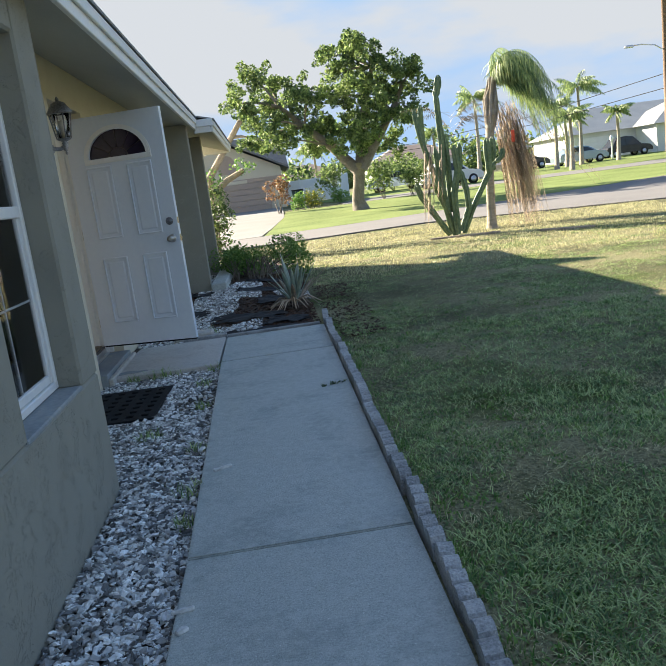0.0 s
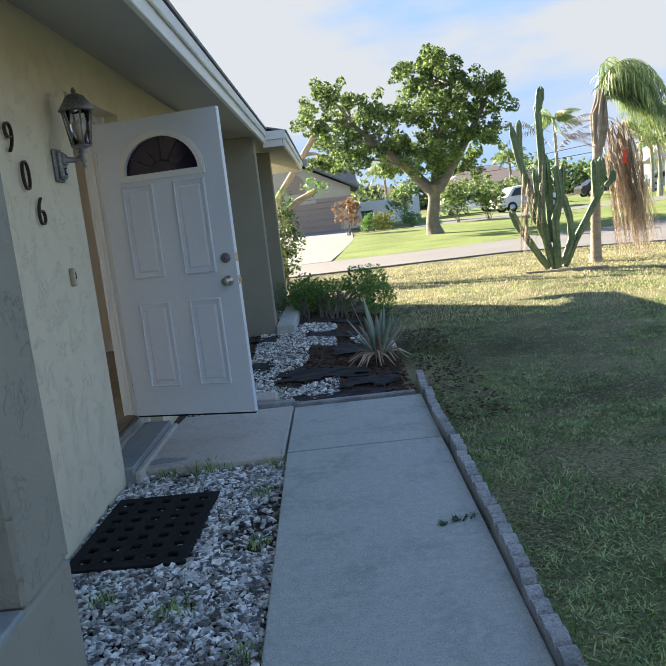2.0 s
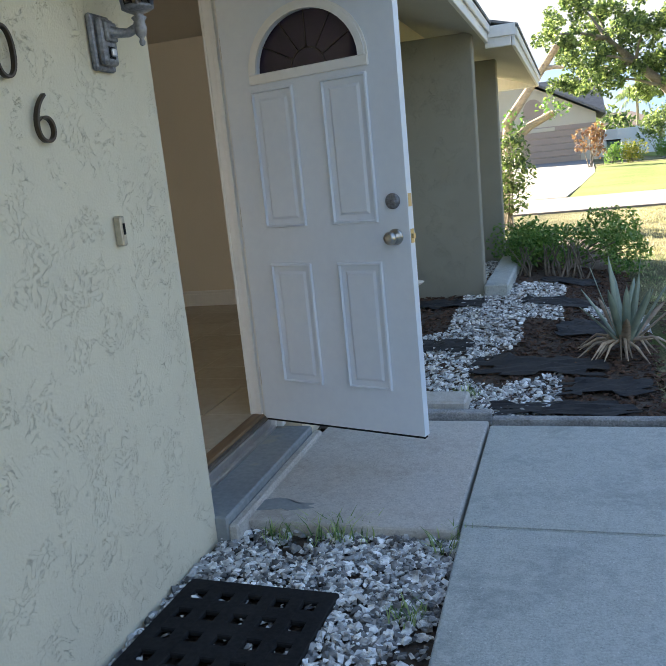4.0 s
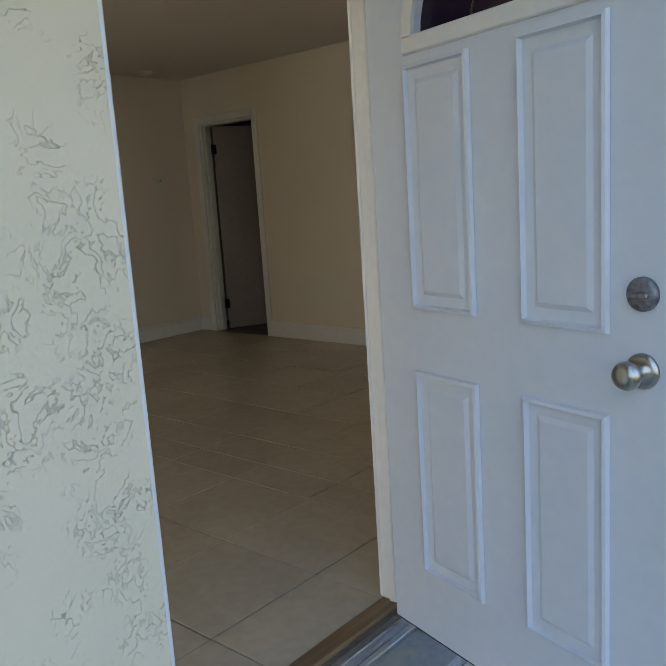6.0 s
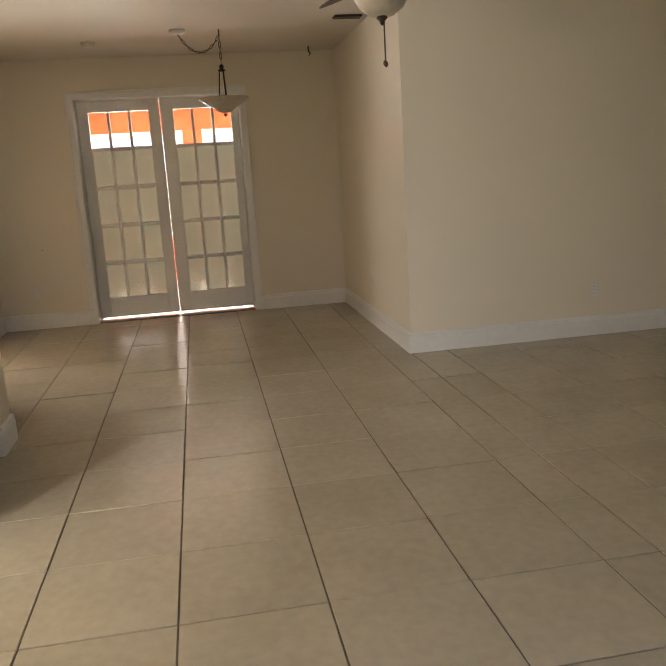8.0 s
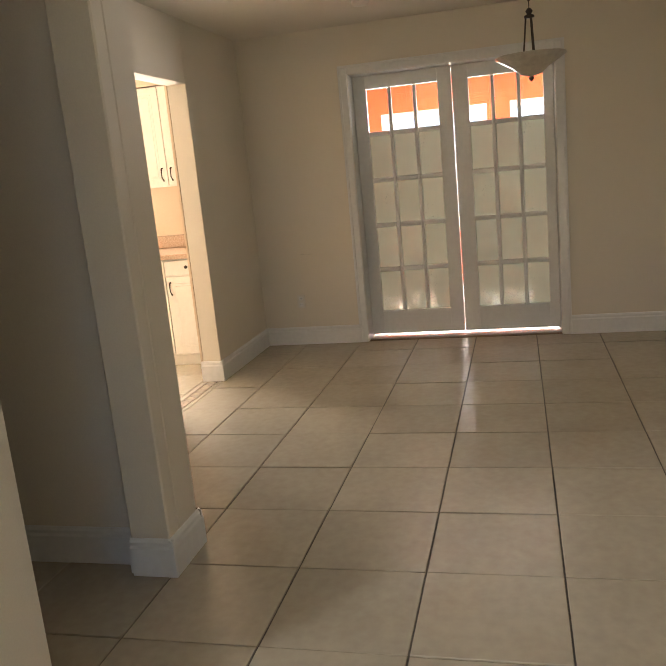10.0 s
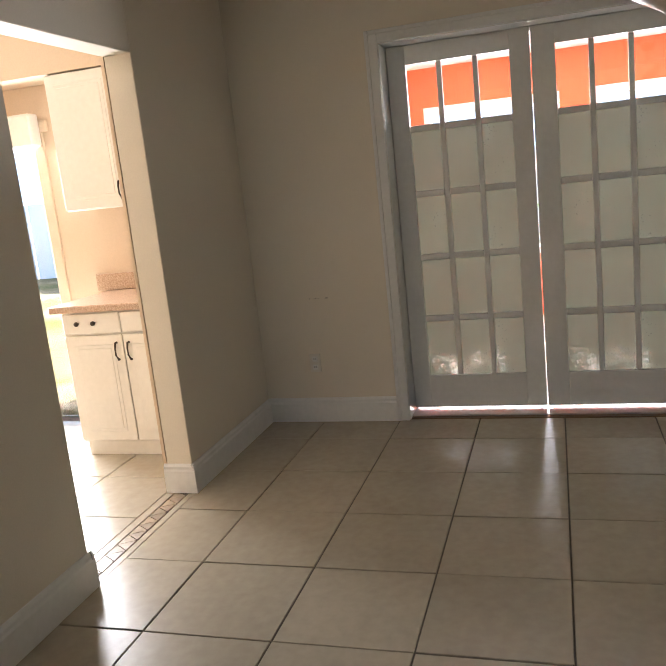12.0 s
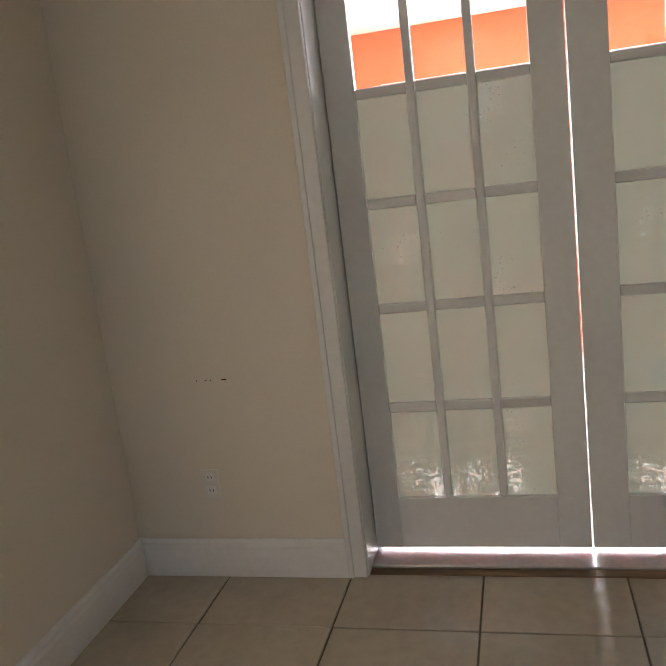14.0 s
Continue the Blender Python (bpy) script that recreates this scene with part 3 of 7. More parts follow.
for x1, y0, y1, z1 in ((0.76, -1.7, 12.78, 2.432), (0.985, 12.73, 17.9, 2.39)):
    for a, b in (((x1, z1), (-5.2, z1 + (x1 + 5.2) * rs)), ((-5.2, z1 + (x1 + 5.2) * rs), (-11.6, z1))):
        q = [bm.verts.new((a[0], y0, a[1])), bm.verts.new((a[0], y1, a[1])), bm.verts.new((b[0], y1, b[1])), bm.verts.new((b[0], y0, b[1]))]
        q2 = [bm.verts.new((v.co.x, v.co.y, v.co.z + 0.02)) for v in q]
        bm.faces.new(q2), bm.faces.new(q[::-1])
        for k in range(4):
            bm.faces.new((q[k], q[(k + 1) % 4], q2[(k + 1) % 4], q2[k]))
bmesh.ops.recalc_face_normals(bm, faces=bm.faces[:])
struct(finish("roof", bm, "shingle"), "grey shingle roof of the house")

# interior walls
struct(boxes("wall_thermostat", W, [(-5.25, -5.10, 9.845, 12.61, 0, 2.72)]), "beige painted living room wall")
struct(boxes("wall_dining_side", W, [(-7.58, -5.25, 9.845, 9.995, 0, 2.72)]), "beige painted dining wall")
struct(boxes("wall_hall_door", W, [(-5.10, -4.86, 12.46, 12.58, 0, 2.72), (-4.10, -0.15, 12.46, 12.58, 0, 2.72), (-4.86, -4.10, 12.46, 12.58, 2.215, 2.72)]), "beige painted wall with a doorway")
struct(boxes("wall_french", W, [(-7.73, -7.58, 6.255, 7.30, 0, 2.72), (-7.73, -7.58, 8.878, 9.995, 0, 2.72), (-7.73, -7.58, 7.30, 8.878, 2.30, 2.72)]), "beige painted wall around the french doors")
struct(boxes("wall_kitchen", W, [(-7.58, -6.49, 6.255, 6.395, 0, 2.72), (-5.585, -4.07, 6.255, 6.395, 0, 2.72), (-6.49, -5.585, 6.255, 6.395, 2.25, 2.72)], 0.004), "beige painted wall with a cased-free kitchen opening")
struct(boxes("wall_pier_near", W, [(-3.04, -2.79, 3.0, 7.262, 0, 2.72)], 0.006), "beige painted wall end")
struct(boxes("wall_pier_far", W, [(-4.06, -3.89, 3.0, 7.25, 0, 2.72), (-3.89, -3.81, 7.085, 7.25, 0, 2.72)], 0.006), "beige painted wall end")
struct(boxes("wall_closet_back", W, [(-3.89, -3.04, 4.2, 4.35, 0, 2.72)]), "painted back wall of the passage")
struct(boxes("wall_living_end", W, [(-2.79, 0.34, 2.85, 3.0, 0, 2.72)]), "painted end wall of the living room")
struct(boxes("wall_kitchen_back", "kitchen_wall", [(-7.73, -7.58, 5.07, 6.255, 0, 2.72), (-7.73, -7.58, 2.85, 3.9, 0, 2.72), (-7.73, -7.58, 3.9, 5.07, 2.09, 2.72), (-7.73, -4.06, 2.7, 2.85, 0, 2.72)]), "tan painted kitchen wall with a tall glazed opening")
struct(boxes("wall_kitchen_lining", "kitchen_wall", [(-7.58, -6.49, 6.235, 6.252, 0, 2.72), (-5.585, -4.075, 6.235, 6.252, 0, 2.72), (-4.09, -4.063, 2.85, 6.235, 0, 2.72)]), "tan painted kitchen side of the wall")
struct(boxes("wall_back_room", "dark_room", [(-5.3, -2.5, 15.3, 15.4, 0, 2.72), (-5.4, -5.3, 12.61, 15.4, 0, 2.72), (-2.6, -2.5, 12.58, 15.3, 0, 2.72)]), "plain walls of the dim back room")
struct(boxes("ceiling", "ceiling", [(-7.75, 0.34, 2.8, 15.4, 2.672, 2.73)]), "beige textured ceiling")
struct(boxes("floor", "grout", [(-7.74, -0.16, 2.8, 15.4, -0.08, FLOOR - 0.006), (-0.16, 0.34, 2.8, 5.6, -0.08, FLOOR - 0.006)]), "tiled floor with dark grout")

# baseboards
BP = [(0, 0), (0.018, 0), (0.018, 0.115), (0.013, 0.125), (0.013, 0.138), (0.006, 0.150), (0, 0.152)]
bm = bmesh.new()
F0 = FLOOR
for p0, p1, o in (((-5.10, 9.8285, F0), (-5.10, 12.46, F0), (1, 0, 0)), ((-7.58, 9.845, F0), (-5.0835, 9.845, F0), (0, -1, 0)),
                  ((-4.035, 12.46, F0), (-0.25, 12.46, F0), (0, -1, 0)), ((-5.0835, 12.46, F0), (-4.93, 12.46, F0), (0, -1, 0)),
                  ((-7.58, 6.395, F0), (-7.58, 7.228, F0), (1, 0, 0)), ((-7.58, 8.95, F0), (-7.58, 9.845, F0), (1, 0, 0)),
                  ((-7.58, 6.395, F0), (-6.4735, 6.395, F0), (0, 1, 0)), ((-5.6015, 6.395, F0), (-4.06, 6.395, F0), (0, 1, 0)),
                  ((-6.49, 6.24, F0), (-6.49, 6.4115, F0), (1, 0, 0)), ((-5.585, 6.24, F0), (-5.585, 6.4115, F0), (-1, 0, 0)),
                  ((-2.79, 3.0, F0), (-2.79, 7.279, F0), (1, 0, 0)), ((-3.0565, 7.262, F0), (-2.7735, 7.262, F0), (0, 1, 0)), ((-3.04, 4.35, F0), (-3.04, 7.279, F0), (-1, 0, 0)),
                  ((-4.0765, 7.25, F0), (-3.7935, 7.25, F0), (0, 1, 0)), ((-3.81, 7.085, F0), (-3.81, 7.267, F0), (1, 0, 0)), ((-3.89, 4.35, F0), (-3.89, 7.085, F0), (1, 0, 0)), ((-3.87, 7.085, F0), (-3.81, 7.085, F0), (0, -1, 0)),
                  ((-4.06, 6.395, F0), (-4.06, 7.267, F0), (-1, 0, 0)), ((-3.89, 4.35, F0), (-3.04, 4.35, F0), (0, 1, 0)),
                  ((-0.25, 5.62, F0), (-0.25, 8.11, F0), (-1, 0, 0)), ((-0.25, 9.24, F0), (-0.25, 12.46, F0), (-1, 0, 0))):
    sweep(bm, BP, p0, p1, o)
struct(finish("baseboard", bm, "white_trim"), "white painted moulded baseboards")

# ---- ground, road ----
def rise(y):
    return 0.012 * min(max(y - 32.0, 0.0), 45.0)


def in_bed(x, y):
    return -1.0 < x < 1.95 and -3 < y < 16.9


xs = sorted(set([-400, -200, -120, -80, -60, -45, -35, -28] + [round(-22 + 1.0 * k, 2) for k in range(21)] + [round(-1 + 0.5 * k, 2) for k in range(34)]
                + [17, 19, 22, 26, 31, 37, 45, 60, 80, 110, 160, 260, 400]))
ys = sorted(set([-400, -150, -60, -30, -15, -8] + [round(-5 + 0.5 * k, 2) for k in range(60)] + [26, 28, 30, 32, 34, 37, 40, 44, 48, 53, 58, 64, 70, 77, 90, 120, 180, 300, 600]))
verts = [(x, y, (-0.10 if in_bed(x, y) or (-12 < x < 0.4 and -2 < y < 17.5) else -0.025 + 0.012 * noise.noise((x * 0.8, y * 0.8, 0)) if abs(x) < 20 and y < 22 else -0.025) + rise(y)) for y in ys for x in xs]
nx = len(xs)
faces = [(j * nx + i, j * nx + i + 1, (j + 1) * nx + i + 1, (j + 1) * nx + i) for j in range(len(ys) - 1) for i in range(nx - 1)]
struct(cards("ground", "lawn", verts, faces), "patchy green and straw-coloured lawn")


def sheet(name, mat, near, far, lift, label, n=24):
    """A paved strip between two edge lines, laid over the ground."""
    bm = bmesh.new()

    def along(line, s):
        s *= len(line) - 1
        i = min(int(s), len(line) - 2)
        f = s - i
        return [line[i][k] * (1 - f) + line[i + 1][k] * f for k in (0, 1)]
    grid = []
    for a in range(n + 1):
        p, q = along(near, a / n), along(far, a / n)
        row = []
        for b in range(9):
            f = b / 8
            x, y = p[0] * (1 - f) + q[0] * f, p[1] * (1 - f) + q[1] * f
            row.append(bm.verts.new((x, y, rise(y) + lift)))
        grid.append(row)
    for a in range(n):
        for b in range(8):
            bm.faces.new((grid[a][b], grid[a + 1][b], grid[a + 1][b + 1], grid[a][b + 1]))
    bmesh.ops.recalc_face_normals(bm, faces=bm.faces[:])
    ext = bmesh.ops.extrude_face_region(bm, geom=bm.faces[:])
    for v in [g for g in ext["geom"] if isinstance(g, bmesh.types.BMVert)]:
        v.co.z -= 0.08
    bmesh.ops.recalc_face_normals(bm, faces=bm.faces[:])
    return struct(finish(name, bm, mat), label)


sheet("road", "asphalt", [(-80, 20.5), (-20, 21.8), (1.6, 22.3), (5.7, 22.6), (10.8, 19.6), (18, 14), (40, -2)],
      [(-80, 25), (-20, 26), (1.3, 26.6), (4.5, 27.0), (9, 28.2), (17, 31), (60, 42)], 0.012, "grey asphalt street", 42)
sheet("road_far", "asphalt", [(6, 46), (14, 46), (26, 44), (60, 40)], [(6, 51), (14, 51), (26, 50), (60, 48)], 0.012, "far side street")
sheet("driveway", "drive", [(-4.5, 26.2), (-3.6, 40), (-2.6, 56.6)], [(1.2, 26.7), (2.3, 40), (2.6, 56.6)], 0.016, "pale concrete driveway across the street")

sheet("far_verge", "lush", [(1.3, 26.7), (5, 27.2), (9, 28.4), (17, 31.2), (60, 42.3)], [(2.6, 46), (8, 45.9), (14, 45.8), (26, 43.8), (60, 42.6)], 0.008, "green lawn across the street")
sheet("far_yard", "lush", [(6, 51.1), (14, 51.1), (26, 50.1), (70, 48)], [(3, 72), (20, 76), (40, 78), (90, 80)], 0.008, "green yards beyond the side street")

# ---- front walk ----
walkway = struct(boxes("walkway", "soil", [(1.0, 1.92, -4, 9.42, -0.12, -0.045)]), "concrete front walk in cast slabs")


def walk_left(y):
    return 1.035 - 0.021 * max(0.0, min(y, 8.4) - 4.8)


for y0, y1 in ((-4.0, 1.265), (1.273, 4.772), (4.786, 8.285), (8.293, 9.385)):
    bm = bmesh.new()
    lo = [bm.verts.new((walk_left(y0), y0, -0.1)), bm.verts.new((1.915, y0, -0.1)), bm.verts.new((1.915, y1, -0.1)), bm.verts.new((walk_left(y1), y1, -0.1))]
    hi = [bm.verts.new((v.co.x, v.co.y, 0.0)) for v in lo]
    bm.faces.new(lo[::-1]), bm.faces.new(hi)
    for k in range(4):
        bm.faces.new((lo[k], lo[(k + 1) % 4], hi[(k + 1) % 4], hi[k]))
    bmesh.ops.bevel(bm, geom=[e for e in bm.edges if e.verts[0].co.z > -0.01 and e.verts[1].co.z > -0.01], offset=0.006, segments=2, affect='EDGES')
    finish("slab", bm, "concrete", walkway)

# porch slab with a rough patched front and a grey painted sill
bm = bmesh.new()
block(bm, 0.10, 0.945, 8.26, 9.47, -0.12, -0.004, 0.012, seg=2)
for v in bm.verts:
    if v.co.x < 0.2 and v.co.y < 8.5:
        v.co.x -= 0.10
struct(finish("porch_slab", bm, "slab"), "small concrete porch slab with patched stains")
bm = bmesh.new()
ring = [(0.17 + (0.13 + 0.05 * math.sin(k * 2.3)) * math.cos(k * 0.349), 8.40 + (0.05 + 0.02 * math.sin(k * 1.7)) * math.sin(k * 0.349)) for k in range(18)]
lo, hi = [bm.verts.new((x, y, -0.01)) for x, y in ring], [bm.verts.new((x, y, -0.001)) for x, y in ring]
bm.faces.new(hi), bm.faces.new(lo[::-1])
for k in range(18):
    bm.faces.new((lo[k], lo[(k + 1) % 18], hi[(k + 1) % 18], hi[k]))
struct(finish("slab_patch", bm, "sill_paint"), "grey mortar patch on the porch slab")
struct(boxes("door_sill", "sill_paint", [(-0.16, 0.055, 8.158, 9.214, -0.1, 0.052)], 0.008), "grey painted concrete door sill, chipped")
struct(boxes("sill_apron", "slab", [(0.055, 0.098, 8.158, 9.24, -0.1, 0.02)], 0.008), "worn concrete apron below the sill")
th = empty("threshold", pose(-0.2, 8.695, 0.052), "worn oak and aluminium door threshold", "threshold")
boxes("oak_strip", "oak", [(-0.05, 0.02, -0.494, 0.464, 0.0, 0.085)], 0.006, th)
boxes("metal_strip", "alu", [(0.02, 0.05, -0.494, 0.464, 0.0, 0.055), (0.05, 0.075, -0.494, 0.464, 0.0, 0.02)], 0.004, th)

# ---- front door ----
struct(boxes("door_frame", "white_trim", [(-0.25, -0.125, 9.160, 9.214, 0.06, 2.232), (-0.25, -0.125, 8.158, 8.216, 0.06, 2.232), (-0.25, -0.125, 8.216, 9.160, 2.186, 2.232),
       (-0.215, -0.19, 9.145, 9.160, 0.06, 2.186), (-0.215, -0.19, 8.216, 8.23, 0.06, 2.186),
       (-0.125, -0.09, 9.170, 9.214, 0.06, 2.232), (-0.125, -0.06, 8.158, 8.212, 0.06, 2.232), (-0.06, -0.038, 8.158, 8.2, 0.06, 2.232), (-0.038, -0.02, 8.158, 8.186, 0.06, 2.232),
       (-0.265, -0.25, 8.11, 8.195, FLOOR, 2.29), (-0.265, -0.25, 9.162, 9.24, FLOOR, 2.29), (-0.265, -0.25, 8.195, 9.162, 2.19, 2.29)], 0.003), "white painted door frame and stops")
DW, DH = 0.912, 2.03
dang = math.degrees(math.atan2(8.889 - 9.137, 0.747 + 0.135))
door = empty("front_door", pose(-0.135, 9.137, 0.138, 0, 0, dang), "open pale blue-white panelled entry door with arched window", "door")


def panel_face(bm, u0, u1, w0, w1, y, sgn):
    """A raised panel: moulded rim, sunk groove, bevelled field. sgn: which way it faces along y."""
    prof = [(0.0, 0.0), (0.003, 0.011), (0.011, 0.013), (0.015, -0.003), (0.026, -0.009), (0.052, 0.006)]
    rings = []
    for ins, out in prof:
        rings.append([bm.verts.new((u, y + sgn * out, w)) for u, w in ((u0 + ins, w0 + ins), (u1 - ins, w0 + ins), (u1 - ins, w1 - ins), (u0 + ins, w1 - ins))])
    for a, b in zip(rings, rings[1:]):
        for k in range(4):
            bm.faces.new((a[k], a[(k + 1) % 4], b[(k + 1) % 4], b[k]))
    bm.faces.new(rings[-1])
    bmesh.ops.recalc_face_normals(bm, faces=bm.faces[:])


# leaf: built as stiles and rails so that the arched light goes through it
cx, cr, cz = 0.466, 0.272, 1.665
bm = bmesh.new()
T0, T1 = 0.0, -0.044
N = 20
arc = [(cx - cr * math.cos(math.pi * k / N), cz + cr * 0.86 * math.sin(math.pi * k / N)) for k in range(N + 1)]
for yv, flip in ((T0, False), (T1, True)):
    def quad(pts):
        f = bm.faces.new([bm.verts.new((u, yv, w)) for u, w in (pts[::-1] if flip else pts)])
        return f
    quad([(0, 0), (DW, 0), (DW, cz), (0, cz)])
    quad([(0, cz), (cx - cr, cz), (cx - cr, DH), (0, DH)])
    quad([(cx + cr, cz), (DW, cz), (DW, DH), (cx + cr, DH)])
    for a, b in zip(arc, arc[1:]):
        quad([a, b, (b[0], DH), (a[0], DH)])
for a, b in zip(arc, arc[1:]):
    bm.faces.new([bm.verts.new((a[0], T0, a[1])), bm.verts.new((b[0], T0, b[1])), bm.verts.new((b[0], T1, b[1])), bm.verts.new((a[0], T1, a[1]))])
for a, b in (((0, 0), (DW, 0)), ((DW, 0), (DW, DH)), ((DW, DH), (0, DH)), ((0, DH), (0, 0)), ((cx - cr, cz), (cx + cr, cz))):
    bm.faces.new([bm.verts.new((a[0], T0, a[1])), bm.verts.new((b[0], T0, b[1])), bm.verts.new((b[0], T1, b[1])), bm.verts.new((a[0], T1, a[1]))])
bmesh.ops.remove_doubles(bm, verts=bm.verts[:], dist=0.0005)
bmesh.ops.recalc_face_normals(bm, faces=bm.faces[:])
finish("leaf", bm, "door_paint", door)
for u0, u1 in ((0.150, 0.388), (0.533, 0.768)):
    for w0, w1 in ((0.205, 0.80), (0.97, 1.60)):
        bm = bmesh.new()
        panel_face(bm, u0, u1, w0, w1, T1 - 0.001, -1)
        panel_face(bm, u0, u1, w0, w1, T0 + 0.001, 1)
        finish("panel", bm, "door_paint", door)
bm = bmesh.new()
for yv, s in ((T1, -1), (T0, 1)):
    for r0, r1, h in ((1.0, 1.12, 0.012), (1.12, 1.16, 0.007)):
        o = [(cx - cr * r1 * math.cos(math.pi * k / N), cz + cr * 0.86 * r1 * math.sin(math.pi * k / N)) for k in range(N + 1)]
        i = [(cx - cr * r0 * math.cos(math.pi * k / N), cz + cr * 0.86 * r0 * math.sin(math.pi * k / N)) for k in range(N + 1)]
        for k in range(N):
            q = [bm.verts.new((p[0], yv + s * h, p[1])) for p in (i[k], o[k], o[k + 1], i[k + 1])]
            bm.faces.new(q)
            for a, b in ((0, 3), (1, 2)):
                w = [bm.verts.new((q[j].co.x, yv - s * 0.004, q[j].co.z)) for j in (b, a)]
                bm.faces.new((q[a], q[b], w[0], w[1]))
    block(bm, cx - cr * 1.16, cx + cr * 1.16, yv - 0.010, yv + 0.010, cz - 0.042, cz + 0.002, 0.004)
bmesh.ops.recalc_face_normals(bm, faces=bm.faces[:])
finish("light_trim", bm, "white_trim", door)
bm = bmesh.new()
bm.faces.new([bm.verts.new((u, -0.022, w)) for u, w in arc])
finish("pane", bm, "fan_glass", door)
bm = bmesh.new()
for k in range(1, 6):
    a = math.pi * k / 6
    tube(bm, [(cx - 0.09 * math.cos(a), -0.024, cz + 0.08 * math.sin(a)), (cx - cr * math.cos(a), -0.024, cz + cr * 0.86 * math.sin(a))], 0.003, 6)
tube(bm, [(cx - 0.09 * math.cos(math.pi * k / 12), -0.024, cz + 0.08 * math.sin(math.pi * k / 12)) for k in range(13)], 0.003, 6)
finish("came", bm, "bronze", door)
bm = bmesh.new()
kx = DW - 0.068
face = Matrix.Translation((kx, T1, 0.905)) @ Matrix.Rotation(radians(90), 4, 'X')
lathe(bm, [(0.0, 0.0), (0.036, 0.0), (0.036, 0.006), (0.028, 0.011), (0.014, 0.014), (0.013, 0.032), (0.02, 0.036), (0.028, 0.047), (0.029, 0.058), (0.024, 0.068), (0.012, 0.072), (0.0, 0.072)], 28, face)
finish("knob", bm, "nickel", door)
bm = bmesh.new()
face = Matrix.Translation((kx, T1, 1.058)) @ Matrix.Rotation(radians(90), 4, 'X')
lathe(bm, [(0.0, 0.0), (0.034, 0.0), (0.034, 0.008), (0.029, 0.014), (0.0, 0.015)], 28, face)
block(bm, kx - 0.022, kx + 0.022, T1 - 0.026, T1 - 0.013, 1.052, 1.064, 0.003)
finish("deadbolt", bm, "lantern", door)
boxes("latch_plate", "brass", [(DW, DW + 0.002, -0.036, -0.008, 0.875, 0.935), (DW, DW + 0.002, -0.036, -0.008, 1.03, 1.085), (DW, DW + 0.012, -0.03, -0.014, 0.895, 0.915)], 0.0, door)
boxes("hinge", "nickel", [(-0.008, 0.003, -0.040, 0.004, z, z + 0.10) for z in (0.17, 0.98, 1.76)], 0.002, door)
boxes("door_sweep", "black", [(0.004, DW - 0.004, -0.036, -0.008, -0.014, 0.0)], 0.002, door)

# ---- things on the front wall ----
lan = empty("wall_lantern", pose(0, 7.885, 1.805), "weathered pewter coach lantern on the stucco wall", "lantern")
bm = bmesh.new()
block(bm, 0.0, 0.022, -0.085, 0.025, -0.085, 0.085, 0.010, seg=2)
block(bm, 0.020, 0.046, -0.072, 0.012, -0.070, 0.070, 0.014, seg=2)
block(bm, 0.044, 0.058, -0.060, 0.000, 0.000, 0.058, 0.006, seg=2)
finish("back_plate", bm, "lantern", lan)
boxes("socket_recess", "black", [(0.0445, 0.0475, -0.046, -0.012, -0.050, -0.014)], 0.001, lan)
boxes("sensor", "alu", [(0.047, 0.058, -0.040, -0.018, -0.044, -0.020)], 0.003, lan)
bm = bmesh.new()
tube(bm, [(0.05, -0.03, 0.03), (0.075, -0.02, 0.024), (0.10, -0.008, 0.022), (0.128, 0, 0.034), (0.14, 0, 0.055)], [0.019, 0.015, 0.014, 0.015, 0.017], 12)
lathe(bm, [(0.0, -0.022), (0.008, -0.018), (0.010, -0.008), (0.006, 0.0), (0.016, 0.012), (0.020, 0.03), (0.016, 0.05), (0.024, 0.062), (0.012, 0.07), (0.036, 0.08), (0.05, 0.087), (0.05, 0.095), (0.0, 0.095)], 18, pose(0.14, 0, 0.0))
finish("arm", bm, "lantern", lan)
bm = bmesh.new()
for k in range(6):
    a = math.pi * k / 3
    tube(bm, [(0.14 + 0.05 * math.cos(a), 0.05 * math.sin(a), 0.09), (0.14 + 0.078 * math.cos(a), 0.078 * math.sin(a), 0.27)], 0.005, 6)
lathe(bm, [(0.092, 0.268), (0.095, 0.278), (0.06, 0.325), (0.052, 0.34), (0.03, 0.352), (0.012, 0.358), (0.014, 0.37), (0.006, 0.385), (0.0, 0.39)], 6, pose(0.14, 0, 0))
finish("cage", bm, "lantern", lan)
bm = bmesh.new()
lathe(bm, [(0.044, 0.095), (0.07, 0.265)], 6, pose(0.14, 0, 0))
finish("pane", bm, "glass", lan)
bm = bmesh.new()
lathe(bm, [(0.0, 0.095), (0.014, 0.10), (0.014, 0.15), (0.028, 0.185), (0.026, 0.21), (0.0, 0.225)], 14, pose(0.14, 0, 0))
finish("bulb", bm, "frost", lan)


def numeral(ch, y, z, size):
    cu = bpy.data.curves.new("numeral", 'FONT')
    cu.body, cu.size, cu.extrude, cu.bevel_depth = ch, size, 0.006, 0.0015
    cu.offset = -0.007
    cu.align_x, cu.align_y = 'CENTER', 'CENTER'
    tmp = new("numeral", cu)
    me = bpy.data.meshes.new_from_object(tmp.evaluated_get(bpy.context.evaluated_depsgraph_get()))
    bpy.data.objects.remove(tmp)
    me.materials.clear()
    me.materials.append(M["bronze"])
    ob = new("house_number", me)
    ob.matrix_basis = Matrix.Translation((0.016, y, z)) @ Matrix.Rotation(radians(90), 4, 'Z') @ Matrix.Rotation(radians(90), 4, 'X')
    return tagged(ob, "dark metal house number " + ch + " on stucco", "house number", "house numbers by the door")


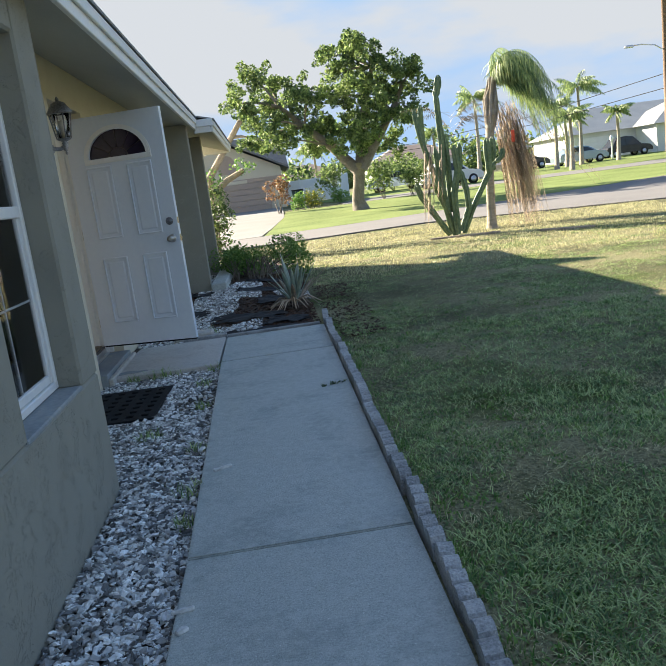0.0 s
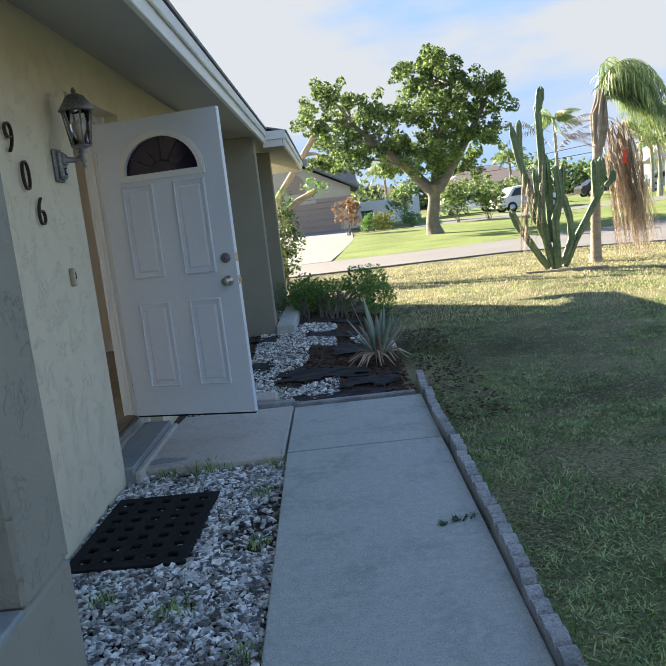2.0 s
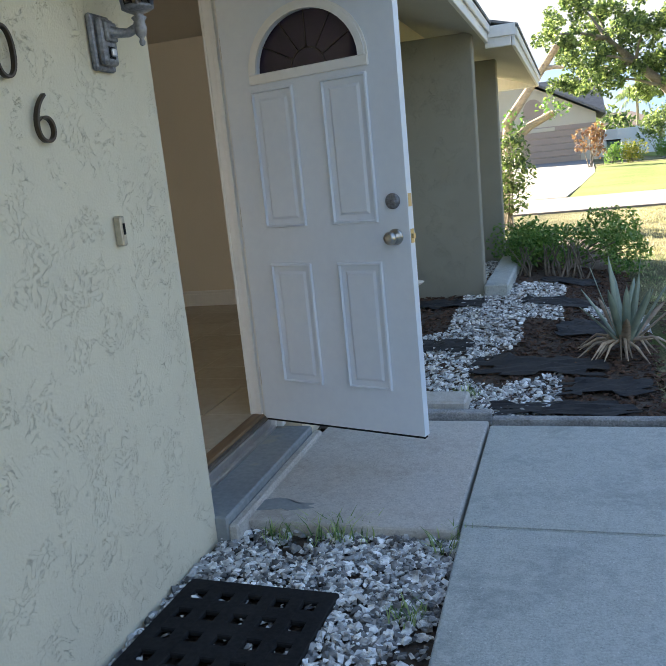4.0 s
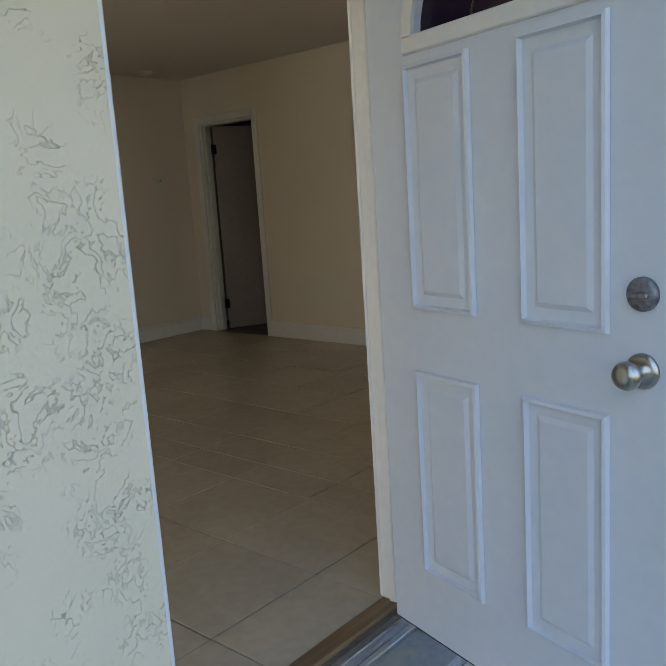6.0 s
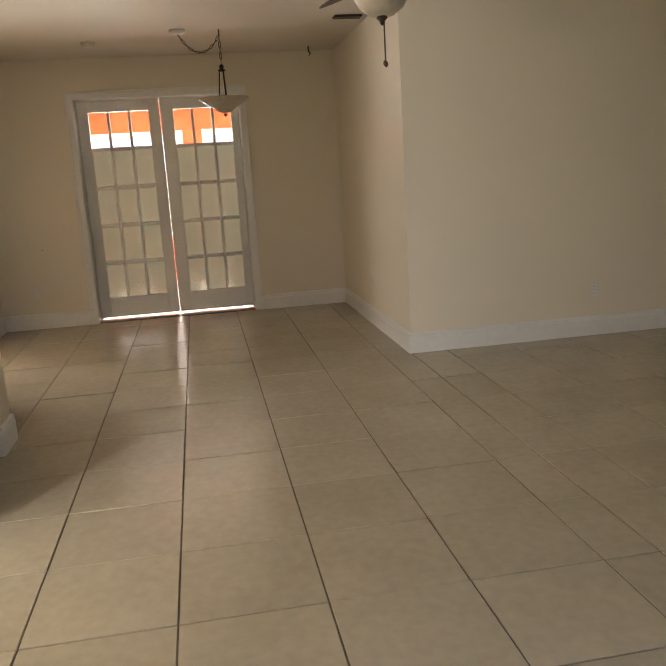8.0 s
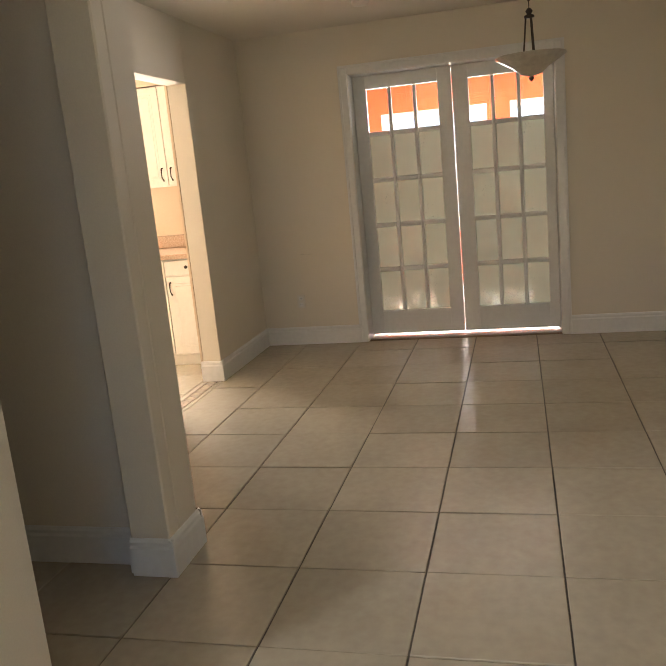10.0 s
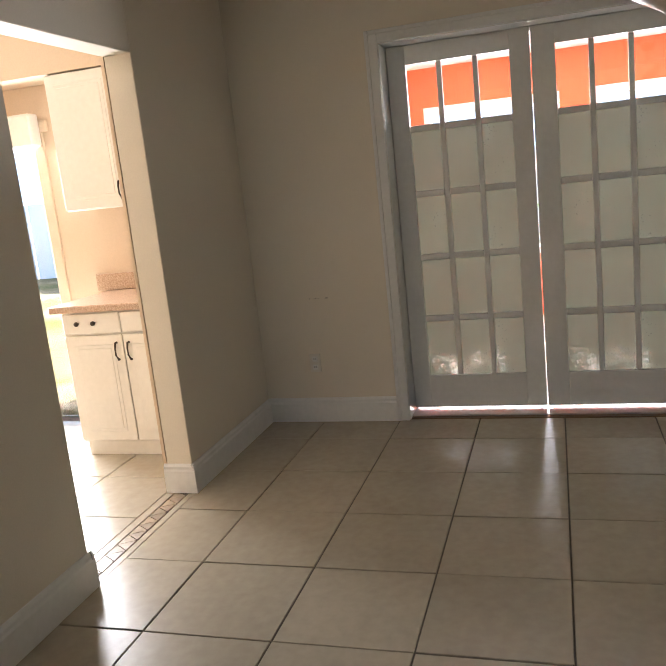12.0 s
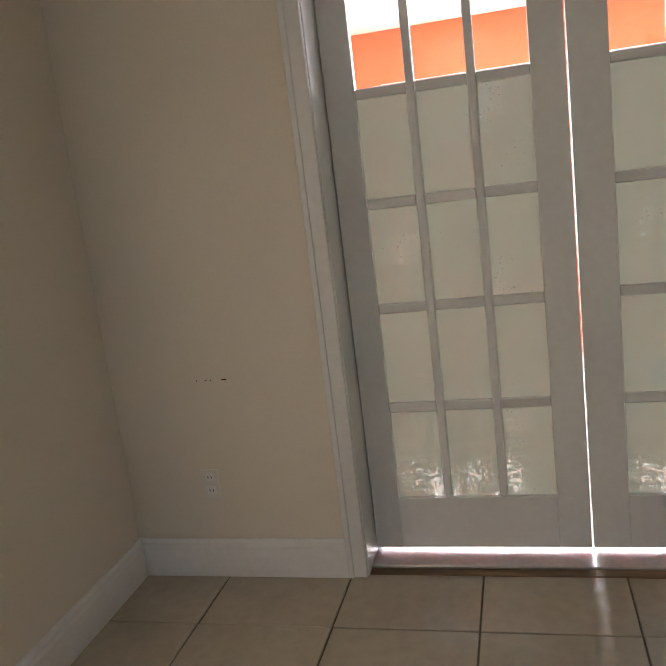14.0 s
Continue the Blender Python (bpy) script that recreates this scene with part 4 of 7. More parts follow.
numeral("9", 7.275, 1.885, 0.21)
numeral("0", 7.395, 1.725, 0.21)
numeral("6", 7.51, 1.562, 0.21)
bell = empty("doorbell", pose(0, 7.795, 1.228), "aged metal doorbell box on the stucco", "doorbell")
boxes("plate", "aged_metal", [(0.0, 0.030, -0.013, 0.013, -0.048, 0.048)], 0.005, bell)
boxes("button", "black", [(0.0295, 0.0325, -0.006, 0.006, -0.012, 0.024)], 0.002, bell)

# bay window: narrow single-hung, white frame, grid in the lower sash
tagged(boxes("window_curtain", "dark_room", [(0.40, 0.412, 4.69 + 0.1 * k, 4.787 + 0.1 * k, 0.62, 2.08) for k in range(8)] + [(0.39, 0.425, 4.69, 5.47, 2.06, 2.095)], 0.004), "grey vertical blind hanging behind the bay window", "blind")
wb = struct(boxes("window_1", "white_trim", [(0.445, 0.485, 5.442, 5.475, 0.585, 2.1), (0.445, 0.485, 4.678, 4.711, 0.585, 2.1), (0.445, 0.485, 4.711, 5.442, 0.585, 0.62), (0.445, 0.485, 4.711, 5.442, 2.06, 2.1),
            (0.45, 0.48, 4.711, 5.442, 1.35, 1.40)], 0.005), "white framed single-hung window in the bay")
boxes("lower_sash", "fascia", [(0.452, 0.474, 5.408, 5.440, 0.622, 1.35), (0.452, 0.474, 4.713, 4.745, 0.622, 1.35), (0.452, 0.474, 4.745, 5.408, 0.622, 0.66)], 0.004, wb)
boxes("sash_bar", "paver", [(0.459, 0.465, 5.075, 5.084, 0.66, 1.35), (0.459, 0.465, 4.745, 5.408, 0.995, 1.004)], 0.002, wb)
wg = boxes("pane", "glass", [(0.461, 0.463, 4.711, 5.442, 0.622, 2.06)], 0.0, wb)
wg.visible_shadow = False
struct(boxes("window_sill", "sill_paint", [(0.4, 0.588, 4.678, 5.475, 0.56, 0.582)], 0.006), "dark painted window sill")

# ---- french doors ----
fr_case = []
for a in ((-7.58, -7.565, 7.228, 7.298, FLOOR, 2.372), (-7.58, -7.565, 8.88, 8.95, FLOOR, 2.372), (-7.58, -7.565, 7.298, 8.88, 2.302, 2.372),
          (-7.565, -7.557, 7.228, 7.25, FLOOR, 2.372), (-7.565, -7.557, 8.928, 8.95, FLOOR, 2.372), (-7.565, -7.557, 7.25, 8.928, 2.35, 2.372)):
    fr_case.append(a)
struct(boxes("trim_french", "white_trim", fr_case + [(-7.86, -7.58, 7.285, 7.302, FLOOR, 2.318), (-7.86, -7.58, 8.876, 8.893, FLOOR, 2.318), (-7.86, -7.58, 7.302, 8.876, 2.298, 2.318), (-7.805, -7.787, 7.302, 7.322, FLOOR, 2.298), (-7.805, -7.787, 8.856, 8.876, FLOOR, 2.298), (-7.805, -7.787, 7.322, 8.856, 2.275, 2.298)], 0.003), "white casing and jambs of the french doors")
struct(boxes("wall_french_outer", "white_wall", [(-7.86, -7.73, 2.85, 3.9, -0.1, 2.9), (-7.86, -7.73, 5.07, 7.285, -0.1, 2.9), (-7.86, -7.73, 8.893, 14, -0.1, 2.9), (-7.86, -7.73, 7.285, 8.893, 2.318, 2.9), (-7.86, -7.73, 3.9, 5.07, 2.09, 2.9)]), "outer face of the rear wall")
struct(boxes("threshold_french", "alu", [(-7.79, -7.632, 7.302, 8.876, FLOOR - 0.004, FLOOR + 0.012)], 0.004), "bright aluminium threshold under the french doors")
struct(boxes("french_sill", "oak", [(-7.63, -7.585, 7.302, 8.876, FLOOR - 0.004, FLOOR + 0.006)], 0.004), "dark wooden sill under the french doors")
PR = [(2.19 - 0.3735 * k, 2.19 - 0.3735 * k - 0.337) for k in range(5)]


def french_leaf(y0, y1, sl, sr):
    d = empty("french_door", pose(-7.745, y0, 0.156), "white glazed french door, lower panes filmed over", "french door", "pair of french doors")
    w, h = y1 - y0, 2.296 - 0.156
    cw = (w - sl - sr - 0.06) / 3
    cols = [(sl + k * (cw + 0.03), sl + k * 0.03 + (k + 1) * cw) for k in range(3)]
    rows = [(t - 0.156, b - 0.156) for t, b in PR]
    items = [(-0.04, 0, 0, cols[0][0], 0, h), (-0.04, 0, cols[2][1], w, 0, h), (-0.04, 0, cols[0][0], cols[2][1], rows[0][0], h), (-0.04, 0, cols[0][0], cols[2][1], 0, rows[4][1])]
    boxes("stile_and_rail", "white_trim", items, 0.002, d)
    mun = [(-0.034, -0.006, cols[k][1], cols[k + 1][0], rows[4][1], rows[0][0]) for k in range(2)]
    for k in range(4):
        for c in cols:
            mun.append((-0.034, -0.006, c[0], c[1], rows[k + 1][0], rows[k][1]))
    boxes("glazing_bar", "white_trim", mun, 0.004, d)
    for r, (t, b) in enumerate(rows):
        for c in cols:
            g = boxes("pane", "glass" if r == 0 else "film", [(-0.022, -0.018, c[0] - 0.004, c[1] + 0.004, b - 0.004, t + 0.004)], 0.0, d)
            g.visible_shadow = r > 0
    return d


french_leaf(7.306, 8.0985, 0.104, 0.111)
french_leaf(8.1035, 8.872, 0.126, 0.075)

# ---- hall doorway with its ajar door ----
struct(boxes("trim_hall_door", "white_trim", [(-4.93, -4.86, 12.443, 12.46, FLOOR, 2.285), (-4.10, -4.035, 12.443, 12.46, FLOOR, 2.285), (-4.86, -4.10, 12.443, 12.46, 2.215, 2.285),
       (-4.86, -4.841, 12.46, 12.58, FLOOR, 2.215), (-4.119, -4.10, 12.46, 12.58, FLOOR, 2.215), (-4.841, -4.119, 12.46, 12.58, 2.196, 2.215), (-4.841, -4.825, 12.50, 12.53, FLOOR, 2.196)], 0.003), "white casing round the hall doorway")
hd = empty("hall_door", pose(-4.82, 12.585, FLOOR + 0.012, 0, 0, 62), "white flush interior door standing open", "door")
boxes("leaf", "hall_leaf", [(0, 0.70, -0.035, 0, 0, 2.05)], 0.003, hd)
boxes("hinge", "black", [(-0.03, 0.012, -0.075, -0.03, z, z + 0.09) for z in (0.22, 1.78)], 0.003, hd)
bm = bmesh.new()
lathe(bm, [(0, 0), (0.03, 0), (0.03, 0.008), (0.012, 0.012), (0.012, 0.03), (0.026, 0.045), (0.022, 0.06), (0, 0.065)], 18, Matrix.Translation((0.63, -0.035, 0.93)) @ Matrix.Rotation(radians(90), 4, 'X'))
finish("knob", bm, "bronze", hd)

# ---- ceiling fan ----
fan = empty("ceiling_fan", pose(-3.06, 9.21, 2.655), "dark bronze five-blade ceiling fan with frosted bowl", "ceiling fan")
bm = bmesh.new()
lathe(bm, [(0.0, 0.03), (0.07, 0.03), (0.068, -0.03), (0.03, -0.06), (0.014, -0.065), (0.014, -0.16), (0.06, -0.17), (0.125, -0.19), (0.135, -0.24), (0.125, -0.29), (0.08, -0.315), (0.045, -0.325), (0.042, -0.375), (0.08, -0.385), (0.075, -0.40), (0.0, -0.405)], 32)
finish("motor", bm, "bronze", fan)
bm = bmesh.new()
lathe(bm, [(0.134, -0.405), (0.136, -0.415), (0.124, -0.46), (0.092, -0.515), (0.05, -0.545), (0.0, -0.55)], 32)
finish("bowl", bm, "frost", fan)
bm = bmesh.new()
lathe(bm, [(0.02, -0.548), (0.024, -0.556), (0.012, -0.566), (0.008, -0.58), (0.0, -0.585)], 16)
finish("finial", bm, "bronze", fan)
bm = bmesh.new()
for dx, ln in ((0.0, 0.15), (0.014, 0.155)):
    tube(bm, [(dx, 0.006, -0.57), (dx, 0.006, -0.57 - ln)], 0.0018, 6)
    lathe(bm, [(0.0, 0.0), (0.008, -0.008), (0.009, -0.02), (0.0, -0.03)], 10, pose(dx, 0.006, -0.57 - ln))
finish("pull_chain", bm, "bronze", fan)
for k in range(5):
    a = 46 + 72 * k
    bm = bmesh.new()
    rows_ = [(0.13, 0.03), (0.20, 0.045), (0.22, 0.058), (0.54, 0.070), (0.60, 0.058), (0.615, 0.03)]
    top, bot = [], []
    for r, hw in rows_:
        for s in (-1, 1):
            z = -0.372 - s * hw * 0.34
            top.append(bm.verts.new((r, s * hw, z + 0.004)))
            bot.append(bm.verts.new((r, s * hw, z - 0.004)))
    for i in range(len(rows_) - 1):
        j = 2 * i
        bm.faces.new((top[j], top[j + 2], top[j + 3], top[j + 1]))
        bm.faces.new((bot[j], bot[j + 1], bot[j + 3], bot[j + 2]))
        for q in (0, 1):
            bm.faces.new((top[j + q], bot[j + q], bot[j + 2 + q], top[j + 2 + q]))
    bm.faces.new((top[0], top[1], bot[1], bot[0]))
    bm.faces.new((top[-2], bot[-2], bot[-1], top[-1]))
    bmesh.ops.recalc_face_normals(bm, faces=bm.faces[:])
    b = finish("blade", bm, "blade", fan)
    b.matrix_basis = pose(0, 0, 0, 0, 0, a)
    bm = bmesh.new()
    tube(bm, [(0.09, 0, -0.30), (0.13, 0, -0.362), (0.17, 0, -0.352), (0.22, 0, -0.345)], [0.014, 0.01, 0.012, 0.006], 8)
    lathe(bm, [(0.0, 0.0), (0.026, 0.002), (0.02, 0.012), (0.0, 0.014)], 12, pose(0.20, 0, -0.366))
    b = finish("blade_arm", bm, "bronze", fan)
    b.matrix_basis = pose(0, 0, 0, 0, 0, a)

# ---- swagged pendant lamp ----
pen = empty("pendant_lamp", pose(-6.35, 8.68, 2.672), "bronze pendant with swagged chain and pale glass bowl", "lamp")
bm = bmesh.new()
lathe(bm, [(0.065, 0.0), (0.065, -0.012), (0.05, -0.025), (0.0, -0.028)], 24, pose(0.0, -0.33, 0))
finish("canopy", bm, "white_trim", pen)
bm = bmesh.new()
tube(bm, [(0, 0, 0), (0, 0, -0.03), (0.012, 0, -0.045), (0, 0, -0.058)], 0.005, 8)
chain = []
for k in range(13):
    f = k / 12
    chain.append(Vector((0, -0.33 * (1 - f), -0.03 - 0.18 * 4 * f * (1 - f) * (0.75 + 0.0 * f) - 0.02 * f)))
path = chain + [Vector((0, 0, -0.05 - 0.045 * k)) for k in range(1, 6)]
for i, (a, b) in enumerate(zip(path, path[1:])):
    d = (b - a)
    c = (a + b) / 2
    q = d.to_track_quat('Z', 'Y').to_matrix().to_4x4()
    mm = Matrix.Translation(c) @ q @ Matrix.Rotation(radians(90 * (i % 2)), 4, 'Z')
    L2 = d.length * 0.62
    tube(bm, [mm @ Vector((0.009 * math.sin(2 * math.pi * k / 10), 0, L2 * math.cos(2 * math.pi * k / 10))) for k in range(11)], 0.003, 5)
finish("chain", bm, "bronze", pen)
bm = bmesh.new()
lathe(bm, [(0.0, -0.27), (0.012, -0.275), (0.022, -0.29), (0.012, -0.305), (0.03, -0.315), (0.03, -0.325), (0.0, -0.33)], 16)
for k in range(3):
    a = 2 * math.pi * k / 3 + 0.4
    tube(bm, [((0.02 + 0.022 * s) * math.cos(a), (0.02 + 0.022 * s) * math.sin(a), -0.32 - 0.24 * s) for s in (0, 0.3, 0.7, 1)], 0.0055, 8)
lathe(bm, [(0.0, -0.655), (0.014, -0.66), (0.018, -0.672), (0.006, -0.684), (0.0, -0.69)], 12)
finish("stem", bm, "bronze", pen)
bm = bmesh.new()
lathe(bm, [(0.205, -0.535), (0.208, -0.545), (0.16, -0.575), (0.10, -0.61), (0.06, -0.645), (0.0, -0.66)], 36)
lathe(bm, [(0.199, -0.540), (0.15, -0.575), (0.09, -0.608), (0.0, -0.64)], 36)
finish("bowl", bm, "frost", pen)

# ---- small fittings ----
def disc(name, x, y, r, label, cat):
    bm = bmesh.new()
    lathe(bm, [(0.0, 0.0), (r, 0.0), (r, -0.018), (r * 0.85, -0.034), (r * 0.4, -0.038), (0.0, -0.038)], 24)
    return tagged(finish(name, bm, "plastic", at=pose(x, y, 2.672)), label, cat)


disc("smoke_detector", -4.81, 11.84, 0.065, "white round smoke detector on the ceiling", "smoke detector")
disc("smoke_detector", -6.77, 7.6, 0.06, "white round smoke detector on the ceiling", "smoke detector")
tagged(boxes("ceiling_vent", "blade", [(-6.0, -5.9, 9.56, 9.78, 2.655, 2.672)], 0.003), "small dark ceiling vent grille", "vent")
bm = bmesh.new()
tube(bm, [(-7.32, 9.56, 2.672), (-7.32, 9.56, 2.63), (-7.31, 9.575, 2.60), (-7.32, 9.56, 2.58)], 0.007, 6)
tagged(finish("ceiling_hook", bm, "bronze"), "small dark metal ceiling hook", "hook")


def wall_plate(name, m, kind, label, cat):
    e = empty(name, m, label, cat)
    if kind == "thermostat":
        boxes("body", "plastic", [(-0.06, 0.06, 0.0, 0.012, -0.042, 0.042)], 0.004, e)
        boxes("wire_hole", "black", [(0.0, 0.016, 0.012, 0.014, -0.01, 0.006)], 0.0, e)
    else:
        boxes("plate", "plastic", [(-0.035, 0.035, 0.0, 0.006, -0.058, 0.058)], 0.003, e)
        if kind == "outlet":
            for z in (-0.042, 0.010):
                boxes("socket", "white_trim", [(-0.017, 0.017, 0.006, 0.008, z, z + 0.032)], 0.002, e)
                for x in (-0.008, 0.005):
                    boxes("slot", "black", [(x, x + 0.003, 0.008, 0.0085, z + 0.012, z + 0.023)], 0.0, e)
        elif kind == "switch":
            boxes("rocker", "white_trim", [(-0.017, 0.017, 0.006, 0.010, -0.034, 0.034)], 0.003, e)
    return e


wall_plate("thermostat", pose(-5.10, 12.1, 1.694, 0, 0, -90), "thermostat", "bare beige thermostat plate on the wall", "thermostat")
wall_plate("outlet", pose(-5.10, 11.306, 0.482, 0, 0, -90), "outlet", "white duplex outlet on the wall", "outlet")
wall_plate("outlet", pose(-7.58, 6.735, 0.506, 0, 0, -90), "outlet", "white duplex outlet on the wall", "outlet")
wall_plate("outlet", pose(-6.3, 9.845, 0.5, 0, 0, 180), "outlet", "white duplex outlet on the wall", "outlet")
wall_plate("light_switch", pose(-5.242, 6.395, 1.345, 0, 0, 0), "switch", "white rocker switch on the wall", "switch")
wall_plate("cable_plate", pose(-5.06, 6.395, 0.493, 0, 0, 0), "blank", "blank white wall plate with holes", "wall plate")
for dy, w in ((-0.05, 0.004), (-0.015, 0.006), (0.005, 0.004), (0.05, 0.018)):
    tagged(boxes("nail_hole", "black", [(-7.581, -7.5785, 6.79 + dy, 6.79 + dy + w, 0.905, 0.909)]), "small dark nail hole in the wall paint", "nail hole", "row of nail holes")

# ---- kitchen seen through the opening ----
def cab_door(bm, y0, y1, z0, z1, x):
    block(bm, x, x + 0.018, y0, y1, z0, z1, 0.003)
    for ins, o in ((0.055, 0.004), (0.075, 0.007)):
        block(bm, x + 0.0175, x + 0.018 + o, y0 + ins, y1 - ins, z0 + ins, z1 - ins, 0.003)


def pull(bm, x, y, z):
    tube(bm, [(x, y, z - 0.05), (x + 0.012, y + 0.004, z - 0.048), (x + 0.028, y, z - 0.02), (x + 0.028, y, z + 0.02), (x + 0.012, y - 0.004, z + 0.048), (x, y, z + 0.05)], [0.007, 0.007, 0.005, 0.005, 0.007, 0.007], 8)


base = empty("base_cabinet", pose(0, 0, FLOOR), "white raised-panel base cabinet with bronze pulls", "cabinet")
boxes("carcass", "cabinet", [(-7.575, -6.988, 5.42, 6.23, 0.09, 0.875), (-7.575, -7.0, 5.44, 6.23, 0.0, 0.09)], 0.003, base)
for y0, y1 in ((5.425, 5.80), (5.808, 6.18)):
    bm = bmesh.new()
    cab_door(bm, y0, y1, 0.10, 0.735, -6.988)
    finish("door", bm, "cabinet", base)
    bm = bmesh.new()
    block(bm, -6.988, -6.97, y0, y1, 0.745, 0.865, 0.004)
    finish("drawer", bm, "cabinet", base)
for y in (5.765, 5.845):
    bm = bmesh.new()
    pull(bm, -6.968, y, 0.64)
    finish("pull", bm, "bronze", base)
for y in (5.53, 5.64, 6.0):
    bm = bmesh.new()
    lathe(bm, [(0.006, 0.0), (0.006, 0.012), (0.014, 0.018), (0.012, 0.028), (0.0, 0.03)], 12, Matrix.Translation((-6.97, y, 0.81)) @ Matrix.Rotation(radians(90), 4, 'Y'))
    finish("knob", bm, "bronze", base)
ct = empty("countertop", pose(0, 0, FLOOR + 0.876), "brown speckled laminate countertop with backsplash", "countertop")
boxes("top", "counter", [(-7.575, -6.945, 5.36, 6.23, 0.0, 0.04)], 0.006, ct)
boxes("backsplash", "counter", [(-7.575, -7.555, 5.30, 6.23, 0.041, 0.15), (-7.555, -6.98, 6.21, 6.23, 0.041, 0.15)], 0.004, ct)
up = empty("wall_cabinet", pose(0, 0, 1.572), "white raised-panel wall cabinet with bronze pulls", "cabinet")
boxes("carcass", "cabinet", [(-7.575, -7.29, 5.36, 6.23, 0.0, 0.795)], 0.003, up)
for y0, y1 in ((5.365, 5.80), (5.808, 6.22)):
    bm = bmesh.new()
    cab_door(bm, y0, y1, 0.008, 0.787, -7.29)
    finish("door", bm, "cabinet", up)
for y in (5.765, 5.845):
    bm = bmesh.new()
    pull(bm, -7.268, y, 0.10)
    finish("pull", bm, "bronze", up)
struct(boxes("kitchen_soffit", "kitchen_wall", [(-7.575, -7.27, 2.86, 6.23, 2.372, 2.67)]), "tan soffit above the wall cabinets")
kd = struct(boxes("window_2", "kitchen_wall", [(-7.72, -7.56, 5.0, 5.075, FLOOR, 2.09), (-7.72, -7.56, 3.9, 3.97, FLOOR, 2.09), (-7.72, -7.56, 3.97, 5.0, 2.02, 2.09), (-7.58, -7.555, 3.85, 5.12, 2.09, 2.16)], 0.004), "tall glazed kitchen opening with tan frame")
g = boxes("pane", "glass", [(-7.66, -7.656, 3.97, 5.0, FLOOR + 0.03, 2.02)], 0.0, kd)
g.visible_shadow = False
struct(boxes("kitchen_valance", "cabinet", [(-7.55, -7.45, 3.9, 5.08, 2.0, 2.2)], 0.01), "pale window valance")

# ---- sunroom beyond the french doors ----
SX = -10.7
struct(boxes("wall_sunroom", "orange", [(SX - 0.15, SX, 5.9, 7.06, -0.1, 2.75), (SX - 0.15, SX, 8.24, 8.56, -0.1, 2.75), (SX - 0.15, SX, 9.86, 11.2, -0.1, 2.75),
       (SX - 0.15, SX, 7.06, 8.24, 2.14, 2.75), (SX - 0.15, SX, 8.56, 9.86, 2.14, 2.75), (SX - 0.15, SX, 7.06, 8.24, -0.1, 0.75), (SX - 0.15, SX, 8.56, 9.86, -0.1, 0.75),
       (SX, -7.86, 5.75, 5.9, -0.1, 2.75), (SX, -7.86, 11.2, 11.35, -0.1, 2.75)]), "bright orange sunroom walls with windows")
struct(boxes("sunroom_ceiling", "white_wall", [(SX - 0.3, -7.86, 5.7, 11.4, 2.53, 2.62)]), "white sunroom ceiling")
# white slab added so the gap under the doors shows as bright light
struct(boxes("sunroom_step", "white_trim", [(-8.1, -7.71, 7.302, 8.876, 0.0, FLOOR + 0.008)], 0.004), "white painted step outside the french doors")
struct(boxes("sunroom_floor", "drive", [(SX - 0.15, -7.86, 5.75, 11.35, -0.1, 0.115)]), "pale concrete sunroom floor")
for y0, y1, nm in ((7.06, 8.24, "window_3"), (8.56, 9.86, "window_4")):
    w = struct(boxes(nm, "white_trim", [(SX - 0.11, SX + 0.012, y0 - 0.03, y0 + 0.04, 0.72, 2.17), (SX - 0.11, SX + 0.012, y1 - 0.04, y1 + 0.03, 0.72, 2.17), (SX - 0.11, SX + 0.012, y0 + 0.04, y1 - 0.04, 2.10, 2.17), (SX - 0.11, SX + 0.012, y0 + 0.04, y1 - 0.04, 0.72, 0.79),
               (SX - 0.09, SX - 0.05, y0 + 0.04, y1 - 0.04, 1.47, 1.52)], 0.004), "white framed sunroom window")
    gg = boxes("pane", "glass", [(SX - 0.075, SX - 0.07, y0 + 0.04, y1 - 0.04, 0.79, 2.10)], 0.0, w)
    gg.visible_shadow = False

# ---- planting and loose things in front of the house ----
rng = random.Random(7)


def chips(name, mat, area, count, size, z, label, flat=0.55, avoid=None, kind="stuff"):
    """Loose angular chips scattered over an area (x0, x1, y0, y1)."""
    base = [(-1, -.6, -.5), (1, -.7, -.4), (.8, .9, -.5), (-.7, .8, -.45), (-.6, -.5, .6), (.7, -.4, .5), (.4, .6, .7), (-.5, .5, .55)]
    quads = [(0, 3, 2, 1), (4, 5, 6, 7), (0, 1, 5, 4), (1, 2, 6, 5), (2, 3, 7, 6), (3, 0, 4, 7)]
    V, Fc = [], []
    tries = 0
    while len(V) < count * 8 and tries < count * 4:
        tries += 1
        x, y = rng.uniform(area[0], area[1]), rng.uniform(area[2], area[3])
        if avoid and avoid(x, y):
            continue
        s = size * (0.45 + 1.15 * rng.random() ** 1.6)
        q = Euler((rng.uniform(-.5, .5), rng.uniform(-.5, .5), rng.uniform(0, 6.3))).to_matrix()
        sc = Vector((s * rng.uniform(.7, 1.2), s * rng.uniform(.5, .9), s * flat * rng.uniform(.7, 1.2)))
        o = len(V)
        zz = z(x, y) if callable(z) else z
        c = Vector((x, y, zz + rng.uniform(0.0, 0.012)))
        for b in base:
            p = Vector((b[0] * sc.x + rng.uniform(-.36, .36) * s, b[1] * sc.y + rng.uniform(-.33, .33) * s, b[2] * sc.z * rng.uniform(.6, 1.3)))
            V.append(tuple(c + q @ p))
        Fc += [tuple(o + i for i in f) for f in quads]
    ob = cards(name, mat, V, Fc)
    return tagged(ob, label, name.replace("_", " "), "", kind)


bed = boxes("bed_soil", "soil", [(0.0, 1.03, -3, 8.26, -0.14, -0.065)])
struct(bed, "dark soil of the gravel bed")


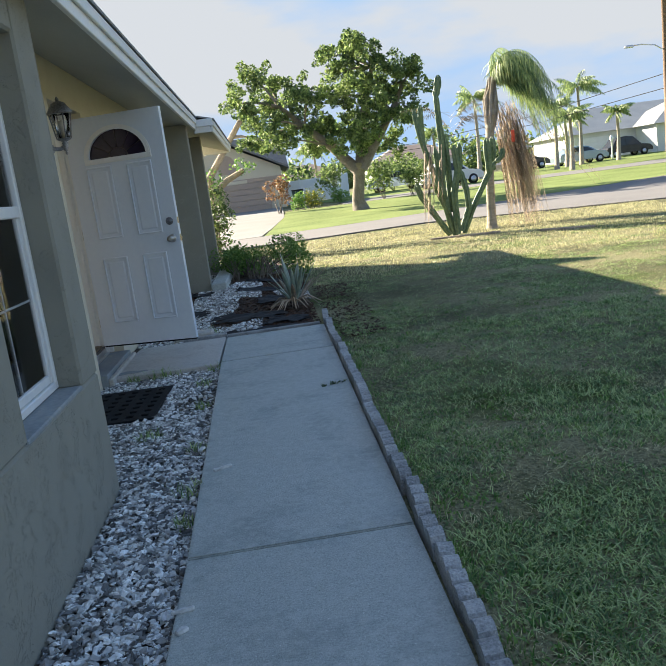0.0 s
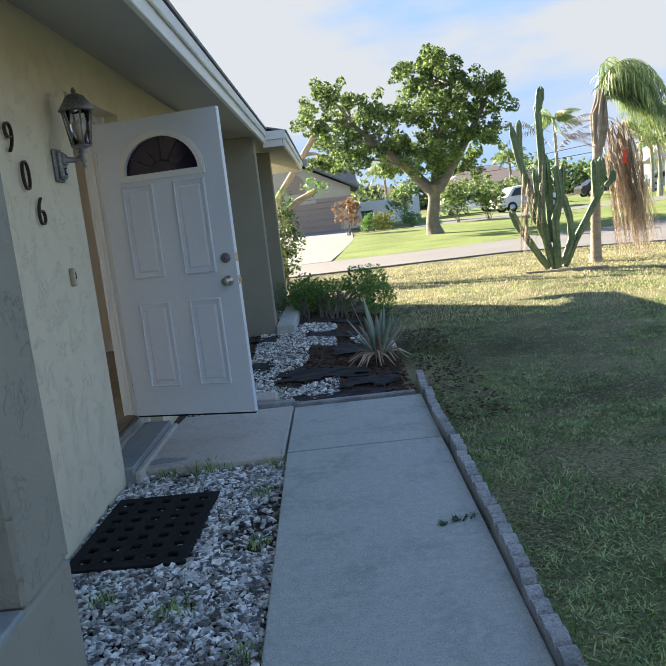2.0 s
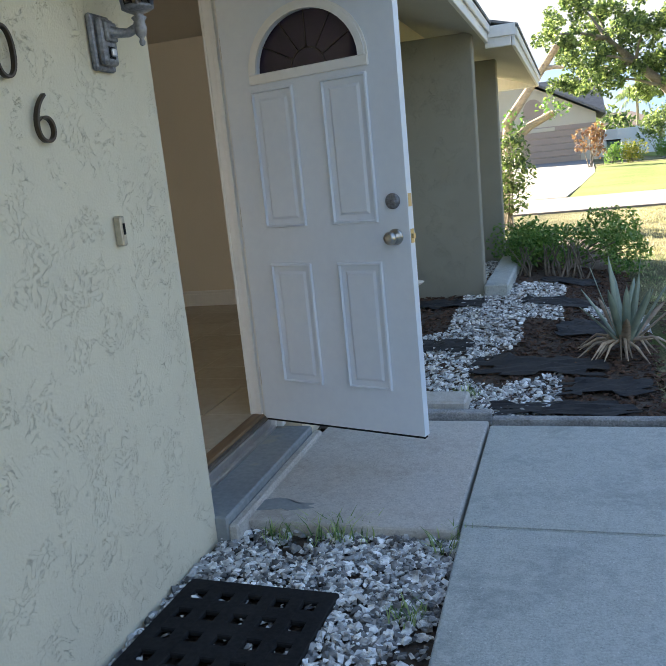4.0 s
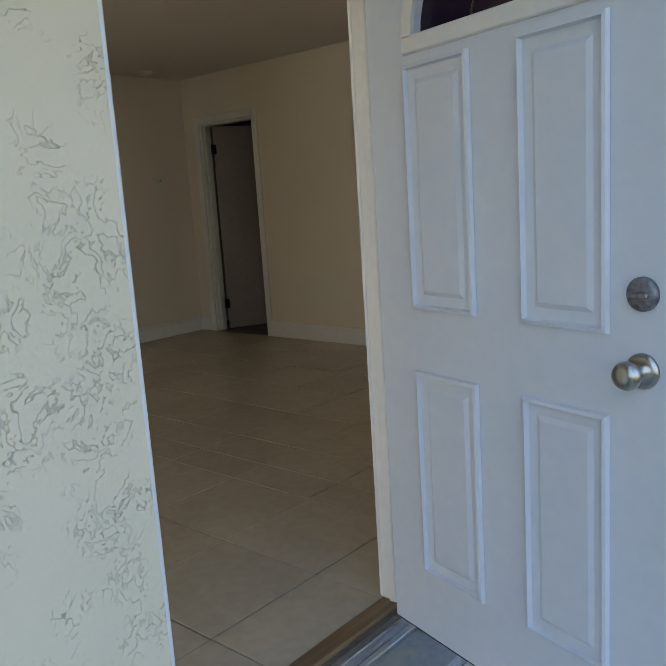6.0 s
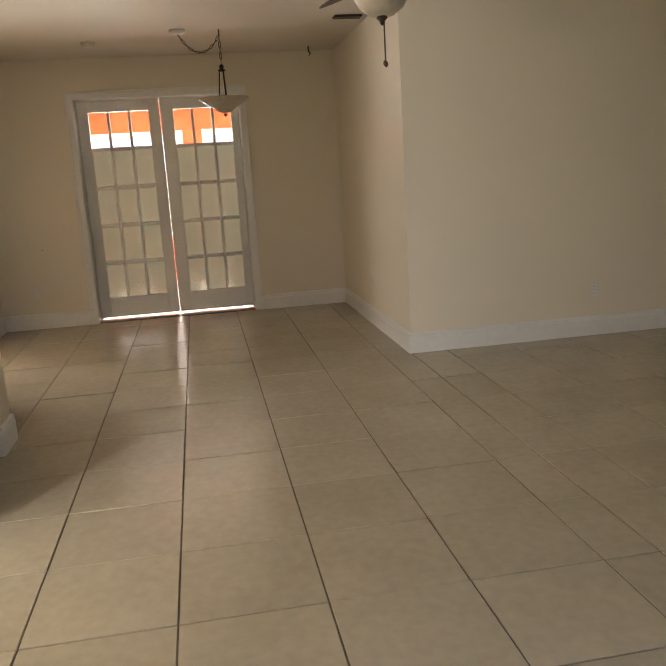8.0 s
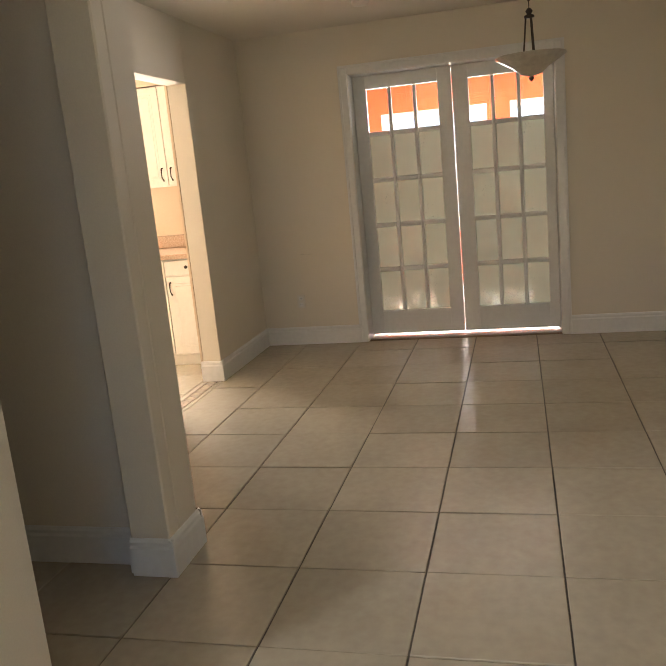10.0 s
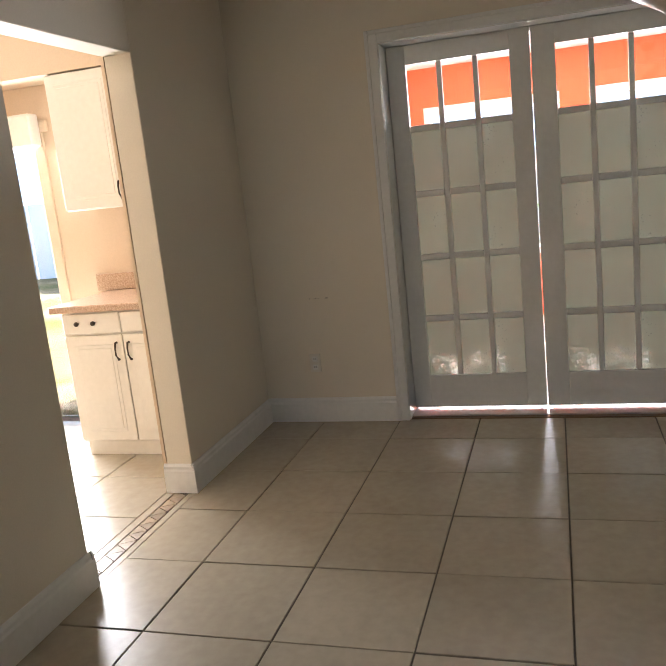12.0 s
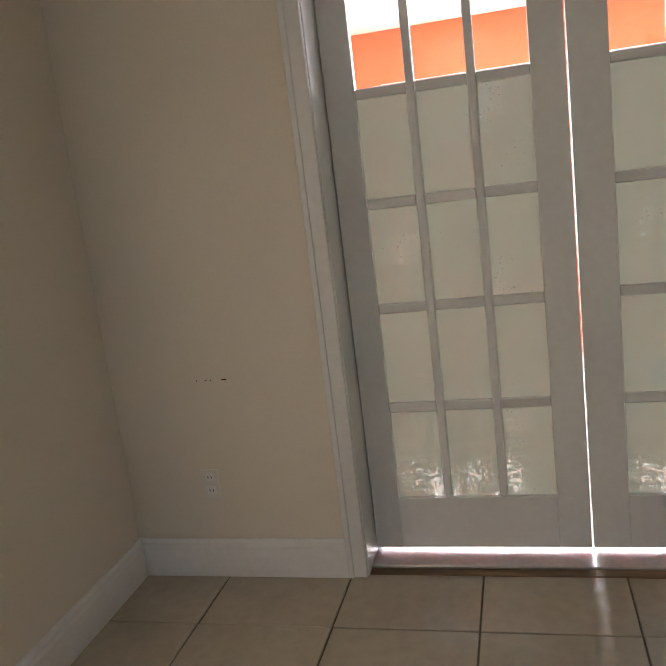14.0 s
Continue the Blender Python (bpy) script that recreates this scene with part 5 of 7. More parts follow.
def bed_z(x, y):
    """The bed mounds up towards the fin walls and falls to the lawn."""
    f = min(max((y - 9.6) / 2.7, 0.0), 1.0)
    side = min(max((1.95 - x) / 0.9, 0.0), 1.0)
    return -0.05 + 0.17 * f * f * (3 - 2 * f) * (0.25 + 0.75 * side)


bx = [round(0.0 + 0.13 * k, 3) for k in range(16)]
by = [round(9.44 + 0.15 * k, 3) for k in range(51)]
verts = [(x, y, bed_z(x, y) + 0.012 * noise.noise((x * 5, y * 5, 3)) - (0.10 if x in (bx[0], bx[-1]) and x > 1 or y == by[-1] else 0.0)) for y in by for x in bx]
faces = [(q * 16 + p, q * 16 + p + 1, (q + 1) * 16 + p + 1, (q + 1) * 16 + p) for q in range(50) for p in range(15)]
struct(cards("bed_mound", "soil", verts, faces), "dark mounded soil of the front bed")


def no_gravel(x, y):
    return x < (0.6 if y < 5.78 else 0.01) or x > walk_left(y) - 0.01 or (0.06 < x < 0.60 and 7.02 < y < 7.84 and rng.random() < 0.9) or noise.noise((x * 1.6, y * 1.6, 3.0)) < -0.42 and rng.random() < 0.75


chips("gravel", "stone", (0.0, 1.05, 1.5, 8.26), 16500, 0.0152, -0.052, "loose white and grey marble chips", avoid=no_gravel)
chips("dark_gravel", "dark_stone", (0.0, 1.05, 1.5, 8.26), 5200, 0.0155, -0.054, "grey stones among the marble chips", avoid=no_gravel)


def far_gravel(x, y):
    return noise.noise((x * 1.1, y * 0.9, 8.0)) < 0.02 + (0.3 if x > 1.3 else 0.25 if x < 0.45 and y > 10.2 else -0.2)


chips("bed_gravel", "stone", (0.02, 1.9, 9.6, 12.9), 7500, 0.0155, lambda x, y: bed_z(x, y) + 0.006, "marble chips scattered over the bed", avoid=far_gravel)
chips("bark_mulch", "mulch", (0.02, 1.9, 9.6, 14.0), 6500, 0.016, lambda x, y: bed_z(x, y) + 0.004, "dark wood mulch in the bed", flat=0.3, avoid=lambda x, y: not far_gravel(x, y) and rng.random() < 0.85)
chips("alcove_gravel", "stone", (0.02, 0.62, 12.52, 14.45), 1700, 0.0145, lambda x, y: bed_z(x, y) + 0.01, "marble chips between the fin walls")
chips("lawn_litter", "mulch", (1.98, 2.45, 8.6, 12.5), 900, 0.013, -0.012, "mulch spilled on the lawn edge", flat=0.3)

# torn weed fabric sheets
for x0, y0, w, d in ((0.95, 9.62, 0.75, 0.22), (0.75, 10.3, 0.8, 0.35), (0.3, 10.75, 0.4, 0.25), (1.25, 11.1, 0.5, 0.4), (0.1, 11.85, 0.55, 0.3), (0.95, 11.9, 0.6, 0.3), (1.1, 12.9, 0.5, 0.35), (1.3, 9.95, 0.5, 0.3)):
    bm = bmesh.new()
    g = []
    nn = 9
    for j in range(nn):
        row = []
        for i in range(nn):
            u, v = i / (nn - 1), j / (nn - 1)
            e = 0.12 * noise.noise((u * 4 + x0 * 9, v * 4 + y0 * 7, 2))
            row.append(bm.verts.new((x0 + w * (u + e), y0 + d * (v + e * 0.8), bed_z(x0 + w * u, y0 + d * v) + 0.018 + 0.04 * abs(noise.noise((u * 5 + x0 * 3, v * 5 + y0 * 3, 5))))))
        g.append(row)
    for j in range(nn - 1):
        for i in range(nn - 1):
            if (i in (0, nn - 2) or j in (0, nn - 2)) and noise.noise((i * 1.7 + x0, j * 1.9 + y0, 1)) > 0.12:
                continue
            bm.faces.new((g[j][i], g[j][i + 1], g[j + 1][i + 1], g[j + 1][i]))
    ext = bmesh.ops.extrude_face_region(bm, geom=bm.faces[:])
    for v in [q for q in ext["geom"] if isinstance(q, bmesh.types.BMVert)]:
        v.co.z -= 0.004
    bmesh.ops.recalc_face_normals(bm, faces=bm.faces[:])
    tagged(finish("weed_fabric", bm, "fabric"), "torn black weed fabric lying in the bed", "weed fabric", "torn fabric sheets")

# scalloped concrete edging along the walk
edging = struct(boxes("path_edging", "soil", [(1.922, 2.02, -3, 9.9, -0.14, -0.06)]), "scalloped grey concrete edging along the walk")


def edging_block(n_scallop=3, length=0.30):
    bm = bmesh.new()
    prof = [(0.0, -0.10)]
    for s in range(n_scallop):
        for k in range(6):
            a = math.pi * k / 5
            prof.append(((s + 0.5 - 0.46 * math.cos(a)) * length / n_scallop, 0.035 + 0.034 * math.sin(a)))
    prof.append((length - 0.003, -0.10))
    a = [bm.verts.new((0.0, p, z)) for p, z in prof]
    b = [bm.verts.new((0.055, p, z)) for p, z in prof]
    for k in range(len(prof)):
        j = (k + 1) % len(prof)
        bm.faces.new((a[k], a[j], b[j], b[k]))
    bm.faces.new(a[::-1]), bm.faces.new(b)
    bmesh.ops.recalc_face_normals(bm, faces=bm.faces[:])
    me = bpy.data.meshes.new("edging_block")
    bm.to_mesh(me)
    bm.free()
    me.materials.append(M["paver"])
    return me


eb = edging_block()
y = 0.6
k = 0
while y < 9.85:
    ob = new("edging_block", eb)
    ob.parent = edging
    ob.matrix_basis = pose(1.928 + 0.005 * math.sin(k * 1.9) + 0.007 * math.sin(k * 0.63), y, rng.uniform(-0.012, 0.008), rng.uniform(-1.5, 1.5), rng.uniform(-4, 4), rng.uniform(-2.5, 2.5))
    y += 0.302
    k += 1
ek = struct(boxes("bed_edging", "soil", [(0.0, 1.9, 9.43, 9.56, -0.14, -0.07)]), "low edging across the end of the walk")
boxes("edging_strip", "paver", [(0.96, 1.88, 9.45, 9.50, -0.12, 0.015)], 0.008, ek)
boxes("edging_strip", "paver", [(0.52, 0.95, 9.53, 9.59, -0.12, 0.02)], 0.008, ek)
tagged(boxes("paving_brick", "slab", [(0.42, 0.80, 9.66, 9.86, -0.05, 0.035)], 0.012), "loose concrete brick lying at the slab's edge", "brick")

# black rubber mat with square holes
bm = bmesh.new()
mw, md = 0.51, 0.79
nx_, ny_ = 5, 7
for i in range(nx_ + 1):
    block(bm, mw * i / nx_ - 0.026, mw * i / nx_ + 0.026, 0, md, 0, 0.02, 0.004)
for j in range(ny_ + 1):
    block(bm, -0.026, mw + 0.026, md * j / ny_ - 0.034, md * j / ny_ + 0.034, 0.001, 0.019, 0.004)
mat_ob = finish("rubber_mat", bm, "black", at=pose(0.05, 7.02, -0.045, 0, 0, -2))
tagged(mat_ob, "black rubber ring mat lying on the gravel", "mat")


def blades(name, mat, spots, count, h, spread, width, label, cat, kind="", lean=0.5, parent=None, zf=None):
    """Tufts of thin curved blades, each a tapering strip."""
    V, Fc = [], []
    for (x, y, z, s) in spots:
        for _ in range(count):
            a, r = rng.uniform(0, 6.283), spread * s * math.sqrt(rng.random())
            px, py = x + r * math.cos(a), y + r * math.sin(a)
            hh = h * s * rng.uniform(0.5, 1.2)
            b = rng.uniform(0, 6.283)
            ln = hh * lean * rng.uniform(0.2, 1.2)
            w = width * rng.uniform(0.7, 1.3)
            dx, dy = math.cos(b), math.sin(b)
            o = len(V)
            V += [(px - dy * w, py + dx * w, z), (px + dy * w, py - dx * w, z),
                  (px + dx * ln * .35 + dy * w * .7, py + dy * ln * .35 - dx * w * .7, z + hh * .6), (px + dx * ln * .35 - dy * w * .7, py + dy * ln * .35 + dx * w * .7, z + hh * .6),
                  (px + dx * ln, py + dy * ln, z + hh)]
            Fc += [(o, o + 1, o + 2, o + 3), (o + 3, o + 2, o + 4)]
    ob = cards(name, mat, V, Fc, parent)
    if parent is None:
        tagged(ob, label, cat, "", kind)
    return ob


# lawn: short matted grass with straw and bare patches
green, dry = [], []
for _ in range(17500):
    y = 2.2 + 14.5 * rng.random() ** 2.1
    x = 2.03 + (0.9 + 0.42 * (y - 1.5)) * rng.random()
    q = noise.noise((x * 1.3, y * 1.3, 11)) + 0.5 * noise.noise((x * 4.0, y * 4.0, 4)) - 0.025 * max(0, y - 7)
    if q < -0.33 and rng.random() < 0.8:
        continue
    (dry if q < -0.06 - 0.3 * rng.random() else green).append((x, y, -0.032, rng.uniform(0.6, 1.25)))
blades("lawn_grass", "grass", green, 19, 0.023, 0.08, 0.0033, "short matted green lawn grass", "grass", "stuff", 2.2)
blades("dry_lawn_grass", "straw", dry, 17, 0.018, 0.09, 0.0019, "straw-coloured dead grass in the lawn", "grass", "stuff", 2.2)
spots = []
for _ in range(1300):
    y = 2.2 + 8 * rng.random() ** 1.3
    spots.append((2.05 + (0.9 + 0.4 * (y - 1.5)) * rng.random(), y, -0.03, rng.uniform(0.7, 1.3)))
blades("lawn_weeds", "bush", spots, 14, 0.018, 0.055, 0.0055, "broad-leaved green weeds in the lawn", "weeds", "stuff", 1.6)
spots = []
for _ in range(3600):
    x, y = rng.uniform(2.0, 10.5), rng.uniform(12.5, 21.8)
    spots.append((x, y, -0.03, rng.uniform(0.6, 1.2)))
blades("street_grass", "straw", spots, 11, 0.045, 0.17, 0.0045, "dry straw-green grass by the street", "grass", "stuff", 1.1)
spots = [(rng.uniform(1.99, 2.05), rng.uniform(2.0, 9.8), -0.05, rng.uniform(0.7, 1.3)) for _ in range(160)]
blades("edge_grass", "bush", spots, 12, 0.06, 0.04, 0.0022, "green grass tufts along the edging", "grass", "stuff", 0.8)
weeds = [(0.93, 8.22, -0.05, 1.1), (0.86, 7.75, -0.05, 0.9), (0.9, 7.1, -0.05, 0.8), (0.42, 8.24, -0.05, 1.2), (0.25, 8.2, -0.05, 1.0), (0.62, 6.55, -0.05, 1.1), (0.97, 5.55, -0.05, 1.1), (0.99, 5.2, -0.05, 0.8), (0.94, 6.2, -0.05, 0.8), (0.3, 6.7, -0.05, 0.8), (0.55, 8.26, -0.05, 1.2), (0.75, 9.95, -0.04, 1.2)]
for w in weeds:
    blades("weed", "grass", [w], 46, 0.06, 0.075, 0.0032, "small green weed growing in the gravel", "weed", "", 1.2)

# twig and stone slivers on the walk, a small stake light by the wall
blades("fallen_twig", "dark_leaf", [(1.80, 7.03, 0.002, 1.0), (1.86, 7.05, 0.002, 0.8), (1.74, 7.0, 0.002, 0.7)], 16, 0.02, 0.03, 0.005, "green leafy twig lying on the walk", "twig", "", 2.4)
for x, y, turn, w, d in ((1.12, 5.71, 25, 0.05, 0.014), (1.06, 4.40, 10, 0.04, 0.013), (0.985, 6.05, 70, 0.03, 0.02), (1.07, 4.28, 40, 0.022, 0.018)):
    bm = bmesh.new()
    block(bm, -w, w, -d, d, 0.0, 0.014, 0.004)
    for v in bm.verts:
        v.co.y *= 1.0 - 0.55 * (v.co.x / w) ** 2 + 0.15 * math.sin(v.co.x * 90)
    tagged(finish("stone_sliver", bm, "stone", at=pose(x, y, 0.0, 0, 0, turn)), "pale flat stone sliver lying on the walk", "stone", "stray stones on the walk")
stake = empty("stake_light", pose(0.10, 11.88, 0.05), "small dark stake with a pale dish by the wall", "garden light")
bm = bmesh.new()
lathe(bm, [(0.0, 0.0), (0.028, 0.0), (0.03, 0.2), (0.026, 0.26), (0.0, 0.265)], 14)
finish("post", bm, "lantern", stake)
bm = bmesh.new()
lathe(bm, [(0.0, 0.262), (0.03, 0.27), (0.075, 0.295), (0.085, 0.305), (0.07, 0.312), (0.03, 0.316), (0.0, 0.317)], 20)
finish("dish", bm, "plastic", stake)

# agave at the bed's corner
ag = empty("agave", pose(1.69, 10.75, 0.0), "grey-green agave with dry lower leaves", "agave")
for i in range(17):
    a = i * 2.4 + rng.uniform(-.2, .2)
    tilt = 0.12 + 0.85 * (i / 17)
    ln = rng.uniform(0.42, 0.60)
    bm = bmesh.new()
    top = []
    for s in range(7):
        f = s / 6
        r = 0.03 + ln * f * math.sin(tilt)
        z = 0.05 + ln * f * math.cos(tilt) - 0.05 * f * f * (i / 17)
        w = 0.034 * (1 - f) ** 0.55 * (0.75 + 0.8 * f) if f < 1 else 0.0008
        row = [bm.verts.new((r, -w, z + 0.012 * (1 - f))), bm.verts.new((r, 0, z - 0.006)), bm.verts.new((r, w, z + 0.012 * (1 - f))), bm.verts.new((r - 0.004, 0, z + 0.006 * (1 - f)))]
        top.append(row)
    for p, q in zip(top, top[1:]):
        for k in range(4):
            bm.faces.new((p[k], p[(k + 1) % 4], q[(k + 1) % 4], q[k])).smooth = True
    bmesh.ops.recalc_face_normals(bm, faces=bm.faces[:])
    ob = finish("leaf", bm, "agave" if i < 13 else "dead", ag)
    ob.matrix_basis = pose(0, 0, 0, 0, 0, math.degrees(a))
bm = bmesh.new()
for i in range(26):
    a, r = rng.uniform(0, 6.28), rng.uniform(0.15, 0.34)
    tube(bm, [(0.05 * math.cos(a), 0.05 * math.sin(a), 0.10), (r * 0.6 * math.cos(a + .2), r * 0.6 * math.sin(a + .2), 0.10 + rng.uniform(-.03, .05)), (r * math.cos(a + .3), r * math.sin(a + .3), 0.01)], [0.012, 0.010, 0.003], 5)
finish("dry_leaves", bm, "dead", ag)


def leaf_cloud(centres, per, size, sq=(1, 1, 1)):
    """Leaves as small folded quads scattered in clumps of uneven density."""
    V, Fc = [], []
    for cx_, cy_, cz_, r in centres:
        for _ in range(int(per * r * r)):
            d = Vector((rng.gauss(0, 1), rng.gauss(0, 1), rng.gauss(0, 1)))
            d = d.normalized() * (r * (0.45 + 0.6 * rng.random() ** 0.6)) if d.length else d
            d *= 1.0 + 0.35 * noise.noise((d.x * 1.7 + cx_, d.y * 1.7 + cy_, d.z * 1.7))
            p = Vector((cx_ + d.x * sq[0], cy_ + d.y * sq[1], cz_ + d.z * sq[2]))
            q = Euler((rng.uniform(-1.1, 1.1), rng.uniform(-1.1, 1.1), rng.uniform(0, 6.3))).to_matrix()
            s = size * rng.uniform(0.6, 1.4)
            o = len(V)
            for u, v, w in ((-0.5, 0, 0), (0, -0.28, 0.08), (0.5, 0, 0), (0, 0.28, 0.08)):
                V.append(tuple(p + q @ Vector((u * s, v * s, w * s))))
            Fc += [(o, o + 1, o + 2), (o, o + 2, o + 3)]
    return V, Fc


def bushy(name, mat, x, y, z, centres, per, size, stems, label, cat="bush", group="", stem_mat="bark"):
    e = empty(name, pose(x, y, z), label, cat, group)
    V, Fc = leaf_cloud(centres, per, size)
    tagged(cards("foliage", mat, V, Fc, e), kind="stuff")
    bm = bmesh.new()
    for i in range(stems):
        c = centres[i % len(centres)]
        tube(bm, [(rng.uniform(-.08, .08), rng.uniform(-.08, .08), 0), (c[0] * .5, c[1] * .5, c[2] * .55), (c[0], c[1], c[2])], [0.02, 0.013, 0.005], 6)
    finish("stem", bm, stem_mat, e)
    return e


# low spreading shrub with bare grey stems past the kerb
sh = bushy("spreading_shrub", "bush", 1.2, 13.9, 0.06, [(rng.uniform(-0.62, 0.75), rng.uniform(-0.5, 0.6), rng.uniform(0.16, 0.42), 0.22) for _ in range(17)], 9000, 0.042, 12, "low green spreading shrub with bare grey stems")
bm = bmesh.new()
for i in range(26):
    a = rng.uniform(-0.45, 0.3)
    tube(bm, [(a, -0.5 + rng.uniform(-.1, .1), 0.0), (a + rng.uniform(-.08, .08), -0.6, 0.17), (a + rng.uniform(-.12, .12), -0.55 + rng.uniform(-.1, .1), 0.36)], [0.012, 0.009, 0.004], 5)
finish("bare_stem", bm, "bark", sh)
bushy("wall_shrub", "dark_leaf", 0.32, 19.4, -0.05, [(0.0, 0, 0.6, 0.3), (0.1, 0, 1.0, 0.32), (0.05, 0, 1.4, 0.3)], 4200, 0.085, 6, "dark green shrub beside the house corner")
cut = empty("cut_tree", pose(0.2, 20.2, -0.05), "pale cut-back tree with lopped bare limbs", "tree")
bm = bmesh.new()
tube(bm, [(0, 0, 0), (0.05, 0, 1.0), (0.1, 0, 1.9), (0.55, 0, 2.5), (1.0, 0, 3.1)], [0.12, 0.10, 0.09, 0.075, 0.06], 10)
tube(bm, [(0.1, 0, 1.5), (0.5, 0, 1.8), (0.9, 0, 1.98)], [0.08, 0.07, 0.06], 10)
tube(bm, [(0.75, 0, 2.75), (0.95, 0, 2.75), (1.1, 0, 2.72)], [0.05, 0.035, 0.02], 8)
finish("trunk", bm, "palm_bark", cut)
V, Fc = leaf_cloud([(0.85, 0, 2.1, 0.2), (0.2, -0.1, 1.9, 0.22), (1.1, 0, 2.05, 0.14)], 1500, 0.09)
tagged(cards("foliage", "bush", V, Fc, cut), kind="stuff")

# ---- the big tree over the street ----
tr = empty("shade_tree", pose(5.7, 37.0, 0.04), "large spreading green shade tree across the street", "tree")
CL = [(-4.0, 6.4), (-3.3, 6.1), (-4.8, 5.2), (-4.2, 4.8), (-3.3, 5.2), (-3.6, 4.3), (-2.7, 4.7), (-2.1, 5.7), (-1.8, 5.1), (-2.3, 4.1), (-4.2, 3.8), (-3.2, 3.5), (-0.4, 7.0), (0.2, 7.2), (0.7, 6.9), (-0.2, 6.1), (0.6, 6.0), (1.3, 6.4), (2.0, 6.1), (-0.4, 5.3), (0.3, 5.2), (1.1, 5.5), (0.2, 4.3), (0.9, 4.4), (-0.8, 3.8), (-0.2, 3.5), (0.6, 3.5), (1.6, 4.6), (2.2, 5.3), (1.8, 3.8), (2.7, 4.6), (-1.5, 3.2), (-0.6, 2.9), (1.1, 3.0), (2.1, 2.9), (2.9, 5.7), (2.8, 3.9), (-1.7, 4.1)]
bm = bmesh.new()
tube(bm, [(0.1, 0, -0.1), (0.0, 0, 0.5), (0.15, 0, 1.4), (0.25, 0, 2.1)], [0.44, 0.28, 0.255, 0.28], 14)
forks = {"l": [(0.15, 0, 1.8), (-0.9, 0.2, 3.0), (-2.0, 0.1, 4.0), (-3.0, 0, 5.0)], "m": [(0.3, 0, 1.9), (0.5, 0.3, 3.4), (0.9, 0, 4.9), (1.3, -0.2, 6.2)], "r": [(0.35, 0, 1.9), (1.2, -0.3, 3.1), (2.0, 0, 4.2), (2.7, 0.2, 5.4)]}
for k, pts in forks.items():
    tube(bm, pts, [0.27, 0.2, 0.14, 0.08], 10)
for i, (dx, dz) in enumerate(CL):
    best = min((p for pts in forks.values() for p in pts[1:]), key=lambda p: (p[0] - dx) ** 2 + (p[2] - dz) ** 2 + (4 if p[2] > dz + 0.3 else 0))
    yy = 1.6 * math.sin(i * 2.1)
    tube(bm, [best, ((best[0] + dx) / 2, yy * 0.5, (best[2] + dz) / 2 + 0.1), (dx, yy, dz)], [0.075, 0.045, 0.018], 6)
finish("trunk", bm, "bark", tr)
cc = []
for i, (dx, dz) in enumerate(CL):
    yy = 1.6 * math.sin(i * 2.1)
    for _ in range(17):
        cc.append((dx + rng.gauss(0, .42), yy + rng.uniform(-1.1, 1.1), dz + rng.gauss(0, .30), rng.uniform(0.10, 0.31)))
V, Fc = leaf_cloud(cc, 1500, 0.15)
tagged(cards("foliage", "leaf", V, Fc, tr), kind="stuff")


# ---- palms ----
def frond(V, Fc, base, direction, length, droop, wind, leaflets=34, ll=0.42, w=0.016):
    """One pinnate frond: a curved rachis with drooping leaflets blown to one side."""
    d = Vector(direction).normalized()
    p = Vector(base)
    step = length / leaflets
    side = d.cross(Vector((0, 0, 1)))
    side = side.normalized() if side.length > 0.05 else Vector((0, 1, 0))
    for i in range(leaflets):
        f = i / leaflets
        d = (d + Vector((wind[0] * 0.055, wind[1] * 0.055, -droop * 0.055))).normalized()
        q = p + d * step
        o = len(V)
        u = side * 0.012 * (1 - f)
        V.extend([tuple(p - u), tuple(p + u), tuple(q + u * .9), tuple(q - u * .9)])
        Fc.append((o, o + 1, o + 2, o + 3))
        if f > 0.1:
            L_ = ll * math.sin(math.pi * min(1, 0.18 + f * 0.8)) * rng.uniform(0.8, 1.15)
            for s in (-1, 1):
                e = (side * s * rng.uniform(0.4, 0.8) + d * 0.6 + Vector((wind[0] * .6, wind[1] * .6, -droop * rng.uniform(0.4, 1.0)))).normalized()
                mid = q + e * L_ * 0.5
                e2 = (e + Vector((wind[0] * .25, wind[1] * .25, -0.5 * droop))).normalized()
                tip = mid + e2 * L_ * 0.5
                n_ = e.cross(d).normalized() * 0.0 + d * w
                o = len(V)
                V.extend([tuple(q - n_), tuple(q + n_), tuple(mid + n_), tuple(mid - n_), tuple(tip)])
                Fc.extend([(o, o + 1, o + 2, o + 3), (o + 3, o + 2, o + 4)])
        p = q


pm = empty("wind_blown_palm", pose(6.22, 18.0, -0.03), "wind-bent palm with a hanging skirt of dead fronds", "palm")
bm = bmesh.new()
tube(bm, [(0.0, 0, 0), (0.0, 0, 0.1), (0.02, 0, 0.6), (0.05, 0, 1.2), (0.13, 0, 2.0), (0.2, 0, 2.5), (0.26, 0, 3.1)], [0.15, 0.105, 0.09, 0.085, 0.09, 0.11, 0.05], 14)
for k in range(22):
    z = 0.12 + k * 0.09
    lathe(bm, [(0.078, z), (0.09, z + 0.01), (0.078, z + 0.02)], 14, pose(0.0325 * z * z, 0, 0))
for k in range(14):
    a = k * 0.9
    tube(bm, [(0.15 + 0.09 * math.cos(a), 0.09 * math.sin(a), 2.08 + 0.02 * k), (0.2 + 0.13 * math.cos(a), 0.13 * math.sin(a), 2.45 + 0.02 * k), (0.26 + 0.07 * math.cos(a), 0.07 * math.sin(a), 2.9 + 0.03 * ((k * 5) % 9))], [0.018, 0.035, 0.008], 6)
finish("trunk", bm, "palm_bark", pm)
V, Fc = [], []
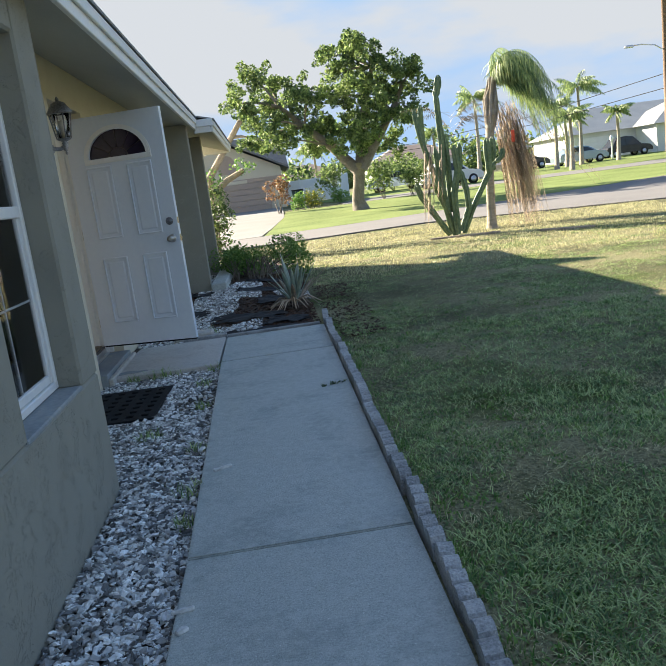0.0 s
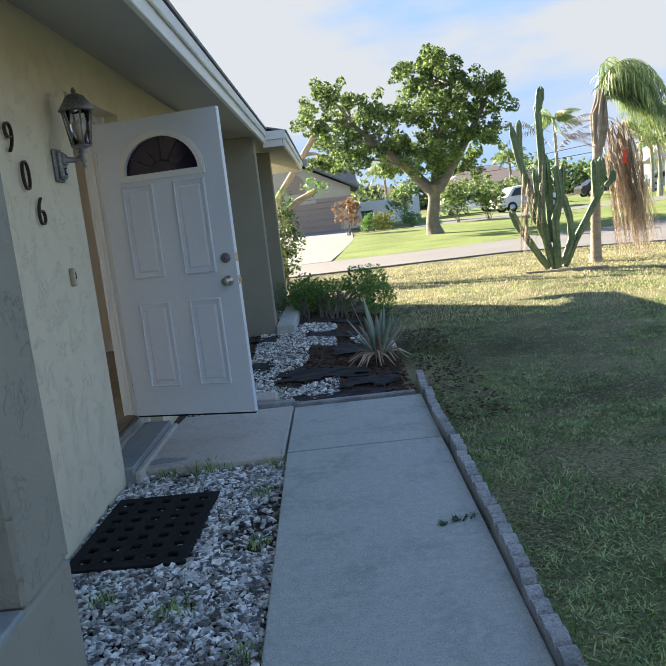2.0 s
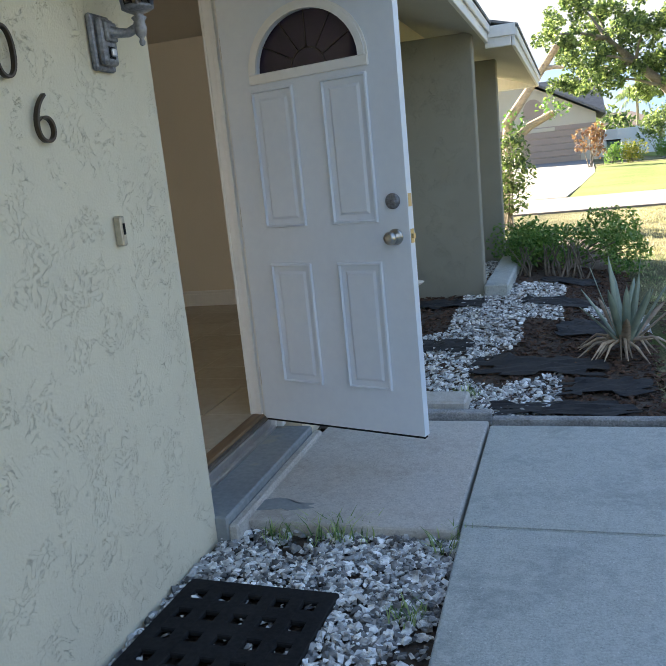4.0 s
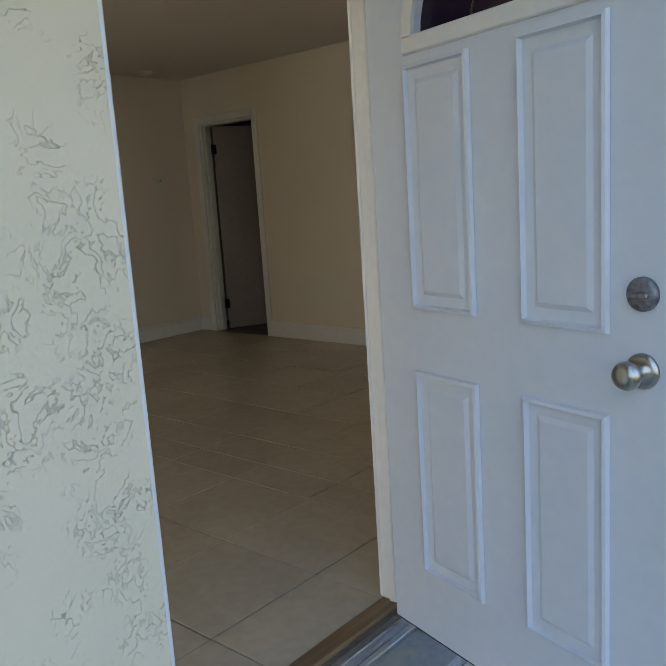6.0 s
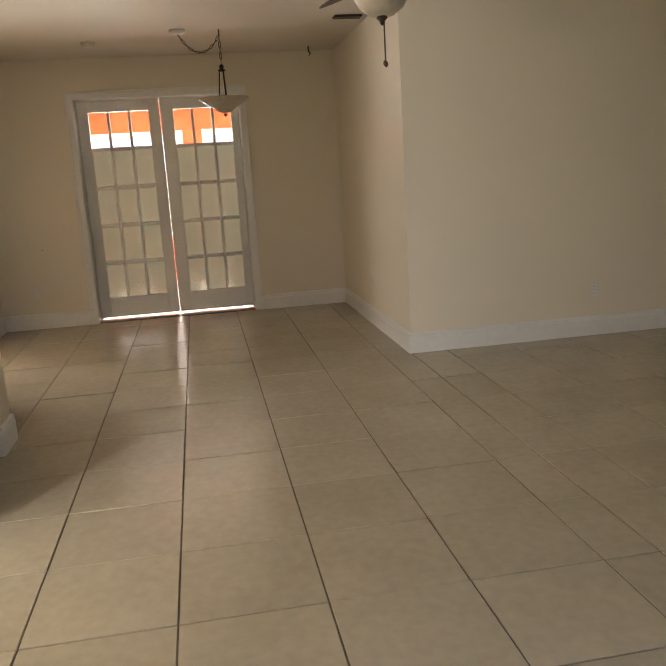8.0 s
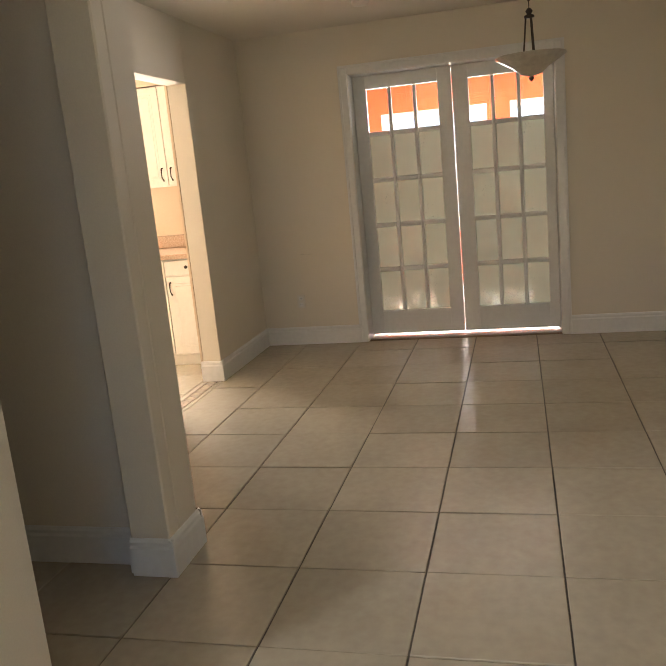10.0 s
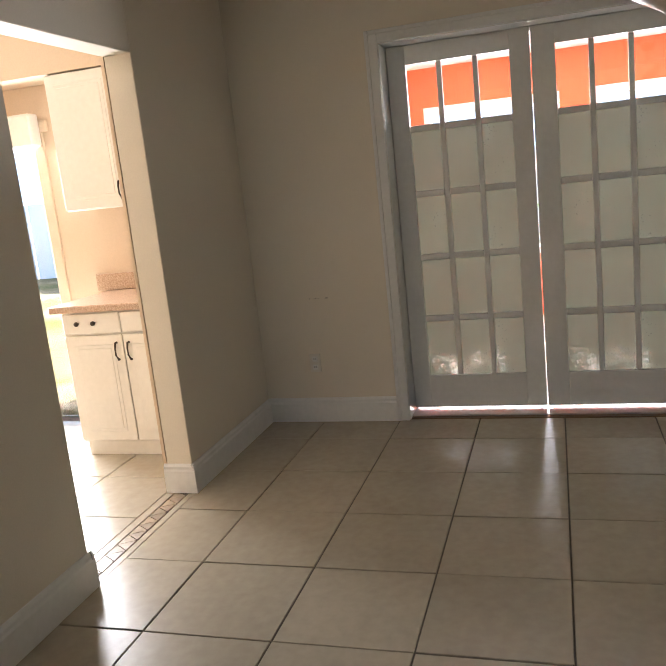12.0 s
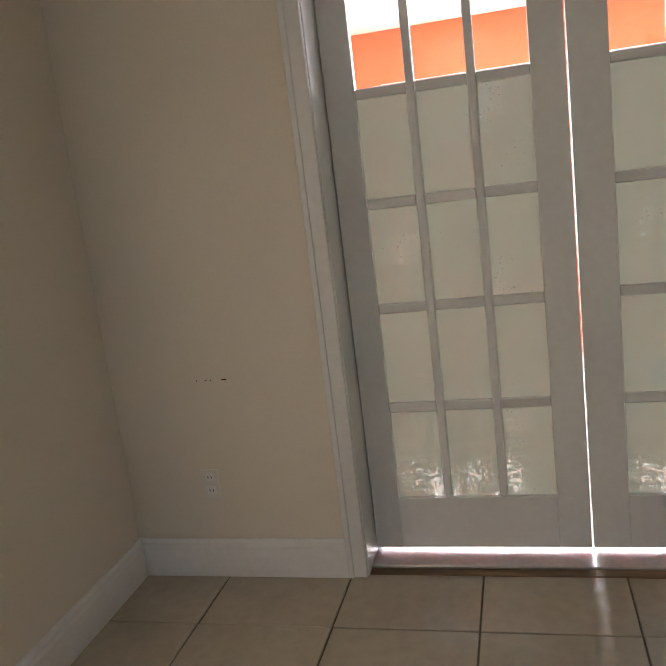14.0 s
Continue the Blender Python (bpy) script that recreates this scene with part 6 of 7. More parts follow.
for k in range(38):
    frond(V, Fc, (0.26, 0, 2.95), (rng.uniform(-0.05, 0.3), rng.uniform(-.25, .25), 1.0), rng.uniform(1.5, 2.2), rng.uniform(1.5, 2.4), (rng.uniform(0.3, 0.55), 0.03), 46, 0.42, 0.010)
for k in range(18):
    frond(V, Fc, (0.3, 0, 2.9), (rng.uniform(0.35, 0.9), rng.uniform(-.4, .4), rng.uniform(0.1, 0.6)), rng.uniform(1.8, 2.6), rng.uniform(1.3, 2.2), (0.1, 0.0), 40, 0.34, 0.010)
tagged(cards("fronds", "frond", V, Fc, pm), kind="stuff")
V, Fc = [], []
for k in range(190):
    frond(V, Fc, (0.28 + rng.uniform(0, .45), rng.uniform(-.22, .22), rng.uniform(1.75, 2.6)), (rng.uniform(0.04, 0.6), rng.uniform(-.2, .2), -0.95), rng.uniform(1.7, 2.3), 1.2, (0.03, 0.0), 24, 0.15, 0.009)
for k in range(4):
    frond(V, Fc, (0.3, rng.uniform(-.2, .2), 2.6), (rng.uniform(0.7, 1.0), 0, -0.45), rng.uniform(2.3, 3.0), 0.5, (0.15, 0.0), 34, 0.2, 0.008)
tagged(cards("dead_skirt", "dead", V, Fc, pm), kind="stuff")
boxes("tag", "sign_red", [(0.50, 0.57, -0.24, -0.23, 1.74, 1.98)], 0.003, pm)


def far_palm(x, y, h, r, droop=1.0, group="distant palms"):
    z0 = rise(y) - 0.05
    e = empty("palm_tree", pose(x, y, z0), "tall palm with a rounded green crown", "palm", group)
    bm = bmesh.new()
    tube(bm, [(0, 0, 0), (0.1, 0, h * .5), (0.05, 0, h)], [0.2, 0.12, 0.09], 10)
    finish("trunk", bm, "palm_bark", e)
    V, Fc = [], []
    for k in range(30):
        a = k * 2.4
        frond(V, Fc, (0.05, 0, h), (math.cos(a), math.sin(a), rng.uniform(-0.1, 1.6)), r * rng.uniform(0.75, 1.15), droop * 1.3, (0.3, 0), 18, r * 0.3, 0.03)
    tagged(cards("fronds", "frond", V, Fc, e), kind="stuff")


far_palm(18.0, 60.0, 6.0, 1.9)
far_palm(23.3, 58.0, 4.6, 1.6)
far_palm(26.9, 62.0, 6.0, 2.2)
far_palm(25.3, 61.0, 4.0, 1.4)
far_palm(16.0, 66.0, 4.0, 1.7)
far_palm(6.3, 72.0, 4.2, 2.0)
far_palm(29.5, 61.0, 3.8, 1.4)
far_palm(22.0, 52.0, 3.6, 1.6)

# ---- columnar cactus clump ----
ca = empty("cactus_clump", pose(5.26, 17.35, -0.03), "tall ribbed columnar cactus clump", "cactus")


def cactus_arm(pts, r):
    bm = bmesh.new()
    P = [Vector(p) for p in pts]
    fine = []
    for i in range(len(P) - 1):
        for s in range(5):
            fine.append(P[i].lerp(P[i + 1], s / 5))
    fine.append(P[-1])
    seg = 12
    rings = []
    for i, p in enumerate(fine):
        d = (fine[min(i + 1, len(fine) - 1)] - fine[max(i - 1, 0)]).normalized()
        s = d.cross(Vector((0.1, 1, 0.1))).normalized()
        u = s.cross(d)
        f = i / (len(fine) - 1)
        end = (P[-1] - p).length
        rr = r * (math.sqrt(max(0.06, 1 - (1 - end / (r * 1.1)) ** 2)) if end < r * 1.1 else 1.0) * (0.8 + 0.2 * min(1, f * 8)) * (1 + 0.07 * math.sin(i * 1.3))
        rings.append([bm.verts.new(p + (s * math.cos(2 * math.pi * k / seg) + u * math.sin(2 * math.pi * k / seg)) * rr * (1.0 if k % 2 else 0.68)) for k in range(seg)])
    for a, b in zip(rings, rings[1:]):
        for k in range(seg):
            bm.faces.new((a[k], a[(k + 1) % seg], b[(k + 1) % seg], b[k]))
    bm.faces.new(rings[0]), bm.faces.new(rings[-1][::-1])
    bmesh.ops.recalc_face_normals(bm, faces=bm.faces[:])
    finish("arm", bm, "cactus", ca)


ARMS = (((0, 0), (-.19, .88), (-.11, 1.88), (-.13, 2.93)), ((-.12, 2.8), (-.06, 2.98), (-.03, 3.2)), ((-.19, .88), (-.4, 1.5), (-.52, 1.95), (-.63, 2.6)), ((-.47, 1.85), (-.47, 2.3), (-.45, 2.68)),
        ((-.11, .05), (-.39, .5), (-.6, .85), (-.72, 1.16)), ((.03, .05), (.03, .88), (.15, 1.33), (.11, 1.82)), ((.15, 1.1), (.24, 1.4), (.27, 1.85)), ((.17, .05), (.41, .55), (.68, 1.0), (.93, 1.4)),
        ((.80, 1.2), (.79, 1.5), (.79, 1.88)), ((.92, 1.36), (.95, 1.6), (.95, 1.9)), ((.95, 1.38), (1.07, 1.48), (1.1, 1.64)), ((-.1, .5), (-.2, 1.2), (-.25, 1.82)), ((.0, .5), (-.02, 1.3), (-.03, 2.05)),
        ((.12, .1), (.3, .55), (.28, .9), (.19, 1.33)), ((-.05, .1), (-.14, .6), (-.3, 1.0), (-.34, 1.4)))
for k, arm in enumerate(ARMS):
    cactus_arm([(p, 0.09 * math.sin(k * 2.3), q) for p, q in arm], 0.066 + 0.01 * math.sin(k * 1.7))
V, Fc = [], []
for k in range(16):
    frond(V, Fc, (-0.35 + rng.uniform(-.2, .2), -0.15, rng.uniform(1.5, 1.9)), (rng.uniform(-.35, .1), -.1, -1), rng.uniform(0.9, 1.4), 1.4, (-0.1, 0), 20, 0.16, 0.006)
for k in range(10):
    frond(V, Fc, (0.15, 0.2, rng.uniform(1.9, 2.5)), (rng.uniform(-.2, .9), 0, rng.uniform(-.1, .8)), rng.uniform(0.7, 1.1), 0.9, (0.3, 0), 20, 0.16, 0.006)
tagged(cards("dead_fronds", "dead", V, Fc, ca), kind="stuff")
bm = bmesh.new()
block(bm, -0.7, 0.7, -0.05, 0.05, -0.03, 0.035, 0.012)
tagged(finish("landscape_timber", bm, "timber", at=pose(5.35, 17.0, -0.02, 0, 0, -18)), "weathered landscape timber in the grass", "timber", "timbers round the palm bed")
bm = bmesh.new()
block(bm, -0.5, 0.5, -0.05, 0.05, -0.03, 0.035, 0.012)
tagged(finish("landscape_timber", bm, "timber", at=pose(6.9, 15.6, -0.02, 0, 0, -40)), "weathered landscape timber in the grass", "timber", "timbers round the palm bed")

# ---- across the street ----
hz = rise(57) - 0.05
nb = empty("neighbour_house", pose(0, 57, hz), "cream stucco house with tan garage and grey gable roof", "house")
bm = bmesh.new()
block(bm, -9.0, 2.85, 0.0, 10, 0, 2.9)
vs = [bm.verts.new(p) for p in ((-7.6, 0.0, 2.9), (2.85, 0.0, 2.9), (-2.1, 0.0, 5.4))]
bm.faces.new(vs)
block(bm, 2.2, 2.95, -0.12, 0.0, 0, 1.9, 0.02)
block(bm, -2.6, 0.4, -0.10, 0.0, 2.0, 2.25, 0.02)
finish("wall", bm, "cream", nb)
bm = bmesh.new()
for k in range(5):
    block(bm, -3.6, 1.9, -0.08, -0.02, 0.02 + k * 0.40, 0.40 + k * 0.40, 0.012)
finish("garage_door", bm, "tan_door", nb)
bm = bmesh.new()
block(bm, -3.7, 2.85, -0.09, -0.005, 2.02, 2.3, 0.01)
finish("band", bm, "tan_door", nb)
bm = bmesh.new()
pts = [(-0.55 + 0.62 * math.cos(math.pi * k / 14), 3.35 + 0.72 * math.sin(math.pi * k / 14)) for k in range(15)]
f = bm.faces.new([bm.verts.new((x - 0.35, -0.01, z)) for x, z in pts] + [bm.verts.new((-1.52, -0.01, 2.75)), bm.verts.new((-0.28, -0.01, 2.75))][:0])
block(bm, -1.52, -0.28, -0.02, -0.005, 2.75, 3.35)
finish("arched_niche", bm, "tan_door", nb)
bm = bmesh.new()
for y0, y1 in ((-0.5, 10.4),):
    for a, b in (((3.4, 2.72), (-2.1, 5.58)), ((-2.1, 5.58), (-8.2, 2.6))):
        q = [bm.verts.new((a[0], y0, a[1])), bm.verts.new((a[0], y1, a[1])), bm.verts.new((b[0], y1, b[1])), bm.verts.new((b[0], y0, b[1]))]
        q2 = [bm.verts.new((v.co.x, v.co.y, v.co.z + 0.14)) for v in q]
        bm.faces.new(q2), bm.faces.new(q[::-1])
        for k in range(4):
            bm.faces.new((q[k], q[(k + 1) % 4], q2[(k + 1) % 4], q2[k]))
# ridge running along the street behind the gable
for a, b in (((2.0, 2.9), (6.5, 5.55)), ((6.5, 5.55), (11.0, 2.9))):
    q = [bm.verts.new((-9.5, a[0], a[1])), bm.verts.new((3.5, a[0], a[1])), bm.verts.new((3.3, b[0], b[1])), bm.verts.new((-9.5, b[0], b[1]))]
    bm.faces.new(q)
bmesh.ops.recalc_face_normals(bm, faces=bm.faces[:])
finish("roof", bm, "shingle", nb)
bm = bmesh.new()
sweep(bm, [(0, 0), (0.06, 0), (0.06, 0.2), (0, 0.2)], (3.42, -0.5, 2.66), (3.42, 10.4, 2.66), (1, 0, 0))
finish("gutter", bm, "fascia", nb)
fn = empty("white_fence", pose(0, 60, rise(60) - 0.05), "white vinyl privacy fence beside the neighbour", "fence")
boxes("panel", "fence", [(3.0 + 1.2 * k, 4.17 + 1.2 * k, 0, 0.05, 0, 1.75) for k in range(4)], 0.01, fn)
for k in range(5):
    boxes("post", "fence", [(2.95 + 1.2 * k, 3.06 + 1.2 * k, -0.03, 0.08, 0, 1.85)], 0.01, fn)
bn = empty("wheelie_bin", pose(3.6, 52, rise(52)), "dark green wheeled rubbish bin at the driveway", "bin")
bm = bmesh.new()
block(bm, -0.36, 0.36, -0.3, 0.3, 0.05, 1.05, 0.03)
for v in bm.verts:
    if v.co.z < 0.4:
        v.co.x *= 0.82
        v.co.y *= 0.82
finish("body", bm, "bin_green", bn)
boxes("lid", "black", [(-0.4, 0.4, -0.34, 0.34, 1.05, 1.13)], 0.03, bn)
for x, y, mt, r in ((3.3, 47.5, "bush", 0.55), (4.3, 47.5, "shrub_yellow", 0.62), (6.0, 49.0, "bush", 0.55)):
    bushy("clipped_shrub", mt, x, y, rise(y) - 0.05, [(rng.uniform(-.3, .3), rng.uniform(-.3, .3), rng.uniform(0.35, 0.75), r * 0.75) for _ in range(5)], 800, 0.12, 4, "rounded clipped garden shrub", "shrub", "shrubs by the driveway")
bushy("reddish_shrub", "shrub_red", 2.2, 45, rise(45) - 0.05, [(rng.uniform(-.5, .6), rng.uniform(-.3, .3), rng.uniform(0.8, 1.9), 0.34) for _ in range(9)], 420, 0.2, 8, "thin reddish shrub with upright stems", "shrub")
for x, y, w, h in ((8.4, 46.5, 1.0, 2.1), (9.9, 45.5, 0.8, 1.9), (5.9, 52, 0.9, 2.6), (11.3, 60, 1.4, 2.4), (14.5, 64, 1.4, 2.2)):
    bushy("garden_tree", "leaf", x, y, rise(y) - 0.05, [(rng.uniform(-w, w), rng.uniform(-w, w) * .6, h * rng.uniform(0.4, 0.95), 0.55 * w) for _ in range(10)], 330, 0.2, 6, "small leafy garden tree", "tree", "small trees along the street")
hr = empty("corner_house", pose(40, 75, rise(75) - 0.05), "pale grey house with a light hip roof", "house")
bm = bmesh.new()
block(bm, -9.0, 14, 0, 9, 0, 2.6)
block(bm, -2.0, 14, -4, 0.0, 0, 2.6)
finish("wall", bm, "pale_house", hr)
bm = bmesh.new()
for (x0, x1, y0, y1) in ((-9.6, 14.6, -0.6, 9.6), (-2.6, 14.6, -4.6, 5.0)):
    lo = [bm.verts.new(p) for p in ((x0, y0, 2.55), (x1, y0, 2.55), (x1, y1, 2.55), (x0, y1, 2.55))]
    d = (y1 - y0) / 2
    hi = [bm.verts.new((x0 + d, (y0 + y1) / 2, 2.55 + d * 0.5)), bm.verts.new((x1 - d, (y0 + y1) / 2, 2.55 + d * 0.5))]
    bm.faces.new((lo[0], lo[1], hi[1], hi[0])), bm.faces.new((lo[1], lo[2], hi[1])), bm.faces.new((lo[2], lo[3], hi[0], hi[1])), bm.faces.new((lo[3], lo[0], hi[0])), bm.faces.new(lo[::-1])
bmesh.ops.recalc_face_normals(bm, faces=bm.faces[:])
finish("roof", bm, "grey_roof", hr)
bm = bmesh.new()
block(bm, -8.0, -4.6, -0.04, 0.0, 0.05, 2.1)
for k in range(4):
    block(bm, -8.0, -4.6, -0.07, -0.04, 0.06 + 0.52 * k, 0.56 + 0.52 * k, 0.02)
finish("garage_door", bm, "fascia", hr)
hm = empty("far_house", pose(21.0, 96, rise(77) - 0.05), "low pale house with a dull red roof", "house")
boxes("wall", "pale_house", [(-6, 5, 0, 8, 0, 2.6)], 0.0, hm)
bm = bmesh.new()
lo = [bm.verts.new(p) for p in ((-6.6, -0.6, 2.55), (5.6, -0.6, 2.55), (5.6, 8.6, 2.55), (-6.6, 8.6, 2.55))]
hi = [bm.verts.new((-2.4, 4, 4.6)), bm.verts.new((1.4, 4, 4.6))]
bm.faces.new((lo[0], lo[1], hi[1], hi[0])), bm.faces.new((lo[1], lo[2], hi[1])), bm.faces.new((lo[2], lo[3], hi[0], hi[1])), bm.faces.new((lo[3], lo[0], hi[0])), bm.faces.new(lo[::-1])
finish("roof", bm, "tile_roof", hm)
copy_thing(hm, pose(8.0, 120, rise(77) - 0.05))


def car(x, y, yaw, paint, label, tall=1.0):
    e = empty("parked_car", pose(x, y, rise(y) - 0.02, 0, 0, yaw), label, "car", "parked cars")
    bm = bmesh.new()
    prof = [(-2.2, 0.35), (-2.22, 0.75), (-2.1, 0.95), (-1.7, 1.0), (-1.15, 1.42 * tall), (-0.3, 1.5 * tall), (0.45, 1.42 * tall), (1.15, 1.0), (1.95, 0.88), (2.2, 0.7), (2.25, 0.35)]
    rows_ = []
    for yv, sc in ((-0.86, 0.97), (-0.8, 1.0), (0.8, 1.0), (0.86, 0.97)):
        rows_.append([bm.verts.new((px, yv * (0.82 if pz > 1.1 else 1), pz * sc if pz > 0.5 else pz)) for px, pz in prof])
    for a, b in zip(rows_, rows_[1:]):
        for k in range(len(prof)):
            j = (k + 1) % len(prof)
            bm.faces.new((a[k], a[j], b[j], b[k]))
    bm.faces.new(rows_[0][::-1]), bm.faces.new(rows_[-1])
    bmesh.ops.recalc_face_normals(bm, faces=bm.faces[:])
    finish("body", bm, paint, e)
    for s in (-1, 1):
        for pts in ([(-1.45, 1.03), (-1.05, 1.34 * tall), (-0.42, 1.40 * tall), (-0.42, 1.03)], [(-0.34, 1.03), (-0.34, 1.40 * tall), (0.38, 1.34 * tall), (0.9, 1.03)]):
            bm = bmesh.new()
            o_ = [bm.verts.new((px, s * (0.875 if pz < 1.1 else 0.74), pz)) for px, pz in pts]
            bm.faces.new(o_ if s < 0 else o_[::-1])
            finish("window", bm, "car_glass", e)
    for wx in (-1.38, 1.38):
        for s in (-1, 1):
            bm = bmesh.new()
            lathe(bm, [(0.0, -0.1), (0.33, -0.1), (0.33, 0.1), (0.0, 0.1)], 20, Matrix.Translation((wx, s * 0.8, 0.33)) @ Matrix.Rotation(radians(90), 4, 'X'))
            w_ = finish("wheel", bm, "tyre", e)
            bm = bmesh.new()
            lathe(bm, [(0.0, -0.115), (0.2, -0.112), (0.2, 0.112), (0.0, 0.115)], 16, Matrix.Translation((wx, s * 0.8, 0.33)) @ Matrix.Rotation(radians(90), 4, 'X'))
            finish("rim", bm, "alu", w_)
    return e


car(28.0, 65.0, 8, "car_silver", "silver-blue sedan parked on the grass edge")
car(34.4, 70.0, 5, "car_black", "black minivan parked by the house", 1.2)
car(24.5, 69.0, 3, "car_black", "dark car parked behind the palms")
car(14.0, 53.5, 12, "car_white", "white pickup parked at the side street", 1.1)
car(11.5, 60.0, 4, "car_silver", "pale car parked at the side street")
pl = empty("utility_pole", pose(22.2, 40.0, rise(40) - 0.05), "brown wooden utility pole with street lamp", "utility pole")
bm = bmesh.new()
tube(bm, [(0, 0, 0), (0.05, 0, 5), (0.1, 0, 10)], [0.17, 0.15, 0.12], 12)
finish("pole", bm, "pole_wood", pl)
bm = bmesh.new()
tube(bm, [(0.0, 0, 5.7), (-0.5, 0, 6.0), (-1.2, 0, 6.1), (-1.7, 0, 6.08)], 0.03, 8)
block(bm, -2.05, -1.6, -0.1, 0.1, 6.0, 6.12, 0.03)
finish("street_light", bm, "alu", pl)
bm = bmesh.new()
tube(bm, [(0.05, 0.1, 4.6), (-4, 8, 3.8), (-9, 18, 3.5), (-14, 30, 3.8)], 0.02, 5)
tube(bm, [(0.05, 0.1, 3.9), (-4, 8, 3.3), (-9, 18, 3.1), (-14, 30, 3.4)], 0.02, 5)
finish("cable", bm, "black", pl)
bushy("spiky_shrub", "frond", 40.5, 72, rise(72) - 0.05, [(rng.uniform(-1.6, 2.2), rng.uniform(-1, 1), rng.uniform(1.2, 4.4), 0.9) for _ in range(10)], 90, 0.55, 6, "tall spiky green yucca-like shrub", "shrub")
bushy("spiky_shrub", "leaf", 42.5, 70, rise(70) - 0.05, [(rng.uniform(-1.4, 1.4), rng.uniform(-1, 1), rng.uniform(0.6, 2.4), 0.8) for _ in range(8)], 120, 0.4, 6, "round green garden shrub", "shrub")
mb = empty("yard_lamp", pose(31.8, 67, rise(67) - 0.02), "white lamp post in the far yard", "lamp post")
bm = bmesh.new()
lathe(bm, [(0.09, 0), (0.07, 0.3), (0.06, 1.5), (0.1, 1.55), (0.17, 1.75), (0.12, 1.95), (0, 2.05)], 12)
finish("post", bm, "fascia", mb)
# far belt of trees closes the horizon
V, Fc = leaf_cloud([(-60 + 4.5 * k + rng.uniform(-1.5, 1.5), 118 + rng.uniform(-6, 6), rng.uniform(1.0, 3.2), rng.uniform(2.2, 3.6)) for k in range(42)], 60, 0.8)
tagged(cards("far_trees", "leaf", V, Fc), "far dark green tree belt on the horizon", "trees", "", "stuff")

# rear yard seen through the kitchen glass and the sunroom
rf = empty("rear_fence", pose(-19, 0, -0.03), "white vinyl fence along the rear yard", "fence")
boxes("panel", "fence", [(0, 0.05, -6 + 2.0 * k, -4.03 + 2.0 * k, 0, 1.8) for k in range(14)], 0.01, rf)
V, Fc = leaf_cloud([(-16.5 + rng.uniform(-1, 1), 4.6 + 0.8 * k, rng.uniform(0.3, 1.0), 0.6) for k in range(9)], 420, 0.13)
tagged(cards("rear_hedge", "bush", V, Fc), "leafy green hedge in the rear yard", "hedge", "", "stuff")

# ---- floor tiles: one piece each ----
T = 0.48
X0, Y0 = -6.778, 7.235
floor_ob = bpy.data.objects["floor"]


def tile_mesh(w, d):
    bm = bmesh.new()
    block(bm, -w / 2, w / 2, -d / 2, d / 2, -0.008, 0.0)
    bmesh.ops.bevel(bm, geom=[e for e in bm.edges if e.verts[0].co.z > -0.001 and e.verts[1].co.z > -0.001], offset=0.002, segments=1, affect='EDGES')
    me = bpy.data.meshes.new("tile")
    bm.to_mesh(me)
    bm.free()
    me.materials.append(M["tile"])
    return me


